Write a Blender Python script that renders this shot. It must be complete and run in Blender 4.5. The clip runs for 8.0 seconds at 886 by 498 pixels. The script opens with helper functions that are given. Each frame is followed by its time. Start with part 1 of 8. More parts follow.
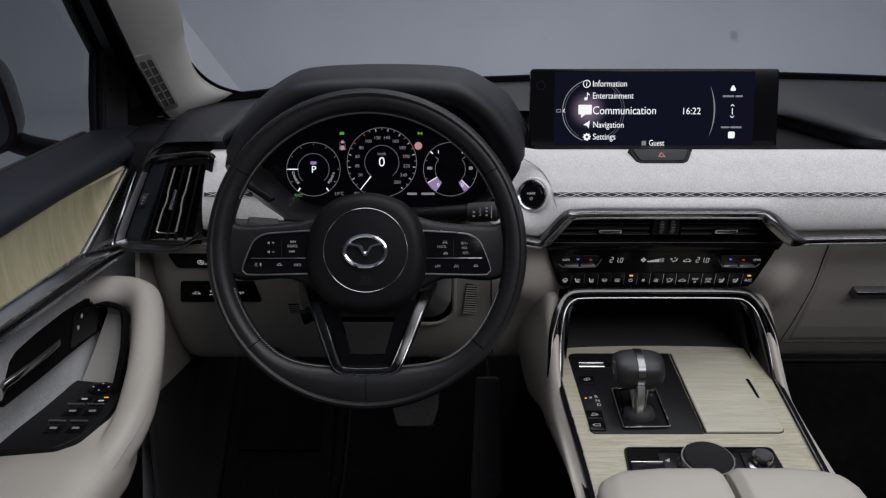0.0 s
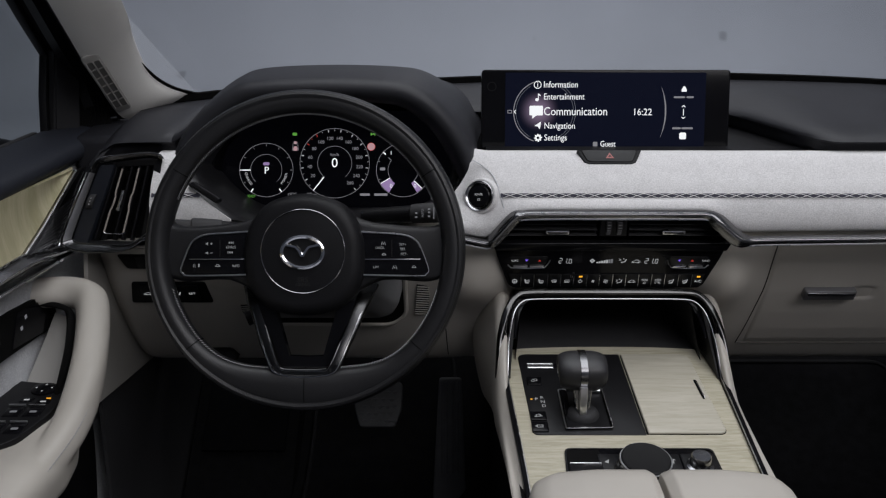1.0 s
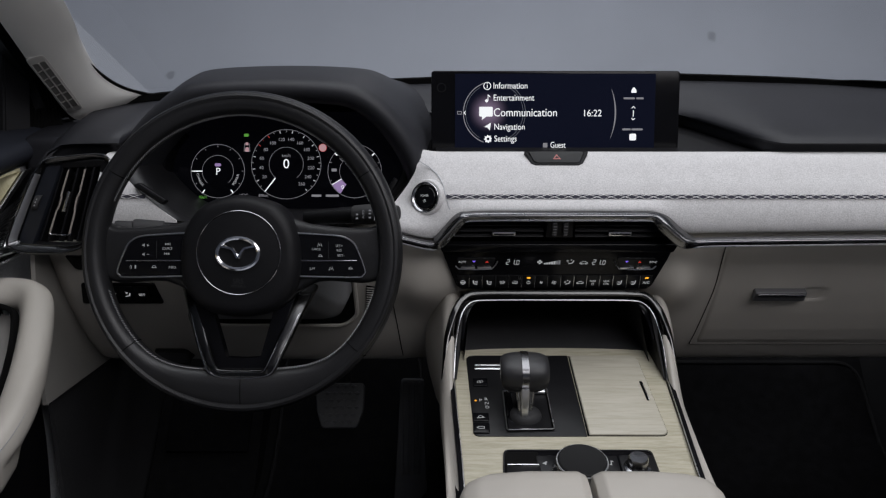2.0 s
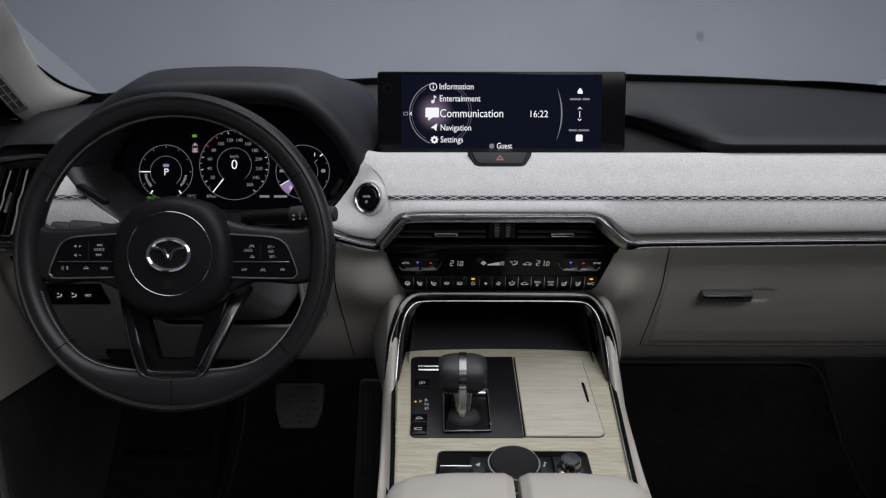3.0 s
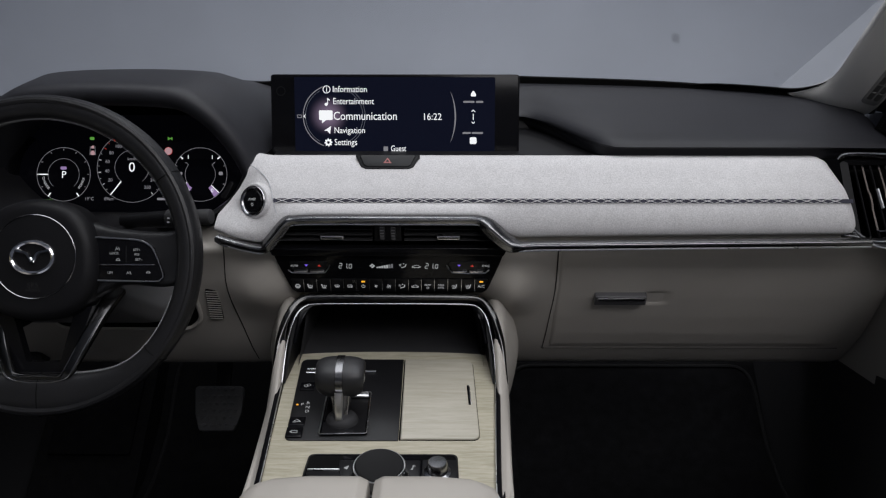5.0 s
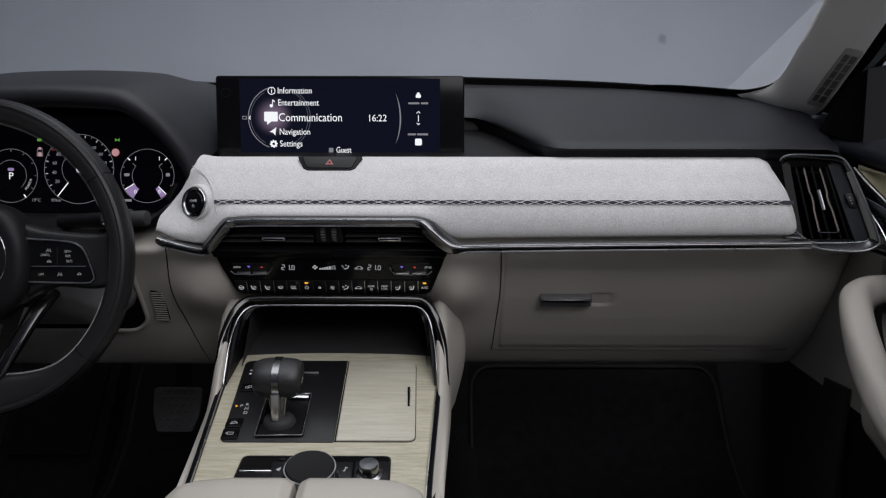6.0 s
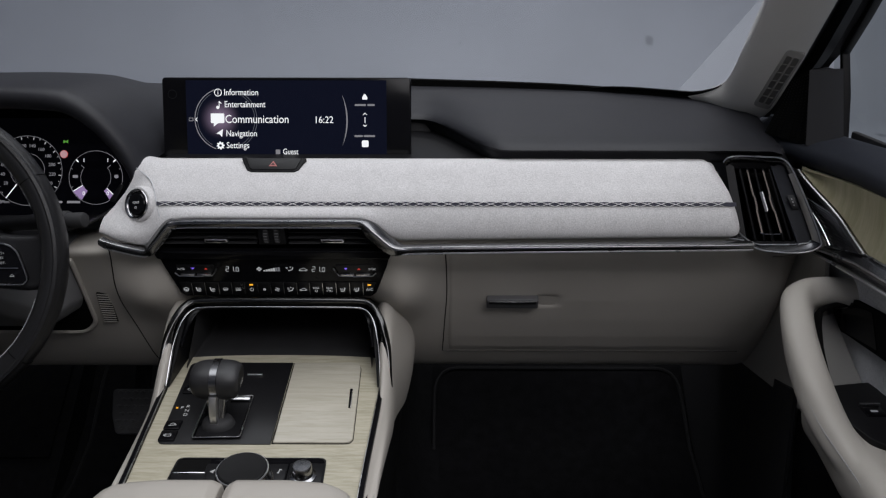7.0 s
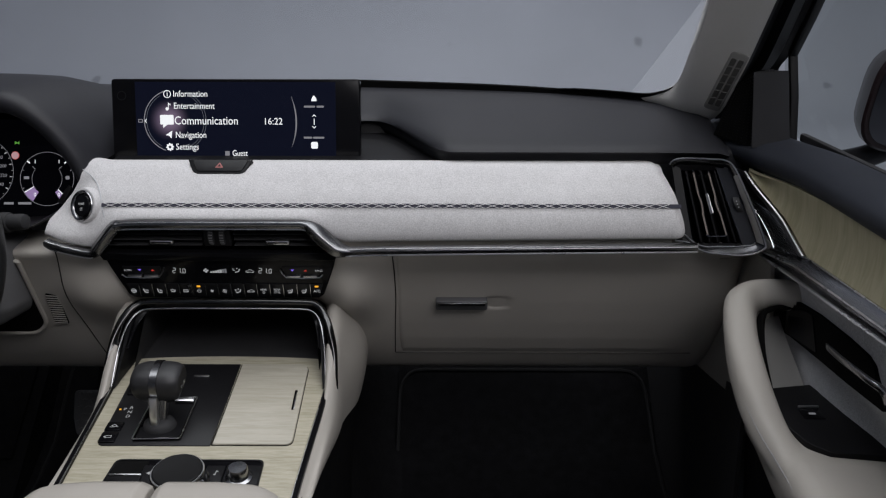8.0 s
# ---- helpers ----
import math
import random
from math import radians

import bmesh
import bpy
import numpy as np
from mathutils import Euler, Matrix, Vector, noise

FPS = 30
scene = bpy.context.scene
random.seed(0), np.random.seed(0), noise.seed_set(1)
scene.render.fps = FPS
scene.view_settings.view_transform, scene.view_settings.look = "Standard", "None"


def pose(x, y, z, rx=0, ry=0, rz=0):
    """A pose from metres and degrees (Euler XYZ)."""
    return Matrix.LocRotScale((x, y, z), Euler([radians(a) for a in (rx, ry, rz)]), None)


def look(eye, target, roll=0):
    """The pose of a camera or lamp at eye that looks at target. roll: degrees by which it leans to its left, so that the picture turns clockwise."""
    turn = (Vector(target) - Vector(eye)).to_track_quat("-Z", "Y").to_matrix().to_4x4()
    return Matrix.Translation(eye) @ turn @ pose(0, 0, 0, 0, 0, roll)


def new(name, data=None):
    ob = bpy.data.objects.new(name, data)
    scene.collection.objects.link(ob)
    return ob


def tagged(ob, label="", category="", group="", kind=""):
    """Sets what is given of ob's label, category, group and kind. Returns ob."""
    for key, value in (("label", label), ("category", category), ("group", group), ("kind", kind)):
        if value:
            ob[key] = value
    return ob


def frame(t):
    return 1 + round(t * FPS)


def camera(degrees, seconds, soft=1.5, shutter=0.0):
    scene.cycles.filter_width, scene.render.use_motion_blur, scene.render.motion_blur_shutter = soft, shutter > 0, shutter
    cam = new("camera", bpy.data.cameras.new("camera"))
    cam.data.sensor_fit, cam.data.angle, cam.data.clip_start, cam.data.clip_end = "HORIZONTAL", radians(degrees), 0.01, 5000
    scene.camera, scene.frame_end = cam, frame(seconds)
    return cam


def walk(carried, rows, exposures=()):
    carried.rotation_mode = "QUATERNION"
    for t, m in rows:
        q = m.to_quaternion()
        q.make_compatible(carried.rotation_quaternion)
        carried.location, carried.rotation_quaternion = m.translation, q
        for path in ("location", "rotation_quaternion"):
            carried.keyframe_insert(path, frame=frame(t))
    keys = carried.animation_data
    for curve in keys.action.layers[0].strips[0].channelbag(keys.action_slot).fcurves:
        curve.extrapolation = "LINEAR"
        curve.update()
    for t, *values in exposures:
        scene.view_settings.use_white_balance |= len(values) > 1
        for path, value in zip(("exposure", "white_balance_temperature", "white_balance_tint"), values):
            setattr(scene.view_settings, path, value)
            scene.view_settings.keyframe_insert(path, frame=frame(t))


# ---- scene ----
cam = camera(55.0, 8.0, soft=1.25)
METRES, EYE, TILT, LEAN, TURN = 0.62, 1.07, -22.0, 0.0, 0.0
ROWS = [
    (0.0, 0.0, 0.0, 0.0, -0.0, 0.0, -0.0),
    (0.5, 0.0556, -0.0002, 0.0015, 0.03, -0.02, -0.01),
    (1.0, 0.1176, -0.0002, 0.0021, 0.05, -0.0, -0.03),
    (1.5, 0.1759, -0.0001, 0.0031, 0.07, 0.01, -0.03),
    (3.0, 0.3684, 0.0024, 0.0075, 0.18, -0.01, -0.08),
    (3.5, 0.4292, 0.0024, 0.0081, 0.17, 0.03, -0.06),
    (4.0, 0.4966, 0.003, 0.0094, 0.22, 0.03, -0.09),
    (4.5, 0.5586, 0.0039, 0.0097, 0.26, 0.07, -0.1),
    (6.0, 0.752, 0.0044, 0.0132, 0.25, 0.12, -0.1),
    (6.5, 0.8126, 0.0053, 0.0137, 0.24, 0.17, -0.1),
    (7.0, 0.877, 0.0056, 0.014, 0.22, 0.22, -0.1),
    (7.5, 0.9366, 0.0059, 0.0153, 0.26, 0.24, -0.12),
    (8.0, 0.9998, 0.0063, 0.0165, 0.29, 0.27, -0.16),
]
walk(cam, [(t, pose(0, 0, EYE, TILT, LEAN, TURN) @ pose(METRES * x, METRES * y, METRES * z, 90 + pitch, roll, yaw)) for t, x, y, z, yaw, pitch, roll in ROWS])

# ---- world and light: a grey photo studio; its soft boxes are unseen guesses ----
world = bpy.data.worlds.new("studio_world")
scene.world = world
world.use_nodes = True
world.node_tree.nodes["Background"].inputs[0].default_value = (0.64, 0.67, 0.75, 1)
world.node_tree.nodes["Background"].inputs[1].default_value = 0.10


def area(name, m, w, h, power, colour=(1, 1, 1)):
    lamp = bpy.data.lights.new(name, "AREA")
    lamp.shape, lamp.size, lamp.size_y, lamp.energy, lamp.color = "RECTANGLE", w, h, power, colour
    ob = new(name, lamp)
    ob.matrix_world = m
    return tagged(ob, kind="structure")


# Three unseen lamps, added and aimed by guess to light cabin and wall.
area("unseen_softbox", look((0.65, 1.20, 3.4), (0.50, 1.0, 0.5)), 3.4, 2.6, 82, (0.955, 0.962, 1.0))
area("unseen_softbox_rear", look((1.75, -1.3, 3.2), (0.25, 1.1, 0.55)), 2.8, 1.3, 51, (0.985, 0.965, 1.0))
area("unseen_wall_light", look((0.80, 4.1, 2.7), (0.80, 4.9, 0.0)), 1.4, 0.6, 14, (0.972, 0.968, 1.0))

XC = 0.31      # the car's middle line


# ---- building helpers ----
def part(name, bm, material, parent=None, label="", smooth=True, sharp=35, faces=None):
    """Links a bmesh as one mesh object under a thing or part."""
    bmesh.ops.recalc_face_normals(bm, faces=bm.faces[:])
    if faces is not None and sum(f.normal.dot(Vector(faces)) for f in bm.faces) < 0:
        bmesh.ops.reverse_faces(bm, faces=bm.faces[:])
    me = bpy.data.meshes.new(name)
    bm.to_mesh(me)
    bm.free()
    me.materials.append(material)
    if smooth:
        me.shade_smooth()
        me.set_sharp_from_angle(angle=radians(sharp))
    ob = new(name, me)
    attach(ob, parent)
    if label:
        tagged(ob, label)
    return ob


BASES = {}


def attach(ob, parent):
    if parent is not None:
        ob.parent = parent
        base = BASES.get(parent.name, Vector((0, 0, 0)))
        ob.matrix_parent_inverse = Matrix.Translation(-base)


def thing(name, base, label, category, group="", kind=""):
    """An Empty at the thing's base; its parts are given in world coordinates."""
    ob = new(name)
    ob.empty_display_size = 0.02
    ob.location = base
    BASES[ob.name] = Vector(base)
    return tagged(ob, label, category, group, kind)


def catmull(pts, n=6, closed=False):
    """A smooth curve through points of any dimension."""
    p = [np.array(q, float) for q in pts]
    m = len(p)
    out = []
    for i in range(m if closed else m - 1):
        if closed:
            a, b, c, d = p[(i - 1) % m], p[i], p[(i + 1) % m], p[(i + 2) % m]
        else:
            a, b, c, d = p[max(i - 1, 0)], p[i], p[i + 1], p[min(i + 2, m - 1)]
        for k in range(n):
            t = k / n
            out.append(tuple(0.5 * (2 * b + (c - a) * t + (2 * a - 5 * b + 4 * c - d) * t * t + (3 * b - a - 3 * c + d) * t ** 3)))
    if not closed:
        out.append(tuple(p[-1]))
    return out


def rounded(pts, r, n=5):
    """A polygon (2D) with its corners rounded; r: one radius or one for each corner."""
    out = []
    m = len(pts)
    for i, q in enumerate(pts):
        q = Vector(q[:2])
        a, b = Vector(pts[i - 1][:2]) - q, Vector(pts[(i + 1) % m][:2]) - q
        rr = r[i] if isinstance(r, (list, tuple)) else r
        half = a.angle(b) / 2
        cut = min(rr / max(math.tan(half), 1e-4), 0.48 * a.length, 0.48 * b.length)
        if cut < 1e-5:
            out.append((q.x, q.y))
            continue
        s, e = q + a.normalized() * cut, q + b.normalized() * cut
        for k in range(n + 1):
            t = k / n
            v = s * (1 - t) ** 2 + q * 2 * t * (1 - t) + e * t * t
            out.append((v.x, v.y))
    return out


def rect(w, h, x=0.0, y=0.0):
    return [(x - w / 2, y - h / 2), (x + w / 2, y - h / 2), (x + w / 2, y + h / 2), (x - w / 2, y + h / 2)]


def circle(r, n=32, x=0.0, y=0.0, ry=None):
    ry = r if ry is None else ry
    return [(x + r * math.cos(2 * math.pi * k / n), y + ry * math.sin(2 * math.pi * k / n)) for k in range(n)]


def loft(bm, rings, closed=True, cap=(True, True)):
    """Skins a row of rings that have the same number of points."""
    rows = [[bm.verts.new(p) for p in ring] for ring in rings]
    n = len(rows[0])
    for a, b in zip(rows, rows[1:]):
        for i in range(n if closed else n - 1):
            j = (i + 1) % n
            bm.faces.new((a[i], a[j], b[j], b[i]))
    if closed and cap[0]:
        bm.faces.new(rows[0][::-1])
    if closed and cap[1]:
        bm.faces.new(rows[-1])
    return rows


def plate(bm, outline, m, thick, bevel=0.0, steps=3):
    """A plate: its face lies at local z = 0, its body below; the face's edge is rounded."""
    pts = [Vector(p) for p in outline]
    area2 = sum(a.x * b.y - b.x * a.y for a, b in zip(pts, pts[1:] + pts[:1]))
    if area2 < 0:
        pts.reverse()

    def inset(d):
        out = []
        n = len(pts)
        for i, p in enumerate(pts):
            t = (pts[(i + 1) % n] - p).normalized() + (p - pts[i - 1]).normalized()
            t = t.normalized() if t.length > 1e-9 else Vector((1, 0))
            out.append(p + Vector((-t.y, t.x)) * d)
        return out

    rings = [[(p.x, p.y, -thick) for p in pts]]
    if bevel:
        for k in range(steps + 1):
            a = math.pi / 2 * k / steps
            rings.append([(p.x, p.y, -bevel + bevel * math.sin(a)) for p in inset(bevel * (1 - math.cos(a)))])
    else:
        rings.append([(p.x, p.y, 0) for p in pts])
    loft(bm, [[m @ Vector(p) for p in ring] for ring in rings])


def ring_plate(bm, outer, inner, m, thick, lift=0.0):
    """A frame between two outlines of the same count."""
    rings = [[(x, y, -thick) for x, y in outer], [(x, y, lift) for x, y in outer], [(x, y, lift) for x, y in inner], [(x, y, -thick) for x, y in inner]]
    rings.append(rings[0])
    loft(bm, [[m @ Vector(p) for p in ring] for ring in rings], cap=(False, False))
    bmesh.ops.remove_doubles(bm, verts=bm.verts[:], dist=1e-6)


def sweep(bm, path, profile, closed=False, up=(0, 0, 1), cap=True, scale=None):
    """Sweeps a 2D profile along a path; the profile's y follows up as nearly as it can."""
    p = [Vector(q) for q in path]
    n = len(p)
    rings = []
    for i, q in enumerate(p):
        if closed:
            t = p[(i + 1) % n] - p[i - 1]
        else:
            t = p[min(i + 1, n - 1)] - p[max(i - 1, 0)]
        t.normalize()
        side = t.cross(Vector(up)).normalized()
        top = side.cross(t)
        s = scale[i] if scale else 1.0
        rings.append([q + side * (a * s) + top * (b * s) for a, b in profile])
    if closed:
        rings.append(rings[0])
        loft(bm, rings, cap=(False, False))
        bmesh.ops.remove_doubles(bm, verts=bm.verts[:], dist=1e-7)
    else:
        loft(bm, rings, cap=(cap, cap))


def lathe(bm, profile, m, n=40):
    """Turns (radius, height) pairs round the local z axis."""
    rings = [[m @ Vector((max(r, 1e-5) * math.cos(2 * math.pi * k / n), max(r, 1e-5) * math.sin(2 * math.pi * k / n), z)) for k in range(n)] for r, z in profile]
    loft(bm, rings)


def block(bm, w, d, h, m, bevel=0.002, seg=2):
    """A box about the local origin with rounded edges."""
    g = bmesh.ops.create_cube(bm, size=1.0)
    vs = g["verts"]
    bmesh.ops.scale(bm, vec=(w, d, h), verts=vs)
    bmesh.ops.transform(bm, matrix=m, verts=vs)
    if bevel:
        es = list({e for v in vs for e in v.link_edges})
        bmesh.ops.bevel(bm, geom=es, offset=bevel, segments=seg, affect="EDGES", profile=0.5)


def sheet(bm, grid, thick=0.0, back=(0, 1, -0.5)):
    """A surface from rows of points; a second skin lies behind it, towards back."""
    g = [[Vector(p) for p in r] for r in grid]
    n, m = len(g), len(g[0])
    rows = [[bm.verts.new(p) for p in r] for r in g]
    for a, b in zip(rows, rows[1:]):
        for i in range(m - 1):
            bm.faces.new((a[i], a[i + 1], b[i + 1], b[i]))
    if not thick:
        return
    nor = []
    total = 0.0
    for i in range(n):
        line = []
        for j in range(m):
            du = g[min(i + 1, n - 1)][j] - g[max(i - 1, 0)][j]
            dv = g[i][min(j + 1, m - 1)] - g[i][max(j - 1, 0)]
            c = du.cross(dv)
            c = c.normalized() if c.length > 1e-12 else Vector((0, 0, 0))
            total += c.dot(Vector(back))
            line.append(c)
        nor.append(line)
    sign = thick if total > 0 else -thick
    under = [[bm.verts.new(g[i][j] + nor[i][j] * sign) for j in range(m)] for i in range(n)]
    for a, b in zip(under, under[1:]):
        for i in range(m - 1):
            bm.faces.new((a[i], b[i], b[i + 1], a[i + 1]))
    for i in range(n - 1):
        bm.faces.new((rows[i][0], rows[i + 1][0], under[i + 1][0], under[i][0]))
        bm.faces.new((rows[i][-1], under[i][-1], under[i + 1][-1], rows[i + 1][-1]))
    for j in range(m - 1):
        bm.faces.new((rows[0][j], under[0][j], under[0][j + 1], rows[0][j + 1]))
        bm.faces.new((rows[-1][j], rows[-1][j + 1], under[-1][j + 1], under[-1][j]))


def letters(name, text, m, size, material, parent, align="CENTER", lift=0.0003, width=None):
    """Raised lettering as a mesh, centred on the local origin's line."""
    cu = bpy.data.curves.new(name, "FONT")
    cu.body, cu.size, cu.align_x, cu.align_y, cu.extrude, cu.resolution_u = text, size, align, "CENTER", 0.00005, 3
    ob = bpy.data.objects.new(name, cu)
    scene.collection.objects.link(ob)
    me = bpy.data.meshes.new_from_object(ob.evaluated_get(bpy.context.evaluated_depsgraph_get()))
    bpy.data.objects.remove(ob)
    bpy.data.curves.remove(cu)
    me.name = name
    squeeze = 1.0
    if width and me.vertices:
        xs = [v.co.x for v in me.vertices]
        squeeze = width / max(max(xs) - min(xs), 1e-6)
    me.transform(m @ Matrix.Translation((0, 0, lift)) @ Matrix.Diagonal((squeeze, 1, 1, 1)))
    me.materials.clear()
    me.materials.append(material)
    made = new(name, me)
    attach(made, parent)
    return made


def flat(name, outline, m, material, parent, lift=0.0003, thick=0.0002, label=""):
    bm = bmesh.new()
    plate(bm, outline, m @ Matrix.Translation((0, 0, lift)), thick)
    return part(name, bm, material, parent, label, smooth=False)


def arc_band(cx, cy, r, w, a0, a1, n=40):
    """The outline of a band along an arc, in degrees anticlockwise from the right."""
    angles = [radians(a0 + (a1 - a0) * k / n) for k in range(n + 1)]
    outer = [(cx + (r + w / 2) * math.cos(a), cy + (r + w / 2) * math.sin(a)) for a in angles]
    return outer, [(cx + (r - w / 2) * math.cos(a), cy + (r - w / 2) * math.sin(a)) for a in angles]


def arc(name, cx, cy, r, w, a0, a1, m, material, parent, lift=0.0003):
    outer, inner = arc_band(cx, cy, r, w, a0, a1)
    bm = bmesh.new()
    mm = m @ Matrix.Translation((0, 0, lift))
    rows = [[bm.verts.new(mm @ Vector((x, y, z))) for x, y in line] for line, z in ((outer, 0), (inner, 0))]
    for i in range(len(outer) - 1):
        bm.faces.new((rows[0][i], rows[0][i + 1], rows[1][i + 1], rows[1][i]))
    return part(name, bm, material, parent, smooth=False)


# ---- materials ----
def material(name, colour, rough=0.5, metal=0.0, grain=0.0, scale=400.0, vary=0.0, vary_scale=12.0, spec=0.5, rough_vary=0.0, coat=0.0, stretch=None, sheen=0.0):
    """A painted, moulded or covered surface with fine relief and uneven tone."""
    mt = bpy.data.materials.new(name)
    mt.use_nodes = True
    nt = mt.node_tree
    bsdf = nt.nodes["Principled BSDF"]
    bsdf.inputs["Base Color"].default_value = (*colour, 1)
    bsdf.inputs["Roughness"].default_value = rough
    bsdf.inputs["Metallic"].default_value = metal
    bsdf.inputs["Specular IOR Level"].default_value = spec
    bsdf.inputs["Coat Weight"].default_value = coat
    bsdf.inputs["Coat Roughness"].default_value = 0.08
    bsdf.inputs["Sheen Weight"].default_value = sheen
    geo = nt.nodes.new("ShaderNodeNewGeometry")
    where = geo.outputs["Position"]
    if stretch:
        mp = nt.nodes.new("ShaderNodeMapping")
        mp.inputs["Scale"].default_value = stretch
        nt.links.new(where, mp.inputs[0])
        where = mp.outputs[0]
    if vary:
        big = nt.nodes.new("ShaderNodeTexNoise")
        big.inputs["Scale"].default_value, big.inputs["Detail"].default_value = vary_scale, 5
        ramp = nt.nodes.new("ShaderNodeMapRange")
        ramp.inputs[3].default_value, ramp.inputs[4].default_value = 1 - vary, 1 + vary
        ramp.inputs[1].default_value, ramp.inputs[2].default_value = 0.25, 0.75
        mix = nt.nodes.new("ShaderNodeVectorMath")
        mix.operation = "SCALE"
        mix.inputs[0].default_value = colour
        nt.links.new(where, big.inputs["Vector"])
        nt.links.new(big.outputs[0], ramp.inputs[0])
        nt.links.new(ramp.outputs[0], mix.inputs["Scale"])
        nt.links.new(mix.outputs[0], bsdf.inputs["Base Color"])
        if rough_vary:
            rr = nt.nodes.new("ShaderNodeMapRange")
            rr.inputs[3].default_value, rr.inputs[4].default_value = rough - rough_vary, rough + rough_vary
            nt.links.new(big.outputs[0], rr.inputs[0])
            nt.links.new(rr.outputs[0], bsdf.inputs["Roughness"])
    if grain:
        fine = nt.nodes.new("ShaderNodeTexNoise")
        fine.inputs["Scale"].default_value, fine.inputs["Detail"].default_value = scale, 3
        bump = nt.nodes.new("ShaderNodeBump")
        bump.inputs["Strength"].default_value, bump.inputs["Distance"].default_value = grain, 0.0006
        nt.links.new(where, fine.inputs["Vector"])
        nt.links.new(fine.outputs[0], bump.inputs["Height"])
        nt.links.new(bump.outputs[0], bsdf.inputs["Normal"])
    return mt


def glowing(name, colour, strength):
    mt = bpy.data.materials.new(name)
    mt.use_nodes = True
    bsdf = mt.node_tree.nodes["Principled BSDF"]
    bsdf.inputs["Base Color"].default_value = (0.01, 0.01, 0.01, 1)
    bsdf.inputs["Emission Color"].default_value = (*colour, 1)
    bsdf.inputs["Emission Strength"].default_value = strength
    bsdf.inputs["Roughness"].default_value = 0.3
    return mt


def woven(name, colour, dark):
    """Light melange cloth: crossed threads with darker flecks."""
    mt = material(name, colour, rough=0.95, grain=0.5, scale=900, vary=0.05, vary_scale=40, spec=0.15, sheen=0.15)
    nt = mt.node_tree
    bsdf = nt.nodes["Principled BSDF"]
    geo = nt.nodes.new("ShaderNodeNewGeometry")
    fleck = nt.nodes.new("ShaderNodeTexNoise")
    fleck.inputs["Scale"].default_value, fleck.inputs["Detail"].default_value = 620, 3
    blotch = nt.nodes.new("ShaderNodeTexNoise")
    blotch.inputs["Scale"].default_value, blotch.inputs["Detail"].default_value = 55, 5
    both = nt.nodes.new("ShaderNodeMath")
    both.operation = "MULTIPLY_ADD"
    both.inputs[1].default_value = 0.22
    ramp = nt.nodes.new("ShaderNodeValToRGB")
    ramp.color_ramp.elements[0].position, ramp.color_ramp.elements[0].color = 0.40, (*dark, 1)
    ramp.color_ramp.elements[1].position, ramp.color_ramp.elements[1].color = 0.78, (*colour, 1)
    for n in (fleck, blotch):
        nt.links.new(geo.outputs["Position"], n.inputs["Vector"])
    nt.links.new(blotch.outputs[0], both.inputs[0])
    nt.links.new(fleck.outputs[0], both.inputs[2])
    nt.links.new(both.outputs[0], ramp.inputs[0])
    nt.links.new(ramp.outputs[0], bsdf.inputs["Base Color"])
    return mt


def timber(name, light, dark, axis, scale=1.0):
    """Pale figured maple: the grain runs across, with silky cross bands."""
    mt = material(name, light, rough=0.42, spec=0.4)
    nt = mt.node_tree
    bsdf = nt.nodes["Principled BSDF"]
    geo = nt.nodes.new("ShaderNodeNewGeometry")
    mp = nt.nodes.new("ShaderNodeMapping")
    mp.inputs["Scale"].default_value = axis
    bands = nt.nodes.new("ShaderNodeTexNoise")
    bands.inputs["Scale"].default_value, bands.inputs["Detail"].default_value, bands.inputs["Distortion"].default_value = 26 * scale, 6, 0.6
    fine = nt.nodes.new("ShaderNodeTexNoise")
    fine.inputs["Scale"].default_value, fine.inputs["Detail"].default_value = 150 * scale, 4
    mix = nt.nodes.new("ShaderNodeMath")
    mix.operation = "MULTIPLY_ADD"
    mix.inputs[1].default_value = 0.45
    ramp = nt.nodes.new("ShaderNodeValToRGB")
    ramp.color_ramp.elements[0].position, ramp.color_ramp.elements[0].color = 0.52, (*dark, 1)
    ramp.color_ramp.elements[1].position, ramp.color_ramp.elements[1].color = 0.88, (*light, 1)
    nt.links.new(geo.outputs["Position"], mp.inputs[0])
    nt.links.new(mp.outputs[0], bands.inputs["Vector"])
    nt.links.new(mp.outputs[0], fine.inputs["Vector"])
    nt.links.new(fine.outputs[0], mix.inputs[0])
    nt.links.new(bands.outputs[0], mix.inputs[2])
    nt.links.new(mix.outputs[0], ramp.inputs[0])
    nt.links.new(ramp.outputs[0], bsdf.inputs["Base Color"])
    bump = nt.nodes.new("ShaderNodeBump")
    bump.inputs["Strength"].default_value, bump.inputs["Distance"].default_value = 0.15, 0.0004
    nt.links.new(mix.outputs[0], bump.inputs["Height"])
    nt.links.new(bump.outputs[0], bsdf.inputs["Normal"])
    return mt


def clear(name, tint, rough=0.0, ior=1.45):
    """Thin window glass: lets light straight through and mirrors a little."""
    mt = bpy.data.materials.new(name)
    mt.use_nodes = True
    nt = mt.node_tree
    nt.nodes.clear()
    out = nt.nodes.new("ShaderNodeOutputMaterial")
    see = nt.nodes.new("ShaderNodeBsdfTransparent")
    see.inputs[0].default_value = (*tint, 1)
    gloss = nt.nodes.new("ShaderNodeBsdfGlossy")
    gloss.inputs["Roughness"].default_value = rough
    fres = nt.nodes.new("ShaderNodeFresnel")
    fres.inputs[0].default_value = ior
    mix = nt.nodes.new("ShaderNodeMixShader")
    nt.links.new(fres.outputs[0], mix.inputs[0])
    nt.links.new(see.outputs[0], mix.inputs[1])
    nt.links.new(gloss.outputs[0], mix.inputs[2])
    nt.links.new(mix.outputs[0], out.inputs[0])
    return mt


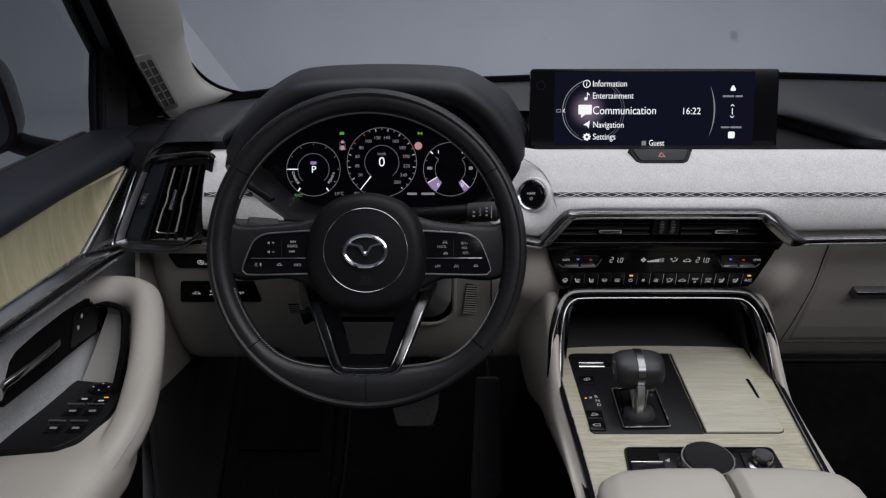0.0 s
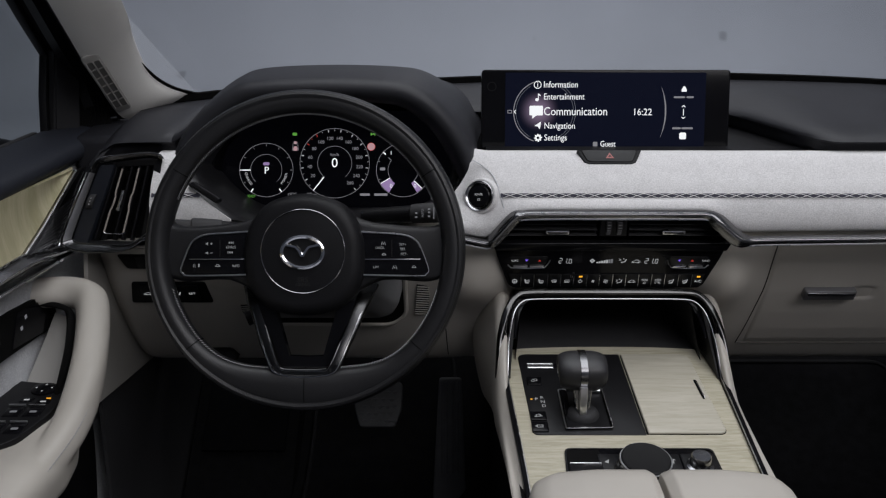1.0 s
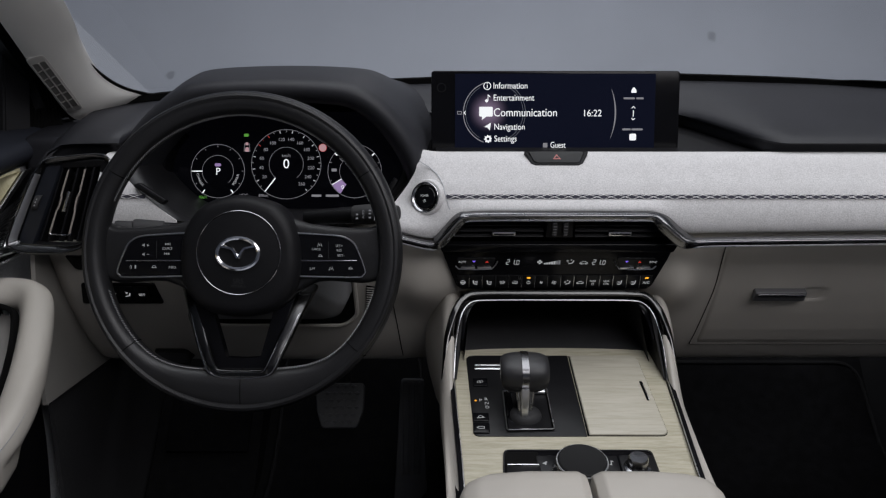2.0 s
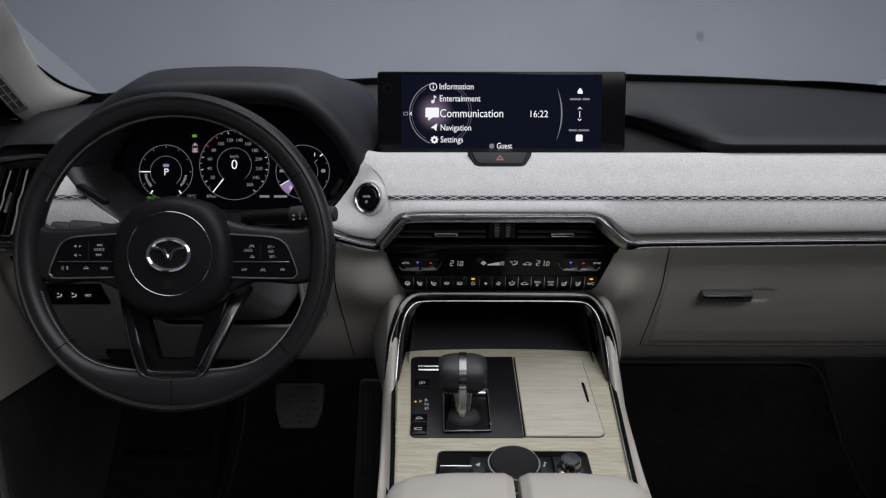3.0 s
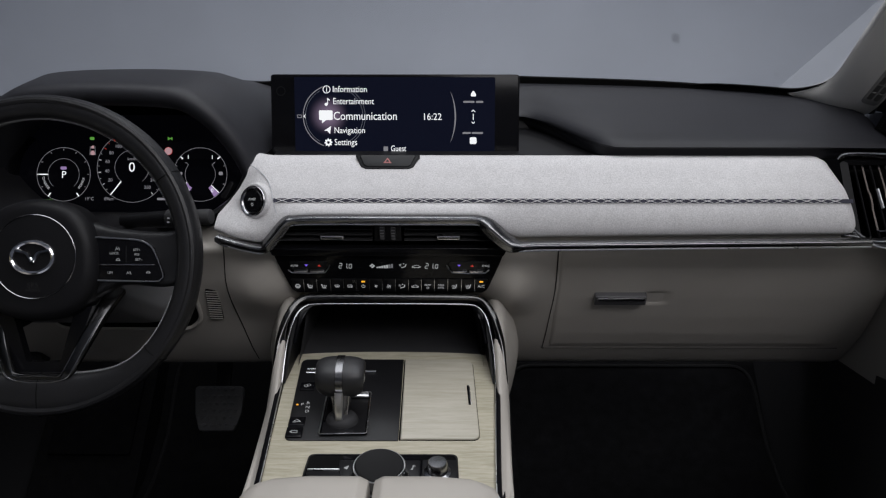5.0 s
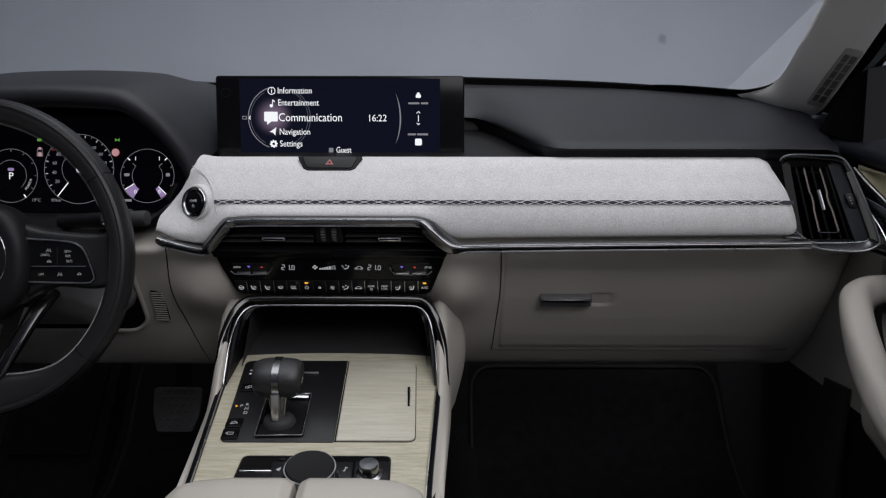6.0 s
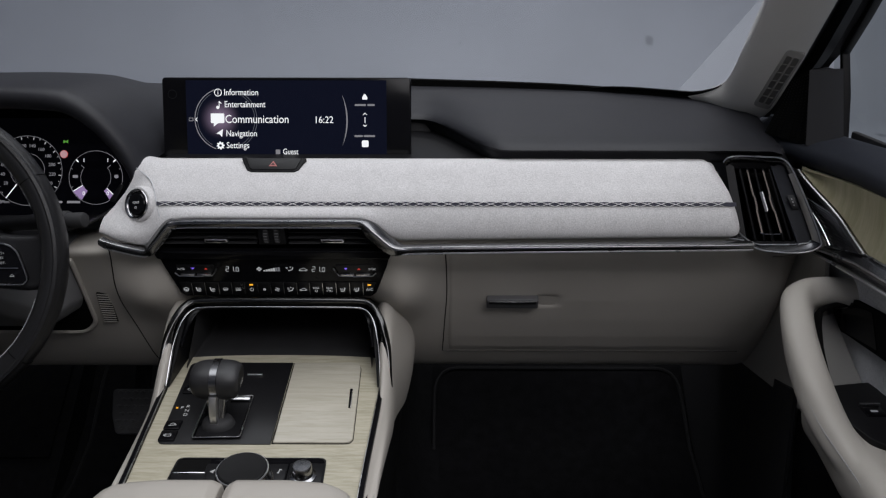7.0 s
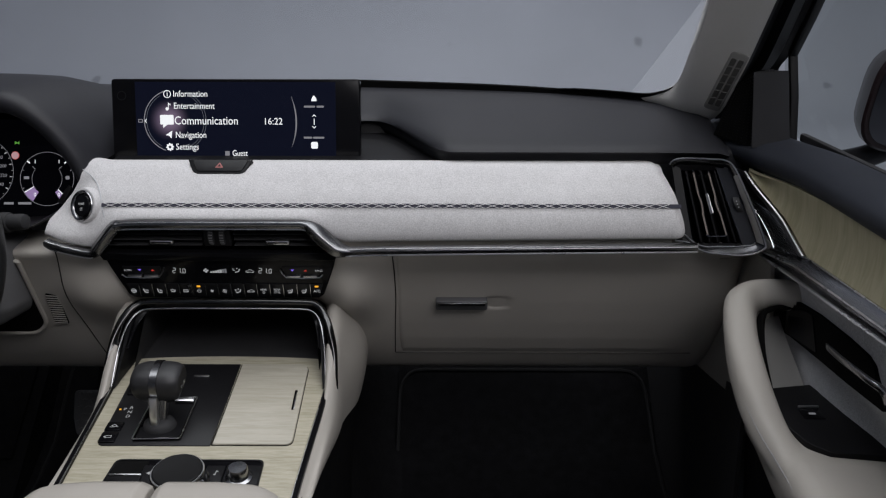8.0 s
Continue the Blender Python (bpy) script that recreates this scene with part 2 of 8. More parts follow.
CLOTH = woven("light_grey_cloth", (0.70, 0.69, 0.69), (0.49, 0.485, 0.485))
SUEDE = woven("grey_suede_cloth", (0.62, 0.63, 0.65), (0.38, 0.39, 0.41))
LEATHER = material("pale_leather", (0.43, 0.405, 0.365), rough=0.5, grain=0.25, scale=700, vary=0.05, vary_scale=9, spec=0.35)
TRIM = material("pale_trim_plastic", (0.40, 0.385, 0.355), rough=0.6, grain=0.2, scale=900, vary=0.04, vary_scale=8, spec=0.3)
PAD = material("dark_soft_pad", (0.019, 0.0195, 0.0235), rough=0.52, grain=0.35, scale=800, vary=0.12, vary_scale=9, spec=0.36, rough_vary=0.06)
DOORPAD = material("dark_door_pad", (0.024, 0.027, 0.036), rough=0.55, grain=0.35, scale=800, vary=0.10, vary_scale=14, spec=0.35)
RIM = material("black_wheel_leather", (0.0120, 0.0120, 0.0130), rough=0.37, grain=0.35, scale=900, vary=0.14, vary_scale=25, spec=0.36, rough_vary=0.04)
BLACK = material("black_plastic", (0.007, 0.007, 0.008), rough=0.45, grain=0.2, scale=900, vary=0.1, vary_scale=20, spec=0.18)
VOID = material("black_lining", (0.004, 0.004, 0.004), rough=0.9, grain=0.2, scale=700, vary=0.15, vary_scale=20, spec=0.1)
GLOSS = material("black_piano_lacquer", (0.005, 0.005, 0.006), rough=0.14, vary=0.05, vary_scale=30, spec=0.16, rough_vary=0.04)
SATIN = material("black_satin_panel", (0.008, 0.008, 0.009), rough=0.34, vary=0.08, vary_scale=30, spec=0.25)
CHROME = material("satin_chrome", (0.72, 0.72, 0.73), rough=0.28, metal=1.0, vary=0.06, vary_scale=18, rough_vary=0.05)
POLISHED = material("polished_chrome", (0.82, 0.82, 0.83), rough=0.13, metal=1.0, vary=0.04, vary_scale=18, rough_vary=0.05)
BLACKCHROME = material("black_chrome", (0.085, 0.084, 0.083), rough=0.15, metal=1.0, vary=0.06, vary_scale=18, rough_vary=0.05)
DARKCHROME = material("dark_chrome", (0.36, 0.36, 0.37), rough=0.20, metal=1.0, vary=0.06, vary_scale=18, rough_vary=0.05)
WOOD = timber("pale_maple", (0.47, 0.44, 0.345), (0.335, 0.31, 0.225), (0.42, 4.6, 1.0), 2.0)
WOOD_LID = timber("pale_maple_lid", (0.455, 0.43, 0.36), (0.375, 0.35, 0.28), (0.34, 4.2, 1.0), 1.7)
WOOD_DOOR = timber("pale_maple_door", (0.50, 0.46, 0.31), (0.36, 0.33, 0.20), (1.0, 1.0, 0.12), 1.7)
HANDLEGREY = material("grey_metallic_paint", (0.13, 0.13, 0.135), rough=0.34, metal=0.35, vary=0.06, vary_scale=30)
CARPET = material("black_carpet", (0.0078, 0.0078, 0.0084), rough=1.0, grain=1.0, scale=500, vary=0.3, vary_scale=60, spec=0.05)
PEDAL = material("grey_pedal_rubber", (0.060, 0.061, 0.064), rough=0.6, grain=0.3, scale=500, vary=0.15, vary_scale=40)
TREAD = material("grey_black_tread", (0.13, 0.13, 0.135), rough=0.6, grain=0.2, scale=500, vary=0.15, vary_scale=40)
RUBBER = material("black_rubber", (0.020, 0.020, 0.0215), rough=0.7, grain=0.3, scale=500, vary=0.15, vary_scale=40)
SHADOWPRINT = material("embossed_black", (0.018, 0.018, 0.0185), rough=0.6, spec=0.3)
THREAD = material("grey_thread", (0.36, 0.36, 0.365), rough=0.9, vary=0.1, vary_scale=300)
DARKTHREAD = material("charcoal_thread", (0.035, 0.035, 0.05), rough=0.9, vary=0.1, vary_scale=300)
WALLPAINT = material("grey_studio_wall", (0.50, 0.52, 0.57), rough=0.9, grain=0.1, scale=60, vary=0.06, vary_scale=1.4, spec=0.1)


def scuffed(mt, dark, scale, cut):
    """Scattered small dark scuffs on a painted surface."""
    nt = mt.node_tree
    bsdf = nt.nodes["Principled BSDF"]
    geo = nt.nodes.new("ShaderNodeNewGeometry")
    cells = nt.nodes.new("ShaderNodeTexVoronoi")
    cells.inputs["Scale"].default_value = scale
    warp = nt.nodes.new("ShaderNodeTexNoise")
    warp.inputs["Scale"].default_value, warp.inputs["Detail"].default_value = 9, 4
    add = nt.nodes.new("ShaderNodeMath")
    add.operation = "MULTIPLY_ADD"
    add.inputs[1].default_value = 0.35
    fade = nt.nodes.new("ShaderNodeMapRange")
    fade.inputs[1].default_value, fade.inputs[2].default_value, fade.inputs[3].default_value, fade.inputs[4].default_value = cut, cut + 0.06, 0.45, 0.0
    mix = nt.nodes.new("ShaderNodeMix")
    mix.data_type = "RGBA"
    mix.inputs["B"].default_value = (*dark, 1)
    old = bsdf.inputs["Base Color"].links[0].from_socket
    nt.links.new(geo.outputs["Position"], cells.inputs["Vector"])
    nt.links.new(geo.outputs["Position"], warp.inputs["Vector"])
    nt.links.new(warp.outputs[0], add.inputs[0])
    nt.links.new(cells.outputs["Distance"], add.inputs[2])
    nt.links.new(add.outputs[0], fade.inputs[0])
    nt.links.new(fade.outputs[0], mix.inputs["Factor"])
    nt.links.new(old, mix.inputs["A"])
    nt.links.new(mix.outputs["Result"], bsdf.inputs["Base Color"])


scuffed(WALLPAINT, (0.16, 0.165, 0.18), 2.6, 0.20)
GLASS = clear("window_glass", (0.93, 0.95, 0.95))
SIDEGLASS = clear("side_window_glass", (0.50, 0.53, 0.53), ior=1.12)
# Same glass made paler: imitates the brighter view through the passenger window.
PALEGLASS = clear("brightened_side_glass", (0.68, 0.71, 0.70), ior=1.12)
PAINT = material("dark_red_car_paint", (0.012, 0.006, 0.007), rough=0.35, spec=0.25, coat=0.15, vary=0.05, vary_scale=10)
PRINT = glowing("backlit_print", (0.85, 0.87, 0.9), 0.42)
FAINT = glowing("dim_backlit_print", (0.8, 0.82, 0.9), 0.16)
WHITE = glowing("screen_white", (0.95, 0.97, 1.0), 0.95)
SOFTWHITE = glowing("dial_white", (0.9, 0.9, 0.95), 0.46)
GREYLIGHT = glowing("screen_grey", (0.78, 0.77, 0.85), 0.25)
DIMLIGHT = glowing("screen_dim", (0.55, 0.6, 0.72), 0.16)
AMBER = glowing("amber_lamp", (1.0, 0.45, 0.03), 1.0)
GREEN = glowing("green_lamp", (0.25, 0.8, 0.12), 0.35)
REDLAMP = glowing("red_lamp", (1.0, 0.07, 0.05), 0.42)
BLUELAMP = glowing("blue_lamp", (0.25, 0.15, 1.0), 0.8)
VIOLET = glowing("violet_lamp", (0.62, 0.42, 0.85), 0.42)
ROSE = glowing("rose_lamp", (0.9, 0.55, 0.6), 0.45)
DISPLAY = glowing("display_glass", (0.10, 0.13, 0.30), 0.035)
DIAL = glowing("dial_display", (0.12, 0.12, 0.2), 0.005)
for _m in (DISPLAY, DIAL):
    _m.node_tree.nodes["Principled BSDF"].inputs["Roughness"].default_value = 0.12
    _m.node_tree.nodes["Principled BSDF"].inputs["Specular IOR Level"].default_value = 0.12
    _m.node_tree.nodes["Principled BSDF"].inputs["Base Color"].default_value = (0.002, 0.002, 0.003, 1)


def glow_spot(mt, centre, base, tint, reach):
    """A lit picture that brightens softly round one spot of the screen."""
    nt = mt.node_tree
    bsdf = nt.nodes["Principled BSDF"]
    geo = nt.nodes.new("ShaderNodeNewGeometry")
    far = nt.nodes.new("ShaderNodeVectorMath")
    far.operation = "DISTANCE"
    far.inputs[1].default_value = centre
    fade = nt.nodes.new("ShaderNodeMapRange")
    fade.interpolation_type = "SMOOTHERSTEP"
    fade.inputs[1].default_value, fade.inputs[2].default_value = 0.0, reach
    fade.inputs[3].default_value, fade.inputs[4].default_value = 1.0, 0.0
    mix = nt.nodes.new("ShaderNodeMix")
    mix.data_type = "RGBA"
    mix.inputs["A"].default_value, mix.inputs["B"].default_value = (*base, 1), (*tint, 1)
    nt.links.new(geo.outputs["Position"], far.inputs[0])
    nt.links.new(far.outputs["Value"], fade.inputs[0])
    nt.links.new(fade.outputs[0], mix.inputs["Factor"])
    nt.links.new(mix.outputs["Result"], bsdf.inputs["Emission Color"])
    bsdf.inputs["Emission Strength"].default_value = 1.0


glow_spot(DISPLAY, (0.212, 1.2350, 0.7915), (0.0032, 0.0042, 0.0110), (0.17, 0.125, 0.19), 0.033)

# ---- the studio ----
def wall(name, pts, mat_, label):
    bm = bmesh.new()
    rows = [[Vector(p) for p in r] for r in pts]
    sheet(bm, rows, thick=0.1)
    return tagged(part(name, bm, mat_, None), label, "wall", kind="structure")


GROUND = -0.03
cove = [(-0.6 + 0.6 * math.sin(a) , 0.6 - 0.6 * math.cos(a)) for a in [k * math.pi / 16 for k in range(9)]]
back_profile = [(-9.0, GROUND)] + [(5.4 + a, GROUND + b) for a, b in cove] + [(5.4, 4.5)]
wall("backdrop", [[(x, y, z) for y, z in back_profile] for x in (-7.0, -3.0, 0.31, 3.6, 7.6)], WALLPAINT, "smooth grey studio cyclorama wall with faint scuffs")
wall("wall_west", [[(-5.0, y, z) for z in (GROUND, 4.5)] for y in (-9.0, 5.6)], WALLPAINT, "plain grey studio side wall")
wall("wall_east", [[(5.6, y, z) for z in (GROUND, 4.5)] for y in (-9.0, 5.6)], WALLPAINT, "plain grey studio side wall")
wall("wall_south", [[(x, -6.0, z) for z in (GROUND, 4.5)] for x in (-7.0, 7.6)], WALLPAINT, "plain grey studio wall behind the car")
wall("ceiling", [[(x, y, 4.5) for y in (-9.0, 6.0)] for x in (-7.0, 7.6)], WALLPAINT, "plain grey studio ceiling")


# ---- the car's floor and body round the cabin ----
def cabin_floor():
    bm = bmesh.new()
    rows = []
    for x in np.linspace(-0.50, 1.12, 40):
        bulge = 0.30 * math.exp(-((x - XC) / 0.16) ** 4)
        rows.append([(x, y, max(z, bulge if y > 0.2 else bulge * 0.6)) for y, z in
                     [(-0.6, 0.0), (0.3, 0.0), (1.0, 0.0), (1.40, 0.0), (1.52, 0.04), (1.70, 0.20), (1.80, 0.32), (1.82, 0.50), (1.82, 0.66)]])
    sheet(bm, rows, thick=0.01)
    return tagged(part("floor", bm, CARPET, None, sharp=60), "black carpeted car floor and sloping toe board", "floor", kind="structure")


cabin_floor()


def floor_z(y):
    """The floor's height: flat, then rising as the toe board."""
    pts = [(-1.0, 0.0), (1.40, 0.0), (1.52, 0.04), (1.70, 0.20), (1.80, 0.32)]
    for (y0, z0), (y1, z1) in zip(pts, pts[1:]):
        if y0 <= y <= y1:
            return z0 + (z1 - z0) * (y - y0) / (y1 - y0)
    return 0.32


def floor_mat(x0, x1, y0, y1, label):
    base = thing("floor_mat", ((x0 + x1) / 2, (y0 + y1) / 2, 0.0), label, "floor mat", group="front floor mats")
    bm = bmesh.new()
    sheet(bm, [[(x, y, floor_z(y) + 0.012) for y in np.linspace(y0, y1, 24)] for x in np.linspace(x0, x1, 8)], thick=0.010, back=(0, 0, -1))
    part("carpet_top", bm, MATPILE, base)
    bm = bmesh.new()
    edge = rounded(rect(x1 - x0 - 0.006, y1 - y0 - 0.006, (x0 + x1) / 2, (y0 + y1) / 2), 0.05)
    dense = [(a[0] + (b[0] - a[0]) * k / 8, a[1] + (b[1] - a[1]) * k / 8) for a, b in zip(edge, edge[1:] + edge[:1]) for k in range(8)]
    sweep(bm, [(x, y, floor_z(y) + 0.0125) for x, y in dense], circle(0.0040, 6), closed=True)
    part("binding", bm, MATEDGE, base, "raised black edge binding")


MATPILE = material("black_mat_pile", (0.0062, 0.0062, 0.0068), rough=1.0, grain=1.0, scale=700, vary=0.35, vary_scale=45, spec=0.05)
MATEDGE = material("black_mat_binding", (0.0105, 0.0105, 0.0112), rough=0.8, grain=0.5, scale=500, vary=0.2, vary_scale=60, spec=0.15)
floor_mat(-0.20, 0.10, 0.75, 1.66, "black carpet floor mat in the driver footwell")
floor_mat(0.516, 1.050, 0.75, 1.632, "black carpet floor mat in the passenger footwell")


# ---- dashboard ----
dash = thing("dashboard", (XC, 1.2, 0.37), "car dashboard in dark pad, pale cloth and cream leather", "dashboard")


def step(a, b, x):
    t = min(max((x - a) / (b - a), 0.0), 1.0)
    return t * t * (3 - 2 * t)


def rise(x):
    """The far edge of the dash climbs a little towards the passenger's pillar."""
    return 0.008 * step(0.10, 0.50, x) + 0.008 * step(0.50, 0.90, x)


def pad_lip(x):
    return 1.165 + 0.19 * step(-0.305, -0.28, x) * (1 - step(0.50, 0.63, x))


def upper_pad():
    bm = bmesh.new()
    rows = []
    for x in np.linspace(-0.420, 1.015, 92):
        a = abs(x - XC)
        front = pad_lip(x)
        end = 1.505 - 0.17 * (a / 0.70) ** 2
        drop = 0.05 * step(0.700, 0.745, a) if x < XC else 0.006 * step(0.694, 0.706, a)
        edge = 0.001 * step(0.60, 0.70, a)
        prof = [(front + 0.040, 0.735), (front + 0.018, 0.741), (front + 0.013, 0.750), (front + 0.011, 0.7575), (front + 0.003, 0.7600), (front - 0.001, 0.7630), (front + 0.003, 0.7670), (front + 0.016, 0.7722), (front + 0.035, 0.776)]
        for k in range(1, 8):
            t = k / 7
            prof.append((front + 0.035 + (end - front - 0.035) * t, 0.776 + 0.004 * math.sin(math.pi * t) + (0.010 - 0.006 * (a / 0.7) ** 2 + rise(x)) * t))
        prof.append((end + 0.03, 0.752))
        rows.append([(x, y - (0.02 * step(0.68, 0.73, a) if x < XC else 0.0), z - (drop if z > 0.765 else drop * 0.75) - edge) for y, z in prof])
    sheet(bm, rows, thick=0.006)
    return part("upper_pad", bm, PAD, dash, "dark grey soft-touch upper pad", sharp=60)


upper_pad()
bm = bmesh.new()
sheet(bm, [[(x, y, z) for y, z in [(1.145, 0.7405), (1.20, 0.7415), (1.36, 0.7415), (1.37, 0.765)]] for x in np.linspace(0.135, 0.66, 12)], thick=0.004)
part("screen_shelf", bm, BLACK, dash, "black recessed shelf under the screen")

ARCH = [(-0.312, 0.735), (-0.302, 0.757), (-0.286, 0.783), (-0.258, 0.811), (-0.222, 0.836), (-0.185, 0.8485), (-0.092, 0.8530), (0.000, 0.8495), (0.036, 0.841), (0.068, 0.819), (0.095, 0.788), (0.112, 0.759), (0.118, 0.738)]


def hood():
    arch = catmull(ARCH, 5)

    def ring(y, dx, dz, squash=1.0, lift=0.0):
        out = []
        for x, z in arch:
            zz = 0.745 + (z - 0.745) * squash + lift
            out.append((-0.095 + (x + 0.095) * dx, y, zz * 1.0 + dz))
        return out

    rings = [ring(1.262, 0.85, -0.050), ring(1.20, 0.875, -0.040), ring(1.168, 0.900, -0.0310), ring(1.155, 0.916, -0.0255), ring(1.1485, 0.936, -0.0185), ring(1.1470, 0.956, -0.0115),
             ring(1.1500, 0.977, -0.0050), ring(1.157, 0.992, -0.0010), ring(1.168, 1.0, 0.001), ring(1.20, 1.012, 0.0015), ring(1.26, 1.03, 0.001), ring(1.34, 1.07, -0.004, 0.92),
             ring(1.44, 1.15, -0.008, 0.66, 0.0), ring(1.55, 1.25, -0.006, 0.42, 0.0), ring(1.62, 1.3, -0.02, 0.3, 0.0)]
    bm = bmesh.new()
    loft(bm, rings, closed=False)
    return part("instrument_hood", bm, PAD, dash, "dark grey padded hood over the instruments", sharp=60)


hood()

CLOTH_PROFILE = [(1.200, 0.7405), (1.182, 0.7460), (1.168, 0.7485), (1.154, 0.7475), (1.140, 0.7405), (1.125, 0.7290), (1.112, 0.7185), (1.1035, 0.7085), (1.0990, 0.7020), (1.0940, 0.6940), (1.0895, 0.6830), (1.0872, 0.6720), (1.0876, 0.6640), (1.0905, 0.6585), (1.100, 0.655)]


EDGE_X = [0.04, 0.068, 0.098, 0.126, 0.137, 0.150, 0.168, 0.178, 0.21, 0.428, 0.442, 0.466, 0.482, 0.52, 0.955]
EDGE_Z = [0.661, 0.656, 0.648, 0.642, 0.643, 0.657, 0.678, 0.6825, 0.684, 0.6835, 0.676, 0.656, 0.6505, 0.6515, 0.657]


def cloth_low(x):
    """The lower edge of the cloth, which steps up round the middle vents."""
    if x < 0.0:
        return 0.6545
    return float(np.interp(x, EDGE_X, EDGE_Z)) + 0.002


def cloth_sheet(name, x0, x1, n, round_left=False, round_right=False, label="", slope_right=False):
    bm = bmesh.new()
    rows = []
    prof = catmull(CLOTH_PROFILE, 3)
    for x in np.linspace(x0, x1, n):
        low = cloth_low(x - 0.046 * (1 - step(x0, x0 + 0.10, x)) if round_left else x)
        row = []
        for y, z in prof:
            if z < 0.703 and y < 1.105:
                zz = low + (z - 0.655) * (0.703 - low) / (0.703 - 0.655)
            else:
                zz = z
            xx, yy = x, y
            if round_left:
                lean = float(np.interp(zz, (0.655, 0.662, 0.680, 0.692, 0.710, 0.728, 0.7475), (0.047, 0.047, 0.043, 0.031, 0.016, 0.005, 0.0)))
                end = 1 - step(x0, x0 + 0.035, x)
                xx = x - lean * (1 - step(x0, x0 + 0.10, x))
                yy = y + 0.012 * end ** 2 + 0.024 * (1 - step(0.075, 0.160, xx)) * (1 - step(0.712, 0.742, zz)) * step(0.660, 0.695, zz)
            if slope_right:
                reach = -0.302 + 0.085 * min(max((0.735 - zz) / 0.060, 0.0), 1.0)
                xx = x0 + (reach - x0) * (x - x0) / (x1 - x0)
            if round_right:
                up = min(max((zz - 0.668) / 0.075, 0.0), 1.0)
                xx -= 0.024 * step(x1 - 0.16, x1, x) * up ** 1.3
                yy += 0.012 * step(x1 - 0.014, x1, x) ** 2
                zz -= 0.010 * step(x1 - 0.022, x1, x) ** 2 * max(zz - 0.715, 0.0) / 0.042
            row.append((xx, yy, zz))
        rows.append(row)
    sheet(bm, rows, thick=0.004)
    return part(name, bm, CLOTH, dash, label, sharp=70)


cloth_sheet("cloth_panel", 0.112, 0.945, 130, True, True, "light grey melange cloth panel with cross stitching")
cloth_sheet("cloth_panel", -0.327, -0.17, 20, label="light grey melange cloth panel beside the wheel", slope_right=True)


def crossed_stitch(x0, x1, name="stitch_band"):
    """A dark groove with pale threads laced across it in wide crosses."""

    def bend(x):
        return 0.011 * step(0.931, 0.945, x) ** 2

    bm = bmesh.new()
    xs = np.linspace(x0, x1, 60)
    sheet(bm, [[(x, y + bend(x), z - 0.4 * bend(x)) for y, z in ((1.1022, 0.7078), (1.1006, 0.7060), (1.0986, 0.7032))] for x in xs], thick=0.0006)
    band = part(name, bm, DARKTHREAD, dash, "dark thread groove in the cloth")
    bm = bmesh.new()
    pitch = 0.0192
    x = x0 + 0.003
    while x < x1 - pitch * 0.9:
        for a, b in ((0, 1), (1, 0)):
            p = Vector((x + pitch * a, 1.1018 + bend(x + pitch * a), 0.7078))
            q = Vector((x + pitch * b, 1.0976 + bend(x + pitch * b), 0.7026))
            m = (p + q) / 2 + Vector((0, -0.0012, 0.0008))
            sweep(bm, catmull([p, m, q], 3), circle(0.00045, 5), up=(0, -1, 0.4))
        x += pitch
    part("threads", bm, PALETHREAD, band, "pale crossed threads")


PALETHREAD = material("pale_thread", (0.72, 0.71, 0.71), rough=0.8, vary=0.08, vary_scale=300)
crossed_stitch(0.150, 0.9370)
crossed_stitch(-0.325, -0.259)

# seam between the end cap and the long cloth panel
bm = bmesh.new()
sweep(bm, catmull([(0.113, 1.1440, 0.7428), (0.1273, 1.1345, 0.7366), (0.1384, 1.1242, 0.7287), (0.1458, 1.1114, 0.7181), (0.1506, 1.0995, 0.7034), (0.1544, 1.0928, 0.6911), (0.1577, 1.0890, 0.6815)], 5), circle(0.0007, 5), up=(0, -1, 0.3))
part("cap_seam", bm, SUEDE, dash, "stitched seam of the cloth end cap")

# satin chrome strip under the cloth, stepping over the middle vents
CHROME_PATH = [(0.0725, 1.0880, 0.6555), (0.080, 1.0850, 0.6530), (0.098, 1.0840, 0.6480), (0.126, 1.0830, 0.6420), (0.137, 1.0835, 0.6430), (0.150, 1.0835, 0.6570), (0.168, 1.084, 0.678), (0.178, 1.083, 0.6825), (0.21, 1.083, 0.684),
               (0.31, 1.083, 0.684), (0.40, 1.083, 0.684), (0.428, 1.082, 0.6835), (0.442, 1.079, 0.676), (0.466, 1.074, 0.656), (0.482, 1.071, 0.6505), (0.52, 1.071, 0.6515), (0.70, 1.071, 0.6540), (0.90, 1.071, 0.6565), (0.955, 1.072, 0.657)]
STRIPCHROME = material("smoked_chrome", (0.20, 0.20, 0.205), rough=0.24, metal=1.0, vary=0.06, vary_scale=18, rough_vary=0.05)
bm = bmesh.new()
strip_path = catmull(CHROME_PATH, 5)
broad = [1.0 + 0.75 * step(0.426, 0.445, x) * step(0.492, 0.468, x) + 0.45 * step(0.130, 0.142, x) * step(0.182, 0.166, x) for x, y, z in strip_path]
sweep(bm, strip_path, rounded(rect(0.012, 0.0100), 0.003, 3), up=(0, -0.25, 1), scale=broad)
strip = part("chrome_strip", bm, STRIPCHROME, dash, "dark satin chrome strip")
for name, dz, dy, r in (("lower_line", -0.0052, -0.005, 0.0010), ("upper_line", 0.0040, -0.0050, 0.0010)):
    bm = bmesh.new()
    sweep(bm, catmull([(x, y + dy, z + dz) for x, y, z in CHROME_PATH], 5), circle(r, 6), up=(0, -0.25, 1))
    part(name, bm, CHROME, strip, "thin bright chrome line")

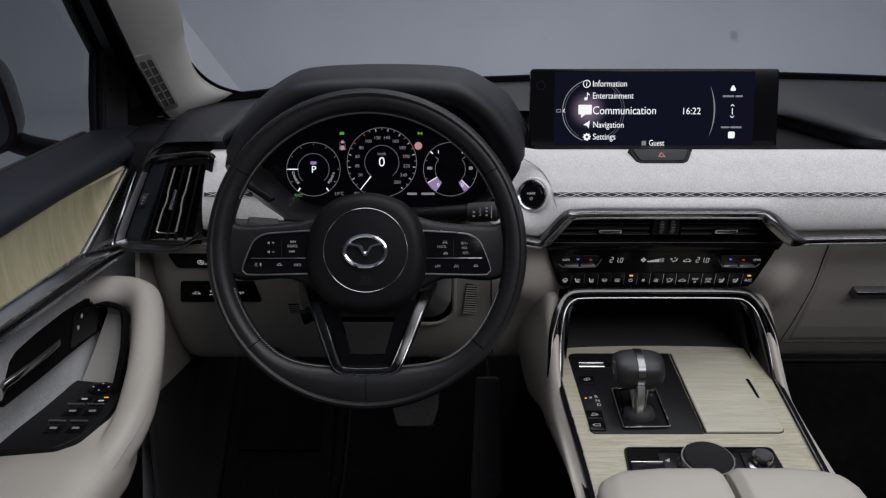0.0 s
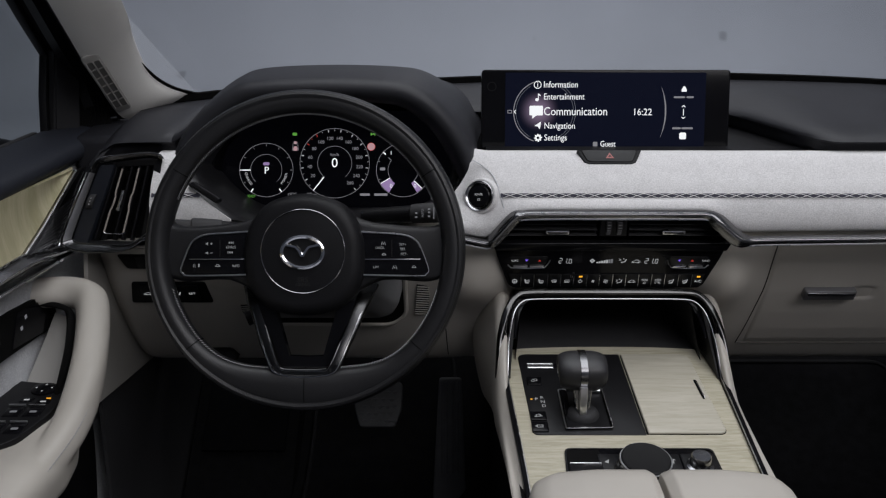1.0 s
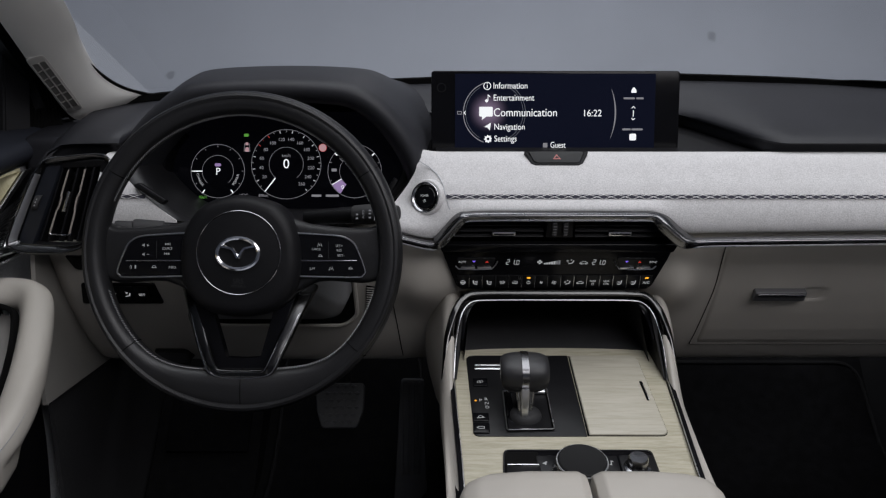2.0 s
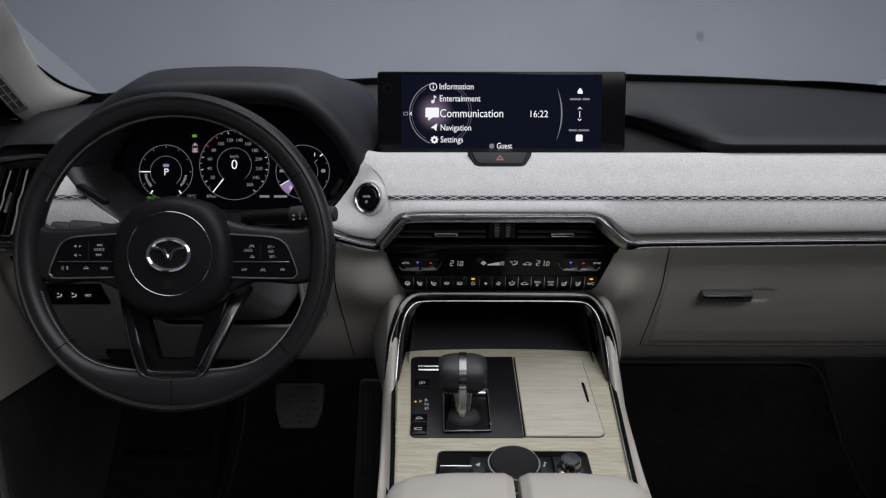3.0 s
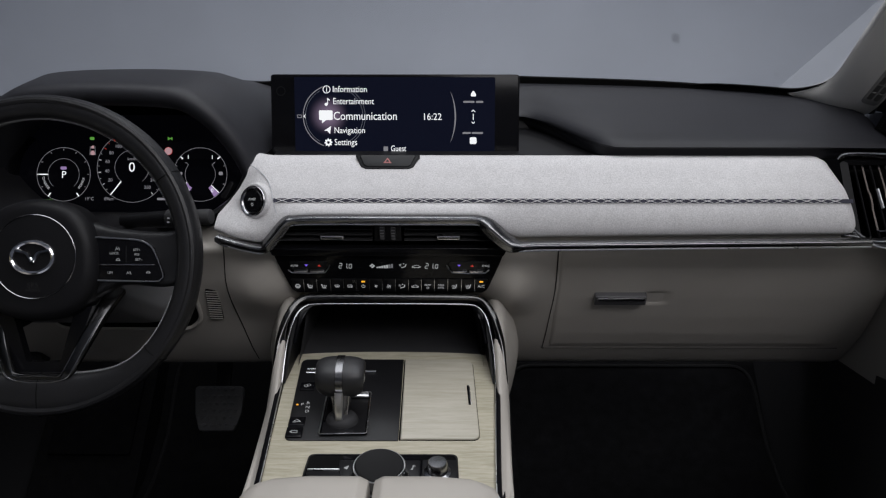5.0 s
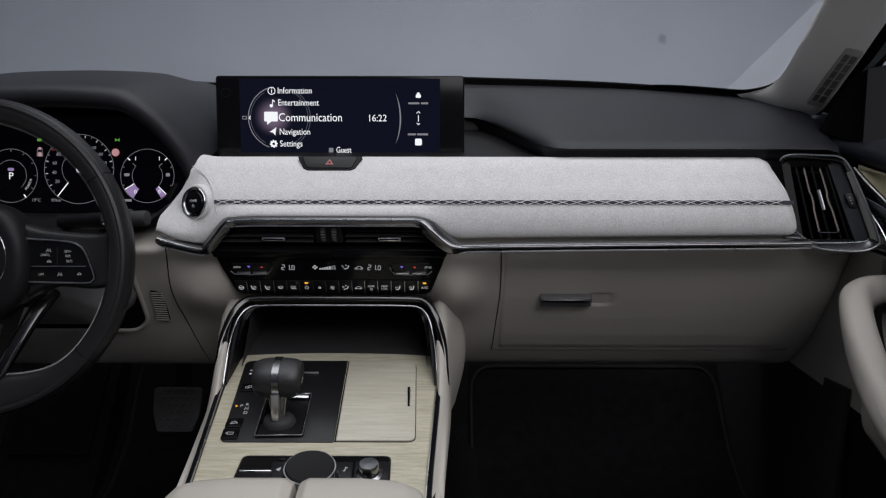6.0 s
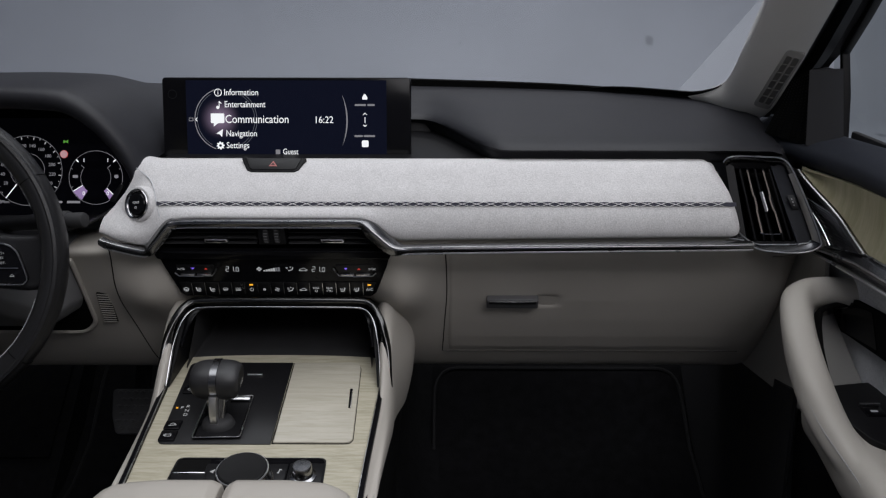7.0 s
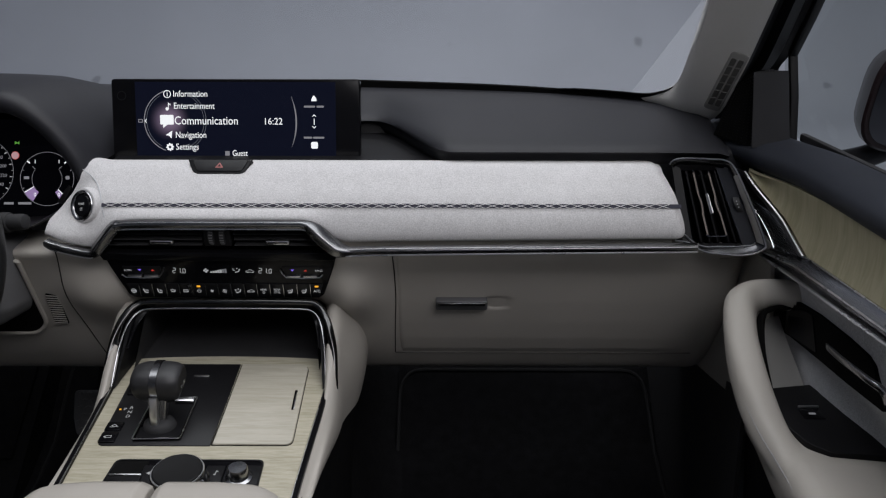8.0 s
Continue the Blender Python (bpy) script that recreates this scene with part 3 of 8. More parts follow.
LOWER_PROFILE = [(1.115, 0.662), (1.103, 0.655), (1.106, 0.640), (1.116, 0.622), (1.128, 0.595), (1.138, 0.565), (1.147, 0.540), (1.164, 0.500), (1.182, 0.463), (1.205, 0.424), (1.232, 0.388), (1.246, 0.378), (1.270, 0.370), (1.42, 0.365)]


def lower_at(z):
    """The lower panel's depth at a height."""
    pts = LOWER_PROFILE[1:-2]
    for (y0, z0), (y1, z1) in zip(pts, pts[1:]):
        if z1 <= z <= z0:
            return y0 + (y1 - y0) * (z0 - z) / (z0 - z1)
    return pts[0][0]


def panel_out(x, z):
    """How far the lower panel departs from its plain profile."""
    out = 0.04 * step(0.70, 0.755, abs(x - XC)) ** 2 - 0.006 * (1 - step(0.06, 0.125, x))
    mid = math.exp(-((x - XC) / 0.19) ** 4)
    off, wide = (0.190, 0.045) if x < 0.305 else (0.176, 0.034)
    out -= mid * 0.012 * math.exp(-((z - 0.58) / 0.05) ** 2)
    out -= 0.030 * math.exp(-((abs(x - 0.305) - off) / wide) ** 2) * math.exp(-((z - 0.560) / 0.050) ** 2)
    return out


def panel_at(x, z):
    """The depth of the finished lower panel."""
    return lower_at(z) + panel_out(x, z)


def lower_panel():
    bm = bmesh.new()
    rows = []
    prof = catmull(LOWER_PROFILE, 3)
    for x in np.linspace(-0.445, 1.065, 190):
        row = []
        for y, z in prof:
            back = 0.0
            if abs(x - 0.307) < 0.130 and z < 0.549:
                back += 0.19
            if z > 0.634 and abs(x - 0.307) < 0.155:
                back += 0.07
            if z > 0.632 and abs(x - XC) > 0.62:
                back += 0.09
            if x < 0.16:
                back += max(z - 0.632, 0.0) * 2.6
            zz = z - max(z - 0.636, 0.0) * step(0.110, 0.080, x) * step(-0.345, -0.315, x)
            row.append((x, y + panel_out(x, z) + back, zz))
        rows.append(row)
    sheet(bm, rows, thick=0.005)
    return part("lower_panel", bm, LEATHER, dash, "cream leather lower dash panel", sharp=60)


lower_panel()
# upright seams of the lower panel
for path in (((0.076, 0.640), (0.0710, 0.600), (0.0694, 0.570), (0.0720, 0.520), (0.0760, 0.465), (0.0804, 0.392)), ((0.5415, 0.648), (0.5440, 0.600), (0.5445, 0.550), (0.5415, 0.498), (0.5378, 0.4245))):
    bm = bmesh.new()
    sweep(bm, [(x, panel_at(x, z) - 0.0004, z) for x, z in catmull(path, 6)], circle(0.0008, 5), up=(1, 0, 0))
    part("panel_gap", bm, VOID, dash, "dark joint between panels")


# ---- glove box ----
SLOTGREY = material("shaded_joint", (0.10, 0.095, 0.088), rough=0.8)
glove = thing("glove_box", (0.77, 1.15, 0.45), "closed cream glove box lid with a slim handle", "glove box")
bm = bmesh.new()
grid = []
for x in np.linspace(0.5455, 1.010, 110):
    e = 0.004 * (1 - step(0.5455, 0.5490, x)) + 0.03 * step(1.000, 1.010, x) ** 2
    low = 0.4262
    scoop = 0.0045 * step(0.672, 0.688, x) * (1 - step(0.694, 0.720, x))
    grid.append([(x, lower_at(z) - 0.0025 * step(low, low + 0.012, z) + e + (0.003 if k == 0 else 0) + scoop * step(0.5270, 0.5325, z) * (1 - step(0.5465, 0.5520, z)), z) for k, z in enumerate(np.linspace(0.640, low, 61))])
sheet(bm, grid, thick=0.004)
part("lid", bm, LEATHER, glove, sharp=60)
G = pose(0.641, 1.1385, 0.5395, 90 + 22)
bm = bmesh.new()
plate(bm, rounded(rect(0.076, 0.0185), 0.003), G @ Matrix.Translation((0, 0, 0.003)), 0.010, 0.001)
handle = part("handle", bm, HANDLEGREY, glove, "grey metallic handle")
bm = bmesh.new()
block(bm, 0.070, 0.005, 0.004, G @ Matrix.Translation((0, 0.0055, 0.004)), 0.0015)
part("handle_lip", bm, DARKCHROME, handle, "dark chrome lip")
bm = bmesh.new()
sweep(bm, [(x, lower_at(0.4245) - 0.0012, 0.4245) for x in np.linspace(0.5385, 1.006, 12)], circle(0.0006, 5), up=(0, 0, 1))
part("lid_gap", bm, SLOTGREY, glove, "dark joint under the lid")

# dark ends of the dashboard, closed down to the doors
for side in (-1, 1):
    bm = bmesh.new()
    block(bm, 0.115, 0.26, 0.13, pose(XC + side * 0.712, 1.315, 0.700), 0.012, 3)
    part("end_cap", bm, PAD, dash, "dark padded dashboard end")

# ---- centre console ----
KX = 0.307
console = thing("center_console", (KX, 0.95, 0.0), "cream leather centre console with pale maple top", "console")
K = pose(KX, 0.94, 0.4617, 3.8)


def deck(y):
    """The height of the maple top."""
    return 0.4617 + (y - 0.94) * math.tan(radians(3.8))


bm = bmesh.new()
plate(bm, [(-0.1345, -0.20), (0.1345, -0.20), (0.1475, 0.150)] + [(0.1475 * math.cos(a), 0.150 + 0.0125 * math.sin(a)) for a in np.linspace(0.25, math.pi - 0.25, 16)] + [(-0.1475, 0.150)], K, 0.012, 0.0015)
part("maple_top", bm, WOOD, console, "pale figured maple veneer")


def flank(side):
    bm = bmesh.new()
    rows, under = [], []
    for y in np.linspace(0.40, 1.20, 34):
        w = 0.1365 + 0.012 * step(0.74, 1.10, y)
        t = step(0.985, 1.125, y)
        top = deck(min(y, 1.0)) - 0.004 + 0.083 * step(0.97, 1.115, y)
        bulge = 0.026 * step(1.045, 1.155, y)
        low = 0.447 - 0.084 * (y - 0.80) / 0.37 if y > 0.80 else 0.447
        d = top - low
        e = 0.005 * (1 - step(1.0, 1.12, y))
        sec = [(w + 0.001 - 0.012 * t, top - 0.004 - 0.004 * t), (w + 0.004 - 0.006 * t, top + 0.004 - 0.001 * t), (w + 0.009 + 0.002 * t + 0.6 * e, top - min(0.003, 0.2 * d)), (w + 0.012 + bulge * 0.62 + e, top - 0.22 * d), (w + 0.014 + bulge * 0.98 + e, top - 0.46 * d), (w + 0.014 + bulge * 0.88 + e, top - 0.72 * d), (w + 0.011 + bulge * 0.58 + e, low)]
        rows.append([(KX + side * a, y, z) for a, z in catmull(sec, 3)])
        under.append([(KX + side * a, y, z) for a, z in ((w + 0.009 + bulge * 0.55, low + 0.006), (w + 0.006 + bulge * 0.4, low - 0.04), (w + 0.004, 0.20), (w, 0.02))])
    sheet(bm, rows, thick=0.004, back=(-side, 0, -0.3))
    part("side_panel", bm, LEATHER, console, "cream leather side panel", sharp=70)
    bm = bmesh.new()
    sheet(bm, under, thick=0.004, back=(-side, 0, 0))
    part("lower_side", bm, CARPET, console, "black carpeted lower side", sharp=70)
    bm = bmesh.new()
    ys = np.linspace(0.60, 1.018, 14)
    sweep(bm, [(KX + side * (0.1385 + 0.012 * step(0.74, 1.10, y)), y, deck(y) - 0.001) for y in ys], rounded(rect(0.007, 0.012), 0.002, 2))
    strip_ = part("edge_strip", bm, GLOSS, console, "black edge strip")
    bm = bmesh.new()
    sweep(bm, [(KX + side * (0.1355 + 0.012 * step(0.74, 1.10, y)), y, deck(y) + 0.0045) for y in ys], circle(0.0008, 6))
    part("edge_line", bm, CHROME, strip_, "thin chrome edge line")


flank(-1)
flank(1)

# the bridge: a dark chrome arch over an open tray
leg = [(0.1485, 1.0140, 0.4640), (0.1475, 1.0235, 0.4780), (0.1448, 1.0500, 0.5090), (0.1395, 1.0730, 0.5320), (0.1330, 1.0875, 0.5440), (0.1230, 1.0970, 0.5505), (0.1080, 1.1000, 0.5525), (0.06, 1.1005, 0.5530)]
path = [(KX - a, y, z) for a, y, z in leg] + [(KX, 1.1005, 0.5530)] + [(KX + a, y, z) for a, y, z in reversed(leg)]
bm = bmesh.new()
sweep(bm, catmull([(KX + (x - KX) * 1.036, y + 0.007, z + 0.002) for x, y, z in path], 5), rounded(rect(0.0190, 0.0100), 0.0030, 3), up=(0, 0.75, 0.6))
arch = part("arch_trim", bm, BLACKCHROME, console, "broad black chrome arch trim")
bm = bmesh.new()
sweep(bm, catmull([(KX + (x - KX) * 0.990, y - 0.003, z - 0.0015) for x, y, z in path], 5), rounded(rect(0.0025, 0.0026), 0.0008, 3), up=(0, 0.75, 0.6))
part("arch_line", bm, DARKCHROME, arch, "bright chrome edge round the arch")
bm = bmesh.new()
inner = [(KX + (x - KX) * 0.958, y + 0.014, z - 0.0035) for x, y, z in path]
sweep(bm, catmull(inner[2:-2], 5), rounded(rect(0.003, 0.016), 0.0012, 2), up=(0, 0.75, 0.6))
part("arch_lining", bm, GLOSS, console, "black lacquer inner arch")


def tray():
    bm = bmesh.new()
    ring = rounded([(-0.132, -0.04), (0.132, -0.04), (0.121, 0.040), (-0.121, 0.040)], [0.004, 0.004, 0.022, 0.022], 5)
    rings = []
    for y, s, up in ((1.085, 1.0, 0.0), (1.12, 0.99, 0.0), (1.20, 0.95, 0.0), (1.30, 0.90, 0.004)):
        rings.append([(KX + a * s * 1.0, y + (0.02 if b > 0 else -0.02 if y < 1.1 else 0.0), 0.507 + b * s * 0.98 + up) for a, b in ring])
    loft(bm, rings, cap=(False, True))
    part("tray", bm, RUBBER, console, "black lined open phone tray", sharp=50)
    for side in (-1, 1):
        bm = bmesh.new()
        loft(bm, [[(KX + side * a, y, z) for a, y, z in ((w, 1.018, 0.4685), (w - 0.002, 1.032, 0.484), (w - 0.010, 1.088, 0.538), (w - 0.012, 1.13, 0.538), (w - 0.010, 1.13, 0.474), (w - 0.004, 1.06, 0.4715))] for w in (0.1475, 0.1425)])
        part("cheek", bm, BLACK, console, "black inner cheek of the arch")


tray()

# shift plate, lid and control panel let into the maple
bm = bmesh.new()
plate(bm, rounded([(-0.1220, -0.0435), (0.0190, -0.0435), (0.0175, 0.1400), (-0.1285, 0.1400)], [0.008, 0.001, 0.001, 0.012]), K @ Matrix.Translation((0, 0, 0.0012)), 0.006, 0.0008)
shift_plate = part("shift_plate", bm, SATIN, console, "black satin shift surround")
bm = bmesh.new()
lid_shape = rounded([(0.0215, -0.0415), (0.1205, -0.0415), (0.1155, 0.1375), (0.0200, 0.1375)], [0.001, 0.010, 0.016, 0.001])
plate(bm, lid_shape, K @ Matrix.Translation((0, 0, 0.0030)), 0.006, 0.0012)
lid = part("lid", bm, WOOD_LID, console, "maple lid over the cup holders")
bm = bmesh.new()
plate(bm, rounded([(0.0195, -0.0424), (0.1213, -0.0424), (0.1163, 0.1384), (0.0185, 0.1384)], [0.001, 0.011, 0.017, 0.001]), K @ Matrix.Translation((0, 0, 0.0008)), 0.004)
part("lid_gap", bm, VOID, console, "dark gap round the lid", smooth=False)
bm = bmesh.new()
block(bm, 0.0036, 0.043, 0.002, K @ Matrix.Translation((0.1090, 0.0500, 0.0035)) @ pose(0, 0, 0, 0, 0, 2.5), 0.0008)
part("slot", bm, GLOSS, lid, "narrow finger slot")
bm = bmesh.new()
block(bm, 0.0014, 0.039, 0.002, K @ Matrix.Translation((0.1104, 0.0480, 0.0042)) @ pose(0, 0, 0, 0, 0, 2.5), 0.0006)
part("slot_lip", bm, CHROME, lid, "chrome slot lip")

# ---- armrest ----
armrest = thing("armrest", (KX, 0.55, 0.40), "cream leather armrest in two padded halves", "armrest")


def cushion(side):
    bm = bmesh.new()
    rings = []
    for k in range(17):
        t = k / 16
        y = 0.772 - 0.45 * t ** 1.6
        e = 1 - (1 - min(t / 0.22, 1.0)) ** 2
        h = 0.027 * math.sqrt(max(e, 0.0)) + 0.001
        w = 0.146 - 0.050 * (1 - math.sqrt(e)) - 0.004
        out = 0.003
        sec = rounded([(out, -0.03), (w, -0.03), (w, h * 0.40), (w - 0.020, h * 0.82), (w - 0.060, h), (out + 0.010, h), (out, h * 0.70)], [0.004, 0.01, 0.02, 0.03, 0.06, 0.008, 0.004], 5)
        rings.append([(KX - 0.002 + side * a, y, 0.484 + b) for a, b in sec])
    loft(bm, rings)
    part("cushion", bm, LEATHER, armrest, sharp=60)


cushion(-1)
cushion(1)
bm = bmesh.new()
block(bm, 0.27, 0.42, 0.05, Matrix.Translation((KX, 0.535, 0.43)), 0.01)
part("bin", bm, BLACK, armrest, "black bin under the cushions")

# ---- gear selector ----
gear = thing("gear_selector", (0.256, 0.945, 0.462), "black leather and chrome gear selector in a chrome gate", "gear lever")
KG = K @ Matrix.Translation((0.256 - KX, 0.010, 0.0))
HEAD = pose(0.2504, 0.9575, 0.5150, 10)
gate_o = rounded([(-0.0296, -0.0450), (0.0298, -0.0430), (0.0290, 0.0450), (-0.0300, 0.0380)], 0.003, 3)
gate_i = rounded([(-0.0276, -0.0430), (0.0278, -0.0410), (0.0270, 0.0430), (-0.0280, 0.0360)], 0.002, 3)
bm = bmesh.new()
ring_plate(bm, gate_o, gate_i, KG, 0.002, 0.0042)
gate = part("gate_frame", bm, BLACKCHROME, gear, "black chrome gate frame")
bm = bmesh.new()
sweep(bm, [KG @ Vector((x, y, 0.0044)) for x, y in gate_o], circle(0.0009, 6), closed=True)
part("gate_bead", bm, CHROME, gate, "bright bead round the gate")
bm = bmesh.new()
plate(bm, gate_i, KG @ Matrix.Translation((0, 0, 0.0016)), 0.003)
part("gate_floor", bm, SATIN, gear, "black gate floor", smooth=False)
# raised block on the driver's side of the gate and the chrome bar at its far end
bm = bmesh.new()
loft(bm, [[KG @ Vector((x, y, z)) for x, y in ((-0.0272 + d, -0.018 + d), (-0.0190 - d, -0.012), (-0.0190 - d, 0.033 - d), (-0.0272 + d, 0.034 - d))] for z, d in ((0.002, 0.0), (0.0052, 0.0), (0.0062, 0.001))])
part("gate_block", bm, GLOSS, gear, "black lacquer block beside the lever")
bm = bmesh.new()
block(bm, 0.026, 0.0080, 0.0040, KG @ Matrix.Translation((0.0135, 0.0370, 0.0050)) @ pose(0, 0, 0, 8), 0.0016)
part("gate_bar", bm, CHROME, gear, "chrome bar across the gate")
bm = bmesh.new()
lathe(bm, [(0.0215, 0.0012), (0.0210, 0.0035), (0.0190, 0.0080), (0.0150, 0.0110), (0.010, 0.0122), (0.0, 0.0125)], KG @ Matrix.Translation((-0.0042, -0.0140, 0)) @ Matrix.Diagonal((1, 0.86, 1, 1)), 28)
part("boot", bm, RUBBER, gear, "black rounded lever boot")
# stem: a polished neck with a flat blade that runs up into the grip's band
bm = bmesh.new()
neck = [(0.2512, 0.9400, 0.4690), (0.2512, 0.9430, 0.4800), (0.2510, 0.9470, 0.4920), (0.2506, 0.9510, 0.5060)]
sweep(bm, catmull(neck, 5), rounded(rect(0.0230, 0.020), 0.0050, 4), up=(0, 1, 0.2), scale=[0.86 + 0.34 * (k / 15) ** 1.3 for k in range(16)])
stem = part("stem", bm, DARKCHROME, gear, "polished chrome stem")
bm = bmesh.new()
blade = catmull([(0.2496, 0.9275, 0.4705), (0.2497, 0.9275, 0.4820), (0.2498, 0.9300, 0.4960), (0.2498, 0.9330, 0.5060)], 5)
sweep(bm, blade, rounded(rect(0.0098, 0.010), 0.0018, 3), up=(0, 1, 0.2), scale=[0.95 + 0.10 * k / 15 for k in range(16)])
part("blade", bm, CHROME, stem, "satin chrome blade on the stem")


def grip_section(x, t, grow=0.0, m=32):
    """The grip's outline at x: a soft box, lower and slimmer towards its foot."""
    r = (1 - (t * 0.955) ** 2.8) ** 0.5
    out = []
    for j in range(m):
        a = 2 * math.pi * j / m
        c, s_ = math.cos(a), math.sin(a)
        sq = 1 / (abs(c) ** 2.7 + abs(s_) ** 2.7) ** (1 / 2.7)
        z = (0.0232 + grow) * s_ * sq * (0.60 + 0.40 * r)
        y = (0.0258 + grow) * c * sq * (0.58 + 0.42 * r) * (1 - 0.10 * max(-s_, 0.0))
        out.append(HEAD @ Vector((x * (1 + 0.02 * s_ - 0.14 * max(-s_, 0.0) ** 2), y, z)))
    return out


def knob_half(side):
    bm = bmesh.new()
    loft(bm, [grip_section(side * (0.0044 + 0.0258 * t), t) for t in (0, 0.15, 0.3, 0.45, 0.6, 0.72, 0.82, 0.90, 0.955, 1.0)])
    part("grip", bm, GRIP, gear, "black leather grip half")
    bm = bmesh.new()
    plate(bm, rounded(rect(0.013, 0.014), 0.004), HEAD @ Matrix.Translation((side * 0.0290, 0.001, 0.001)) @ pose(0, 0, 0, 90, 0, side * 90), 0.003, 0.001)
    button = part("side_button", bm, BLACKCHROME, gear, "dark chrome side button")
    bm = bmesh.new()
    sweep(bm, [HEAD @ Vector((side * 0.0294, 0.001 + y, 0.001 + z)) for y, z in rounded(rect(0.014, 0.015), 0.004)], circle(0.0006, 5), closed=True, up=(1, 0, 0))
    part("button_rim", bm, CHROME, button, "thin bright rim")


GRIP = material("black_grip_leather", (0.020, 0.020, 0.0215), rough=0.42, grain=0.4, scale=900, vary=0.10, vary_scale=30, spec=0.45)
knob_half(-1)
knob_half(1)
bm = bmesh.new()
loft(bm, [grip_section(x, 0.0, g) for x, g in ((-0.0050, 0.0), (-0.0044, 0.0010), (0.0044, 0.0010), (0.0050, 0.0))])
part("centre_band", bm, STRIPCHROME, gear, "chrome band round the grip")

# ---- steering wheel ----
W = pose(-0.0892, 0.9280, 0.6935, 68)
wheel = thing("steering_wheel", (-0.0915, 0.93, 0.6965), "black leather three-spoke steering wheel with chrome accents", "steering wheel")
RIM_OUT = 0.1880


def rim_inner(a):
    """The inner radius of the rim, flattened towards the lower spoke."""
    low = -math.sin(a)
    return (0.1600 ** -14 + (0.137 / low) ** -14) ** (-1 / 14) if low > 0.3 else 0.1600


def rim_section(a, grow=0.0, m=18):
    ri = rim_inner(a)
    mid, half = (RIM_OUT + ri) / 2, (RIM_OUT - ri) / 2 + grow
    thick = 0.0160 + grow + 0.0015 * abs(math.cos(a))
    out = []
    for j in range(m):
        b = 2 * math.pi * j / m
        cb, sb = math.cos(b), math.sin(b)
        rr = mid + half * math.copysign(abs(cb) ** 0.85, cb)
        out.append(W @ Vector((rr * math.cos(a), rr * math.sin(a) * (1.011 if math.sin(a) > 0 else 1.0), thick * math.copysign(abs(sb) ** 0.85, sb))))
    return out


bm = bmesh.new()
rings = [rim_section(2 * math.pi * k / 120) for k in range(120)]
rings.append(rings[0])
loft(bm, rings, cap=(False, False))
bmesh.ops.remove_doubles(bm, verts=bm.verts[:], dist=1e-6)
part("rim", bm, RIM, wheel, "black leather rim")
for a in (148, 32, -40, -140, -90):
    bm = bmesh.new()
    aa = radians(a)
    sweep(bm, rim_section(aa, 0.0001, 28), circle(0.0006, 5), closed=True, up=W.to_3x3() @ Vector((-math.sin(aa), math.cos(aa), 0)))
    part("rim_seam", bm, VOID, wheel, "leather joint on the rim")
# raised outer roll of the rim
bm = bmesh.new()
sweep(bm, [W @ Vector((0.1800 * math.cos(a), 0.1800 * math.sin(a) * (1.011 if math.sin(a) > 0 else 1.0), 0.0135)) for a in [2 * math.pi * k / 96 for k in range(96)]], circle(0.0045, 8), closed=True, up=W.to_3x3() @ Vector((0, 0, 1)))
part("rim_roll", bm, RIM, wheel, "raised outer roll of the rim")


def rim_stitch(a0, a1, n, r_=0.00030):
    bm = bmesh.new()
    for k in range(n):
        a = radians(a0 + (a1 - a0) * k / n)
        r = rim_inner(a) + 0.0012
        p = W @ Vector((r * math.cos(a), r * math.sin(a), 0.0085))
        q = W @ Vector(((r - 0.0014) * math.cos(a + 0.014), (r - 0.0014) * math.sin(a + 0.014), 0.0062))
        sweep(bm, [p, (p + q) / 2 + W.to_3x3() @ Vector((0, 0, 0.0004)), q], circle(r_, 4), up=W.to_3x3() @ Vector((math.cos(a), math.sin(a), 0)))
    return part("rim_stitching", bm, THREAD, wheel, "pale grey inner stitching")


rim_stitch(22, 158, 150, 0.00040)
rim_stitch(196, 254, 48, 0.00040)
rim_stitch(286, 344, 48, 0.00040)


def wheel_spoke(side):
    bm = bmesh.new()
    outline = [(0.030, 0.040), (0.080, 0.034), (0.120, 0.030), (0.150, 0.030), (0.171, 0.034), (0.172, -0.030), (0.160, -0.032), (0.140, -0.036), (0.090, -0.034), (0.040, -0.050)]
    plate(bm, [(side * x, y) for x, y in catmull(outline, 4, True)], W @ Matrix.Translation((0, 0, 0.003)), 0.024, 0.008, 4)
    part("spoke", bm, RIM, wheel, "black leather-wrapped spoke")
    pad_shape = [(0.058, 0.0235), (0.1180, 0.0195), (0.1330, 0.0110), (0.1455, -0.0210), (0.1400, -0.0285), (0.058, -0.0270)]
    bm = bmesh.new()
    plate(bm, rounded([(side * x, y) for x, y in pad_shape], 0.005, 4), W @ Matrix.Translation((0, 0, 0.0085)), 0.012, 0.0015)
    pad = part("switch_pad", bm, GLOSS, wheel, "black lacquer switch pad")
    bm = bmesh.new()
    line = catmull([(0.060, 0.0232), (0.092, 0.0212), (0.116, 0.0192), (0.128, 0.0140), (0.135, 0.0050), (0.1445, -0.0200), (0.142, -0.0262), (0.136, -0.0285), (0.10, -0.0282), (0.060, -0.0272)], 4)
    sweep(bm, [W @ Vector((side * x, y, 0.0090)) for x, y in line], circle(0.0010, 6), up=W.to_3x3() @ Vector((0, 0, 1)))
    part("pad_trim", bm, CHROME, wheel, "thin chrome outline of the switch pad")
    bm = bmesh.new()
    block(bm, 0.074, 0.0014, 0.0012, W @ Matrix.Translation((side * 0.098, -0.0092, 0.0092)) @ pose(0, 0, 0, 0, 0, 0), 0.0005)
    part("divider", bm, DARKCHROME, pad, "thin bright line between the switch rows")
    return pad


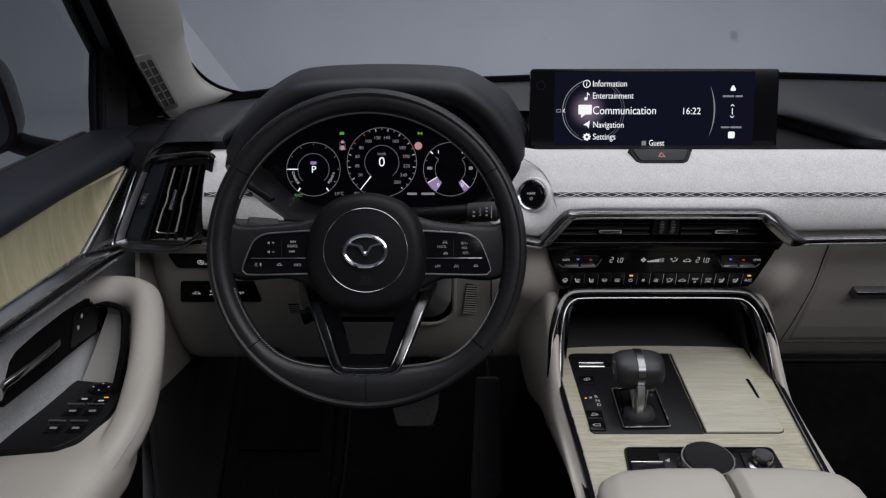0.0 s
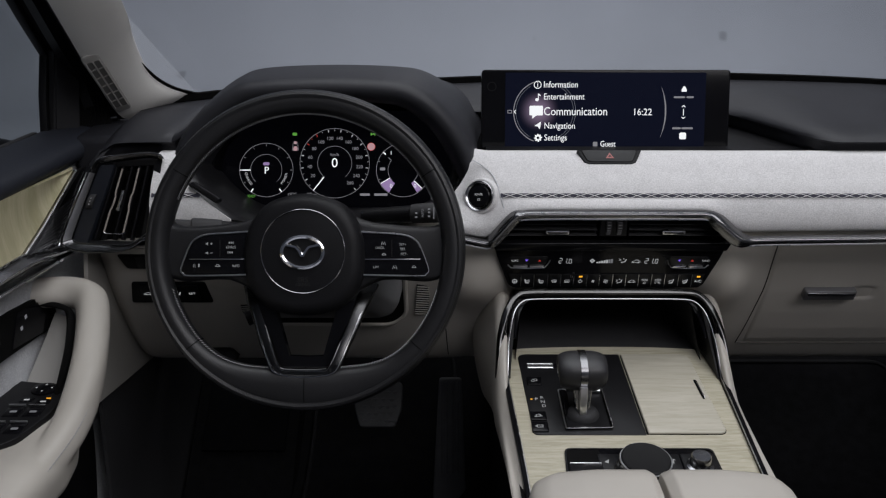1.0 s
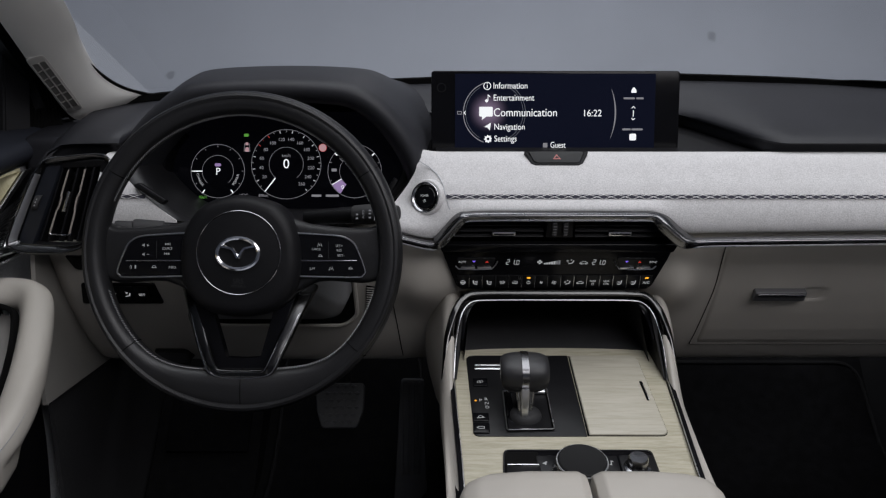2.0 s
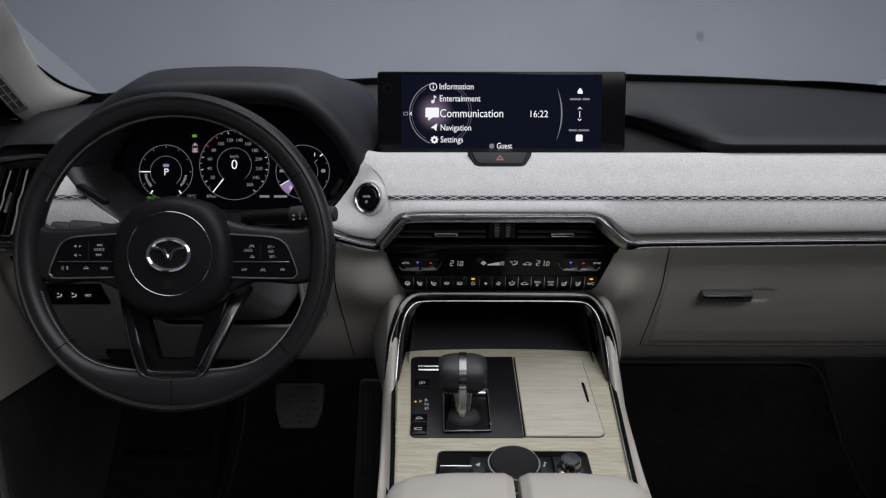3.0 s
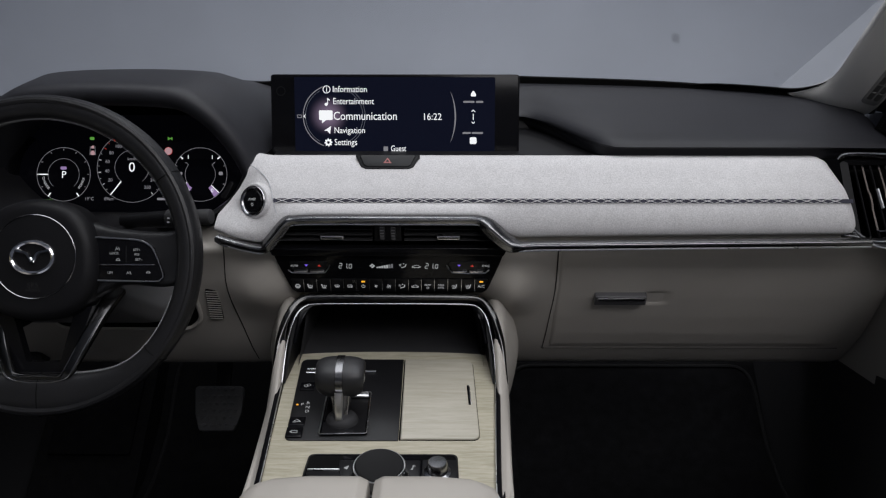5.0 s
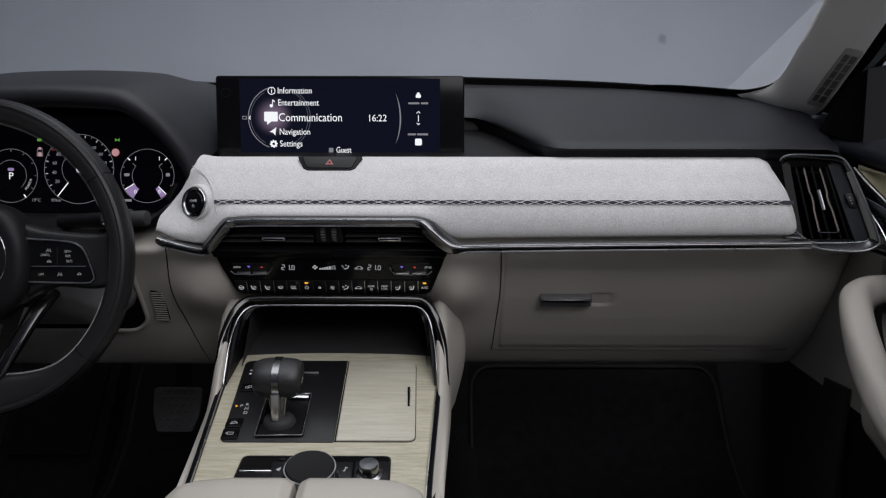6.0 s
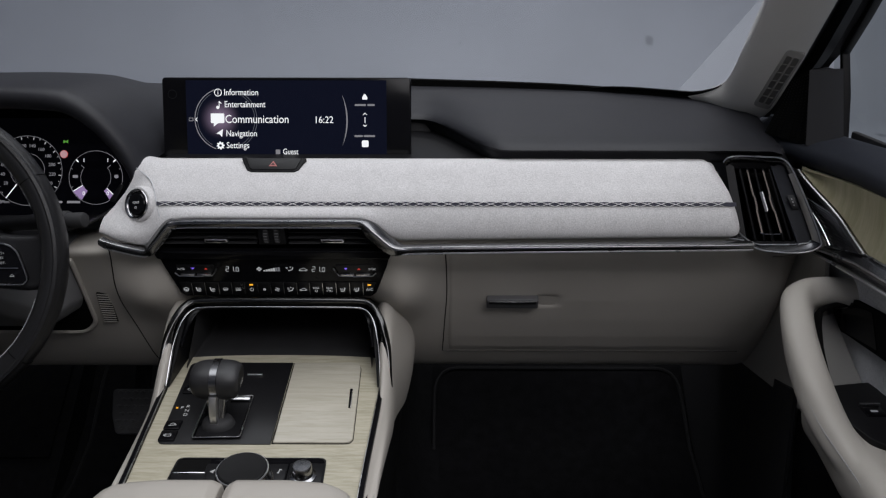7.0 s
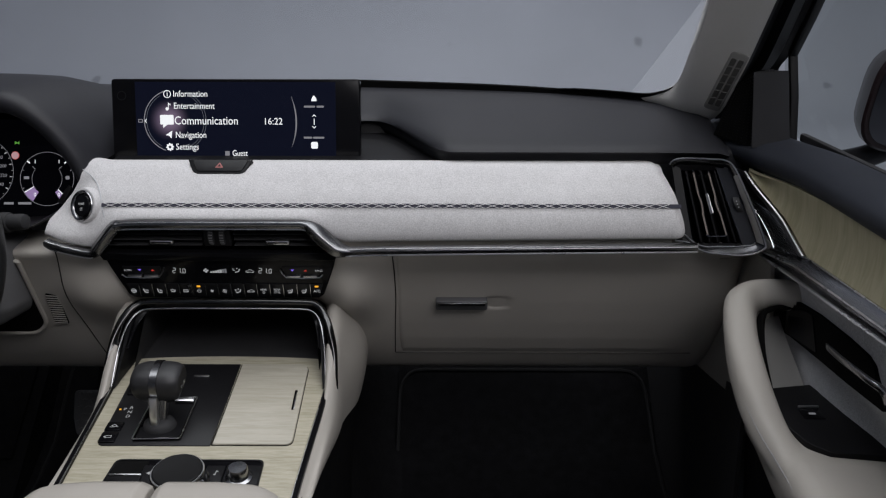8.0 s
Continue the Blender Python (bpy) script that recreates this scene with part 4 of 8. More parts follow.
PADL, PADR = wheel_spoke(-1), wheel_spoke(1)
# hub
half_hub = [(0.0360, 0.0600), (0.0560, 0.0440), (0.0670, 0.0220), (0.0705, -0.0020), (0.0690, -0.0280), (0.0590, -0.0510), (0.0370, -0.0690)]
hub_shape = catmull([(0.0, 0.0675)] + half_hub + [(0.0, -0.0755)] + [(-x, y) for x, y in reversed(half_hub)], 5, True)
bm = bmesh.new()
plate(bm, hub_shape, W @ Matrix.Translation((0, 0, 0.022)), 0.045, 0.016, 5)
part("airbag_cover", bm, BLACK, wheel, "black airbag cover")
bm = bmesh.new()
lathe(bm, [(0.0476, 0.0212), (0.0478, 0.0226), (0.0483, 0.0230), (0.0488, 0.0226), (0.0490, 0.0205)], W, 64)
part("hub_ring", bm, DARKCHROME, wheel, "thin chrome hub ring")
bm = bmesh.new()
lathe(bm, [(0.0476, 0.0205), (0.0466, 0.0224), (0.030, 0.0240), (0.0, 0.0245)], W, 56)
hub_disc = part("hub_disc", bm, BLACK, wheel, "black hub disc")
letters("airbag_mark", "SRS", W @ Matrix.Translation((0, -0.0330, 0.0242)), 0.0085, SHADOWPRINT, hub_disc)
# plain badge: an oval ring with a spread V
bm = bmesh.new()
sweep(bm, [W @ Vector((0.0238 * math.cos(a), -0.001 + 0.0178 * math.sin(a), 0.0252)) for a in [2 * math.pi * k / 40 for k in range(40)]], circle(0.0027, 8), closed=True, up=W.to_3x3() @ Vector((0, 0, 1)))
part("badge_ring", bm, POLISHED, wheel, "plain chrome oval badge")
bm = bmesh.new()
for side in (-1, 1):
    sweep(bm, [W @ Vector((side * x, y, 0.0256)) for x, y in catmull([(0.0005, -0.006), (0.006, 0.0035), (0.012, 0.006), (0.021, 0.0075)], 4)], circle(0.0023, 6), up=W.to_3x3() @ Vector((0, 0, 1)))
part("badge_bar", bm, POLISHED, wheel, "plain chrome bars in the badge")


SPOKE = material("black_spoke_chrome", (0.070, 0.070, 0.071), rough=0.22, metal=1.0, vary=0.06, vary_scale=18, rough_vary=0.05)


def lower_spoke(side):
    bm = bmesh.new()
    path = [(0.0735, -0.040, -0.042), (0.0615, -0.068, -0.020), (0.0475, -0.105, -0.001), (0.0360, -0.1320, 0.008), (0.0285, -0.1405, 0.008), (0.012, -0.1425, 0.008), (0.0, -0.1425, 0.008)]
    sweep(bm, [W @ Vector((side * x, y, z)) for x, y, z in catmull(path, 5)], rounded(rect(0.0150, 0.011), 0.0040, 4), up=W.to_3x3() @ Vector((0, 0, 1)), scale=[1.25 - 0.45 * step(0, 18, k) for k in range(31)])
    spoke_ = part("lower_spoke", bm, SPOKE, wheel, "black chrome lower spoke")
    bm = bmesh.new()
    sweep(bm, [W @ Vector((side * (x + 0.0045 * (1 - step(18, 26, k))), y - 0.0035 * step(16, 26, k), z + 0.0050)) for k, (x, y, z) in enumerate(catmull(path, 5))][3:], circle(0.0012, 6), up=W.to_3x3() @ Vector((0, 0, 1)))
    part("spoke_line", bm, DARKCHROME, spoke_, "bright outer edge of the spoke")
    bm = bmesh.new()
    sweep(bm, [W @ Vector((side * (x - 0.0055 * (1 - step(18, 26, k))), y + 0.0035 * step(16, 26, k), z + 0.0052)) for k, (x, y, z) in enumerate(catmull(path, 5))][8:], circle(0.0009, 6), up=W.to_3x3() @ Vector((0, 0, 1)))
    part("spoke_line", bm, STRIPCHROME, spoke_, "bright inner edge of the spoke")
    bm = bmesh.new()
    loft(bm, [[W @ Vector((side * x, y, z)) for x, y in ((0.0580, -0.058), (0.0375, -0.0620), (0.0200, -0.1235), (0.0, -0.1245), (0.0, -0.1400), (0.0310, -0.1380), (0.0420, -0.105))] for z in (-0.016, -0.002)])
    part("spoke_infill", bm, GLOSS, wheel, "black lacquer spoke infill")


lower_spoke(-1)
lower_spoke(1)

# ---- steering column, stalks ----
column = thing("steering_column", (-0.09, 1.06, 0.62), "grey steering column shroud behind the wheel", "steering column")
SHROUD = material("grey_shroud_plastic", (0.15, 0.15, 0.155), rough=0.6, grain=0.25, scale=900, vary=0.06, vary_scale=12, spec=0.3)
bm = bmesh.new()
loft(bm, [[(-0.0915 + a * s, y, z0 + b * s) for a, b in rounded([(-0.090, -0.062), (0.086, -0.062), (0.098, -0.040), (0.098, 0.045), (0.06, 0.070), (-0.06, 0.070), (-0.100, 0.045), (-0.100, -0.040)], 0.022)] for y, s, z0 in ((0.972, 0.66, 0.655), (0.980, 0.76, 0.648), (1.03, 1.00, 0.617), (1.075, 1.05, 0.600), (1.17, 1.07, 0.585))])
part("shroud", bm, SHROUD, column)
bm = bmesh.new()
sweep(bm, catmull([(-0.150, 1.02, 0.585), (-0.170, 1.01, 0.572), (-0.186, 1.005, 0.566)], 4), circle(0.010, 12), up=(0, 0, 1))
part("adjuster", bm, BLACK, column, "black adjuster lever")
bm = bmesh.new()
loft(bm, [[(-0.0915 + a * s, y, z0 + b * s) for a, b in rounded([(-0.078, 0.0), (0.078, 0.0), (0.07, 0.036), (-0.07, 0.036)], 0.014)] for y, s, z0 in ((0.97, 0.8, 0.672), (1.02, 0.95, 0.664), (1.12, 1.15, 0.636), (1.2, 1.2, 0.61))])
part("upper_cover", bm, BLACK, column, "black upper cover")


def stalk(side, label):
    low = 0.014 if side < 0 else -0.007
    far = 0.004 if side > 0 else 0.0
    base = thing("column_stalk", (-0.0915 + side * 0.075, 1.03, 0.70), label, "stalk", group="column stalks")
    bm = bmesh.new()
    pts = [(-0.0915 + side * 0.060, 1.035, 0.692 - low), (-0.0915 + side * 0.105, 1.025, 0.698 - low), (-0.0915 + side * (0.150 + far), 1.015, 0.704 - low)]
    sweep(bm, catmull(pts, 6), circle(0.0112, 14), up=(0, 0, 1), scale=[0.80 + 0.02 * k for k in range(13)])
    part("arm", bm, BLACK, base)
    d = (Vector(pts[2]) - Vector(pts[1])).normalized()
    bm = bmesh.new()
    lathe(bm, [(0.008, -0.034), (0.0120, -0.030), (0.0128, -0.010), (0.0128, 0.004), (0.0120, 0.0065), (0.0100, 0.0075), (0.0100, 0.025), (0.0090, 0.0285), (0.0070, 0.0295), (0.0, 0.0295)], Matrix.Translation(pts[2]) @ d.to_track_quat("Z", "Y").to_matrix().to_4x4(), 28)
    twist = part("twist_end", bm, RUBBER, base, "ribbed black twist end")
    if side > 0:
        S_ = pose(pts[2][0] - 0.012, pts[2][1] - 0.0122, pts[2][2] + 0.0036, 62)
        letters("stalk_mark", "AUTO", S_ @ Matrix.Translation((-0.004, 0.0, 0)) @ pose(0, 0, 0, 0, 0, 90), 0.0038, FAINT, twist)
        for dx, dy in ((-0.012, 0.0), (-0.012, -0.005), (0.004, 0.005), (0.004, 0.001), (0.004, -0.004)):
            flat("stalk_mark_bar", rounded(rect(0.0030, 0.0020), 0.0006), S_ @ Matrix.Translation((dx, dy, 0)), FAINT, twist)
        flat("stalk_mark_bar", rect(0.0012, 0.0150), S_ @ Matrix.Translation((0.010, 0.0, 0)), FAINT, twist)
    return base


stalk(-1, "black indicator stalk behind the steering wheel")
stalk(1, "black wiper stalk behind the steering wheel")

# ---- pedals ----
def pedal_brake():
    base = thing("brake_pedal", (-0.052, 1.40, 0.10), "black rubber brake pedal with a chevron tread", "pedal")
    P = pose(-0.0520, 1.410, 0.182, 52)
    bm = bmesh.new()
    plate(bm, rounded([(-0.036, -0.046), (0.032, -0.046), (0.044, -0.012), (0.046, 0.040), (-0.050, 0.040), (-0.046, -0.012)], [0.010, 0.010, 0.02, 0.010, 0.010, 0.02]), P, 0.012, 0.003)
    pad = part("pad", bm, PEDAL, base)
    for r in range(6):
        for c in range(6):
            x, y = -0.041 + 0.0145 * c + (0.0072 if r % 2 else 0.0), -0.036 + 0.0136 * r
            if abs(x) > 0.038 + 0.06 * min(y, 0.0):
                continue
            bm = bmesh.new()
            loft(bm, [[P @ Vector((x + a * q, y + b_ * q, z)) for a, b_ in ((-0.0062, 0.0026), (0.0, -0.0030), (0.0062, 0.0026), (0.0, 0.0052))] for z, q in ((0.0, 1.0), (0.0022, 0.72))])
            part("tread", bm, PEDAL, pad, smooth=False)
    bm = bmesh.new()
    sweep(bm, catmull([(-0.052, 1.440, 0.185), (-0.052, 1.50, 0.27), (-0.052, 1.58, 0.45), (-0.052, 1.60, 0.60)], 4), rounded(rect(0.012, 0.03), 0.003, 2), up=(1, 0, 0))
    part("arm", bm, BLACK, base)


# Pedal rubber in a lighter grey, making up for light missing in the footwell.
GASRUBBER = material("lightened_pedal_rubber", (0.100, 0.100, 0.105), rough=0.6, grain=0.3, scale=500, vary=0.15, vary_scale=40)


def pedal_gas():
    base = thing("accelerator_pedal", (0.085, 1.36, 0.0), "long black ribbed organ-type accelerator pedal", "pedal")
    P = pose(0.0840, 1.375, 0.128, 64)
    bm = bmesh.new()
    plate(bm, rounded([(-0.032, -0.122), (0.032, -0.122), (0.024, 0.112), (-0.020, 0.112)], 0.008), P, 0.016, 0.004)
    pad = part("pad", bm, GASRUBBER, base)
    for k in range(4):
        bm = bmesh.new()
        x = -0.016 + 0.0105 * k
        block(bm, 0.0050, 0.175, 0.006, P @ Matrix.Translation((x, 0.018, 0.0015)), 0.0014, 1)
        part("rib", bm, GASRUBBER, pad)
    bm = bmesh.new()
    block(bm, 0.07, 0.02, 0.012, pose(0.084, 1.322, 0.008), 0.003)
    part("hinge", bm, BLACK, base)


pedal_brake()
pedal_gas()
base = thing("footrest", (-0.30, 1.45, 0.0), "black carpeted footrest beside the pedals", "footrest")
bm = bmesh.new()
loft(bm, [[(x, y, z) for y, z in ((1.34, 0.005), (1.40, 0.045), (1.72, 0.275), (1.74, 0.16), (1.62, 0.10), (1.42, 0.004))] for x in (-0.43, -0.222)])
part("wedge", bm, CARPET, base)
bm = bmesh.new()
block(bm, 0.165, 0.340, 0.010, pose(-0.325, 1.555, 0.164, 35.7), 0.004, 2)
part("foot_plate", bm, MATPILE, base, "black rubber foot plate")

# ---- windscreen and pillars ----
def screen_point(u, v):
    """u: -1 to 1 across, v: 0 at the base to 1 at the top."""
    half = 0.70 - 0.10 * v
    y0 = 1.505 - 0.17 * u * u
    z0 = 0.783 - 0.010 * u * u + (rise(XC + u * half) + 0.010 * step(-0.12, -0.32, XC + u * half)) * (1 - v)
    return (XC + u * half, y0 - 0.62 * v, z0 + 0.55 * v)


ws = thing("windscreen", (XC, 1.6, 0.76), "clear curved windscreen with a black edge band", "windscreen", kind="structure")
bm = bmesh.new()
sheet(bm, [[screen_point(u, v) for v in np.linspace(0.0, 1.0, 14)] for u in np.linspace(-1, 1, 36)])
pane = part("pane", bm, GLASS, ws, "clear glass pane", faces=(0, -0.6, -0.8))
pane.visible_shadow = False
bm = bmesh.new()
loft(bm, [[(x, y - 0.002, z - 0.012), (x, y - 0.014, z - 0.004), (x, y - 0.016, z + 0.0115 - 0.008 * u ** 4), (x, y - 0.010, z + 0.0125 - 0.008 * u ** 4)] for u, (x, y, z) in [(u, screen_point(u, 0.004)) for u in np.linspace(-0.99, 0.99, 60)]])
part("edge_band", bm, VOID, ws, "black band along the lower edge")


def dusty(name):
    """A thin pale film on glass: mostly clear, a little of it scatters light."""
    mt = bpy.data.materials.new(name)
    mt.use_nodes = True
    nt = mt.node_tree
    nt.nodes.clear()
    out = nt.nodes.new("ShaderNodeOutputMaterial")
    see, lit = nt.nodes.new("ShaderNodeBsdfTransparent"), nt.nodes.new("ShaderNodeBsdfTranslucent")
    lit.inputs[0].default_value = (0.72, 0.74, 0.78, 1)
    geo = nt.nodes.new("ShaderNodeNewGeometry")
    mottle = nt.nodes.new("ShaderNodeTexNoise")
    mottle.inputs["Scale"].default_value, mottle.inputs["Detail"].default_value = 14, 5
    cover = nt.nodes.new("ShaderNodeMapRange")
    cover.inputs[3].default_value, cover.inputs[4].default_value = 0.12, 0.19
    mix = nt.nodes.new("ShaderNodeMixShader")
    nt.links.new(geo.outputs["Position"], mottle.inputs["Vector"])
    nt.links.new(mottle.outputs[0], cover.inputs[0])
    nt.links.new(cover.outputs[0], mix.inputs[0])
    nt.links.new(see.outputs[0], mix.inputs[1])
    nt.links.new(lit.outputs[0], mix.inputs[2])
    nt.links.new(mix.outputs[0], out.inputs[0])
    return mt


# A pale translucent wedge over each lower corner of the glass.
PALEFILM = dusty("windscreen_film")
for side in (-1, 1):
    bm = bmesh.new()
    rows = []
    low, top = (0.897, 0.36) if side < 0 else (0.850, 0.50)
    for v in np.linspace(0.0, top, 10):
        line = [Vector(screen_point(side * u, v)) for u in np.linspace(low + (1.0 - low) * v / top, 1.0, 6)]
        rows.append([q + Vector((0, -0.0020, -0.0025)) for q in line])
    sheet(bm, rows)
    film = part("corner_film", bm, PALEFILM, ws, "pale translucent wedge in the windscreen's lower corner", faces=(0, -0.6, -0.8))
    film.visible_shadow = False
    # the black band sweeps up along the pillar
    bm = bmesh.new()
    if side < 0:
        low_edge = catmull([(0.70, 0.0), (0.80, 0.002), (0.8986, 0.0104), (0.9241, 0.0231), (0.947, 0.0419), (0.9666, 0.0685), (0.9796, 0.1059), (0.9888, 0.1573)], 4)
        top_edge = catmull([(0.70, 0.010), (0.80, 0.012), (0.8912, 0.0196), (0.917, 0.0312), (0.94, 0.0496), (0.9597, 0.0761), (0.9754, 0.112), (0.9884, 0.1578)], 4)
    else:
        low_edge = catmull([(0.66, 0.004), (0.746, 0.010), (0.857, 0.0145), (0.888, 0.025), (0.919, 0.044), (0.9376, 0.0646), (0.9526, 0.0995)], 4)
        top_edge = catmull([(0.66, 0.022), (0.743, 0.034), (0.863, 0.0376), (0.897, 0.0418), (0.9226, 0.0553), (0.9413, 0.0736), (0.9522, 0.1001)], 4)
    sheet(bm, [[Vector(screen_point(side * (u0 + (u1 - u0) * q), v0 + (v1 - v0) * q)) + Vector((0, -0.003, -0.003)) for q in (0.0, 0.5, 1.0)] for (u0, v0), (u1, v1) in zip(low_edge, top_edge)], thick=0.002)
    part("edge_band", bm, VOID, ws, "black band sweeping up to the pillar")


def mirror_x(x, side):
    return XC + side * x


SLOT = material("shaded_grey_plastic", (0.12, 0.117, 0.11), rough=0.8)
SLAT = material("grey_slat_plastic", (0.22, 0.215, 0.20), rough=0.7)
GRILLE = material("grey_grille_plastic", (0.36, 0.35, 0.33), rough=0.65, grain=0.15, scale=900, spec=0.3)
DARKMIRROR = material("tinted_mirror_glass", (0.10, 0.10, 0.11), rough=0.05, metal=1.0)
HEADLINER = material("pale_pillar_fabric", (0.73, 0.715, 0.68), rough=0.8, grain=0.3, scale=1100, vary=0.04, vary_scale=10, spec=0.2)
PILLAR = [((0.600, 1.412, 0.780), (0.606, 1.406, 0.772)), ((0.627, 1.355, 0.792), (0.652, 1.335, 0.768)), ((0.645, 1.315, 0.812), (0.688, 1.300, 0.770)), ((0.654, 1.275, 0.848), (0.713, 1.275, 0.787)),
          ((0.650, 1.210, 0.912), (0.717, 1.200, 0.860)), ((0.641, 1.140, 0.971), (0.710, 1.120, 0.932)), ((0.610, 0.900, 1.165), (0.678, 0.900, 1.110)), ((0.580, 0.720, 1.320), (0.645, 0.720, 1.260))]
FRAME = [((0.714, 1.279, 0.784), (0.772, 1.240, 0.770)), ((0.7165, 1.240, 0.822), (0.790, 1.262, 0.850)), ((0.718, 1.203, 0.860), (0.800, 1.239, 0.888)), ((0.711, 1.123, 0.932), (0.788, 1.170, 0.945)),
         ((0.695, 1.003, 1.028), (0.765, 1.050, 1.045)), ((0.679, 0.903, 1.110), (0.745, 0.930, 1.145)), ((0.646, 0.723, 1.260), (0.700, 0.700, 1.330))]


def a_pillar(side):
    wide, drop = (0.012, -0.016) if side < 0 else (0.0, 0.0)
    lab = "pale A-pillar trim with a slim defroster grille"
    base = thing("a_pillar", (mirror_x(0.69, side), 1.25, 0.78), lab, "pillar", group="A-pillars", kind="structure")
    rows = list(PILLAR)
    if side < 0:
        rows[0] = ((0.612, 1.366, 0.789), (0.615, 1.367, 0.786))
        rows[1] = ((0.632, 1.3435, 0.805), (0.645, 1.352, 0.787))
        rows[2] = ((0.650, 1.318, 0.8245), (0.680, 1.313, 0.786))
        rows[3] = ((0.663, 1.272, 0.858), (0.713, 1.275, 0.787))
        rows[4] = ((0.657, 1.210, 0.913), (0.717, 1.200, 0.860))
    else:
        rows[0] = ((0.594, 1.373, 0.7975), (0.597, 1.372, 0.7940))
        rows[1] = ((0.626, 1.349, 0.8075), (0.6395, 1.350, 0.789))
        rows[2] = ((0.650, 1.3155, 0.8247), (0.676, 1.312, 0.777))
    inner, outer = catmull([p for p, _ in rows], 5), catmull([p for _, p in rows], 5)

    def face(k, t):
        """A point of the trim's face: k along, t across from the glass to the door."""
        k0 = min(int(k), len(inner) - 2)
        f = k - k0
        a = Vector(inner[k0]).lerp(Vector(inner[k0 + 1]), f)
        b = Vector(outer[k0]).lerp(Vector(outer[k0 + 1]), f)
        grow = min(k / 14, 1.0)
        p = a.lerp(b, t) + Vector((-0.35, -0.80, 0.15)) * 0.020 * grow * math.sin(math.pi * t) ** 0.7
        return Vector((mirror_x(p.x + wide, side), p.y, p.z + drop * min(k / 12, 1.0)))

    bm = bmesh.new()
    sheet(bm, [[face(k, t) for t in np.linspace(0, 1, 11)] for k in range(len(inner))], thick=0.004, back=(side * 0.3, 1, 0))
    part("trim", bm, HEADLINER, base, "pale grey pillar trim", sharp=60)
    bm = bmesh.new()
    f0, f1 = catmull([p for p, _ in FRAME], 4), catmull([p for _, p in FRAME], 4)
    rows = []
    for a, b in zip(f0, f1):
        a, b = Vector(a), Vector(b)
        row = []
        for t, d in ((0, 0.0), (0.18, 0.012), (0.30, 0.030), (0.45, 0.030), (0.55, 0.010), (0.75, 0.006), (0.85, 0.016), (1.0, 0.004)):
            p = a.lerp(b, t) + Vector((0.0, 1.0, 0.2)) * d
            row.append((mirror_x(p.x + wide, side), p.y, p.z + drop))
        rows.append(row)
    sheet(bm, rows, thick=0.006, back=(side * 0.3, 1, 0))
    part("outer_frame", bm, BLACK, base, "black outer frame with rubber seals", sharp=25)
    # Added filler block: keeps the bright background from showing beside the pillar.
    bm = bmesh.new()
    block(bm, 0.11, 0.05, 0.09, Matrix.Translation((mirror_x(0.752 + wide, side), 1.335, 0.770 + drop)), 0.004)
    part("foot", bm, BLACK, base, "black filler block closing the gap at the pillar foot")
    # defroster grille
    at, slim = (0.84, 1.0) if side < 0 else (0.82, 1.0)
    p0, p1, c = face(15.3, at), face(22.3, at), face(18.8, at)
    along = (p1 - p0).normalized()
    across = (face(18.8, 0.90) - face(18.8, 0.64)).normalized()
    nor = along.cross(across).normalized()
    if nor.y > 0:
        nor = -nor
    across = along.cross(nor)
    M = Matrix.Translation(c + nor * 0.0032) @ Matrix(((across.x, along.x, nor.x, 0), (across.y, along.y, nor.y, 0), (across.z, along.z, nor.z, 0), (0, 0, 0, 1)))
    length = (p1 - p0).length
    bm = bmesh.new()
    plate(bm, rounded(rect(0.0245 * slim, length * 1.04), 0.008), M @ Matrix.Translation((0, 0, -0.0010)), 0.010, 0.0015)
    grille = part("grille", bm, GRILLE, base, "slim grey defroster grille")
    # Slots are flat plates; their darker grey stands in for shade.
    for c_ in (-0.0050, 0.0050):
        bm = bmesh.new()
        plate(bm, rounded(rect(0.0072, length * 0.84, c_, 0), 0.0030), M @ Matrix.Translation((0, 0, -0.0004)), 0.003)
        part("slot", bm, SLOT, grille, "shaded grille slot", smooth=False)
        for k in range(-2, 3):
            bm = bmesh.new()
            block(bm, 0.0074, 0.0030, 0.0020, M @ Matrix.Translation((c_, length * 0.145 * k, -0.0006)) @ pose(0, 0, 0, 30, 0, 14), 0.0004, 1)
            part("slat", bm, SLAT, grille)
    for c_ in (-1, 0, 1):
        bm = bmesh.new()
        block(bm, 0.0016, length * 0.86, 0.0020, M @ Matrix.Translation((c_ * 0.0094, 0, 0.0)), 0.0006, 1)
        part("spine", bm, GRILLE, grille, "raised rib between the slots")


a_pillar(-1)
a_pillar(1)


# ---- doors ----
SAIL = material("dark_sail_plastic", (0.026, 0.026, 0.028), rough=0.45, grain=0.2, scale=900, vary=0.06, vary_scale=20, spec=0.35)


BANDCHROME = material("pale_satin_band", (0.34, 0.34, 0.345), rough=0.34, metal=1.0, vary=0.06, vary_scale=18, rough_vary=0.05)


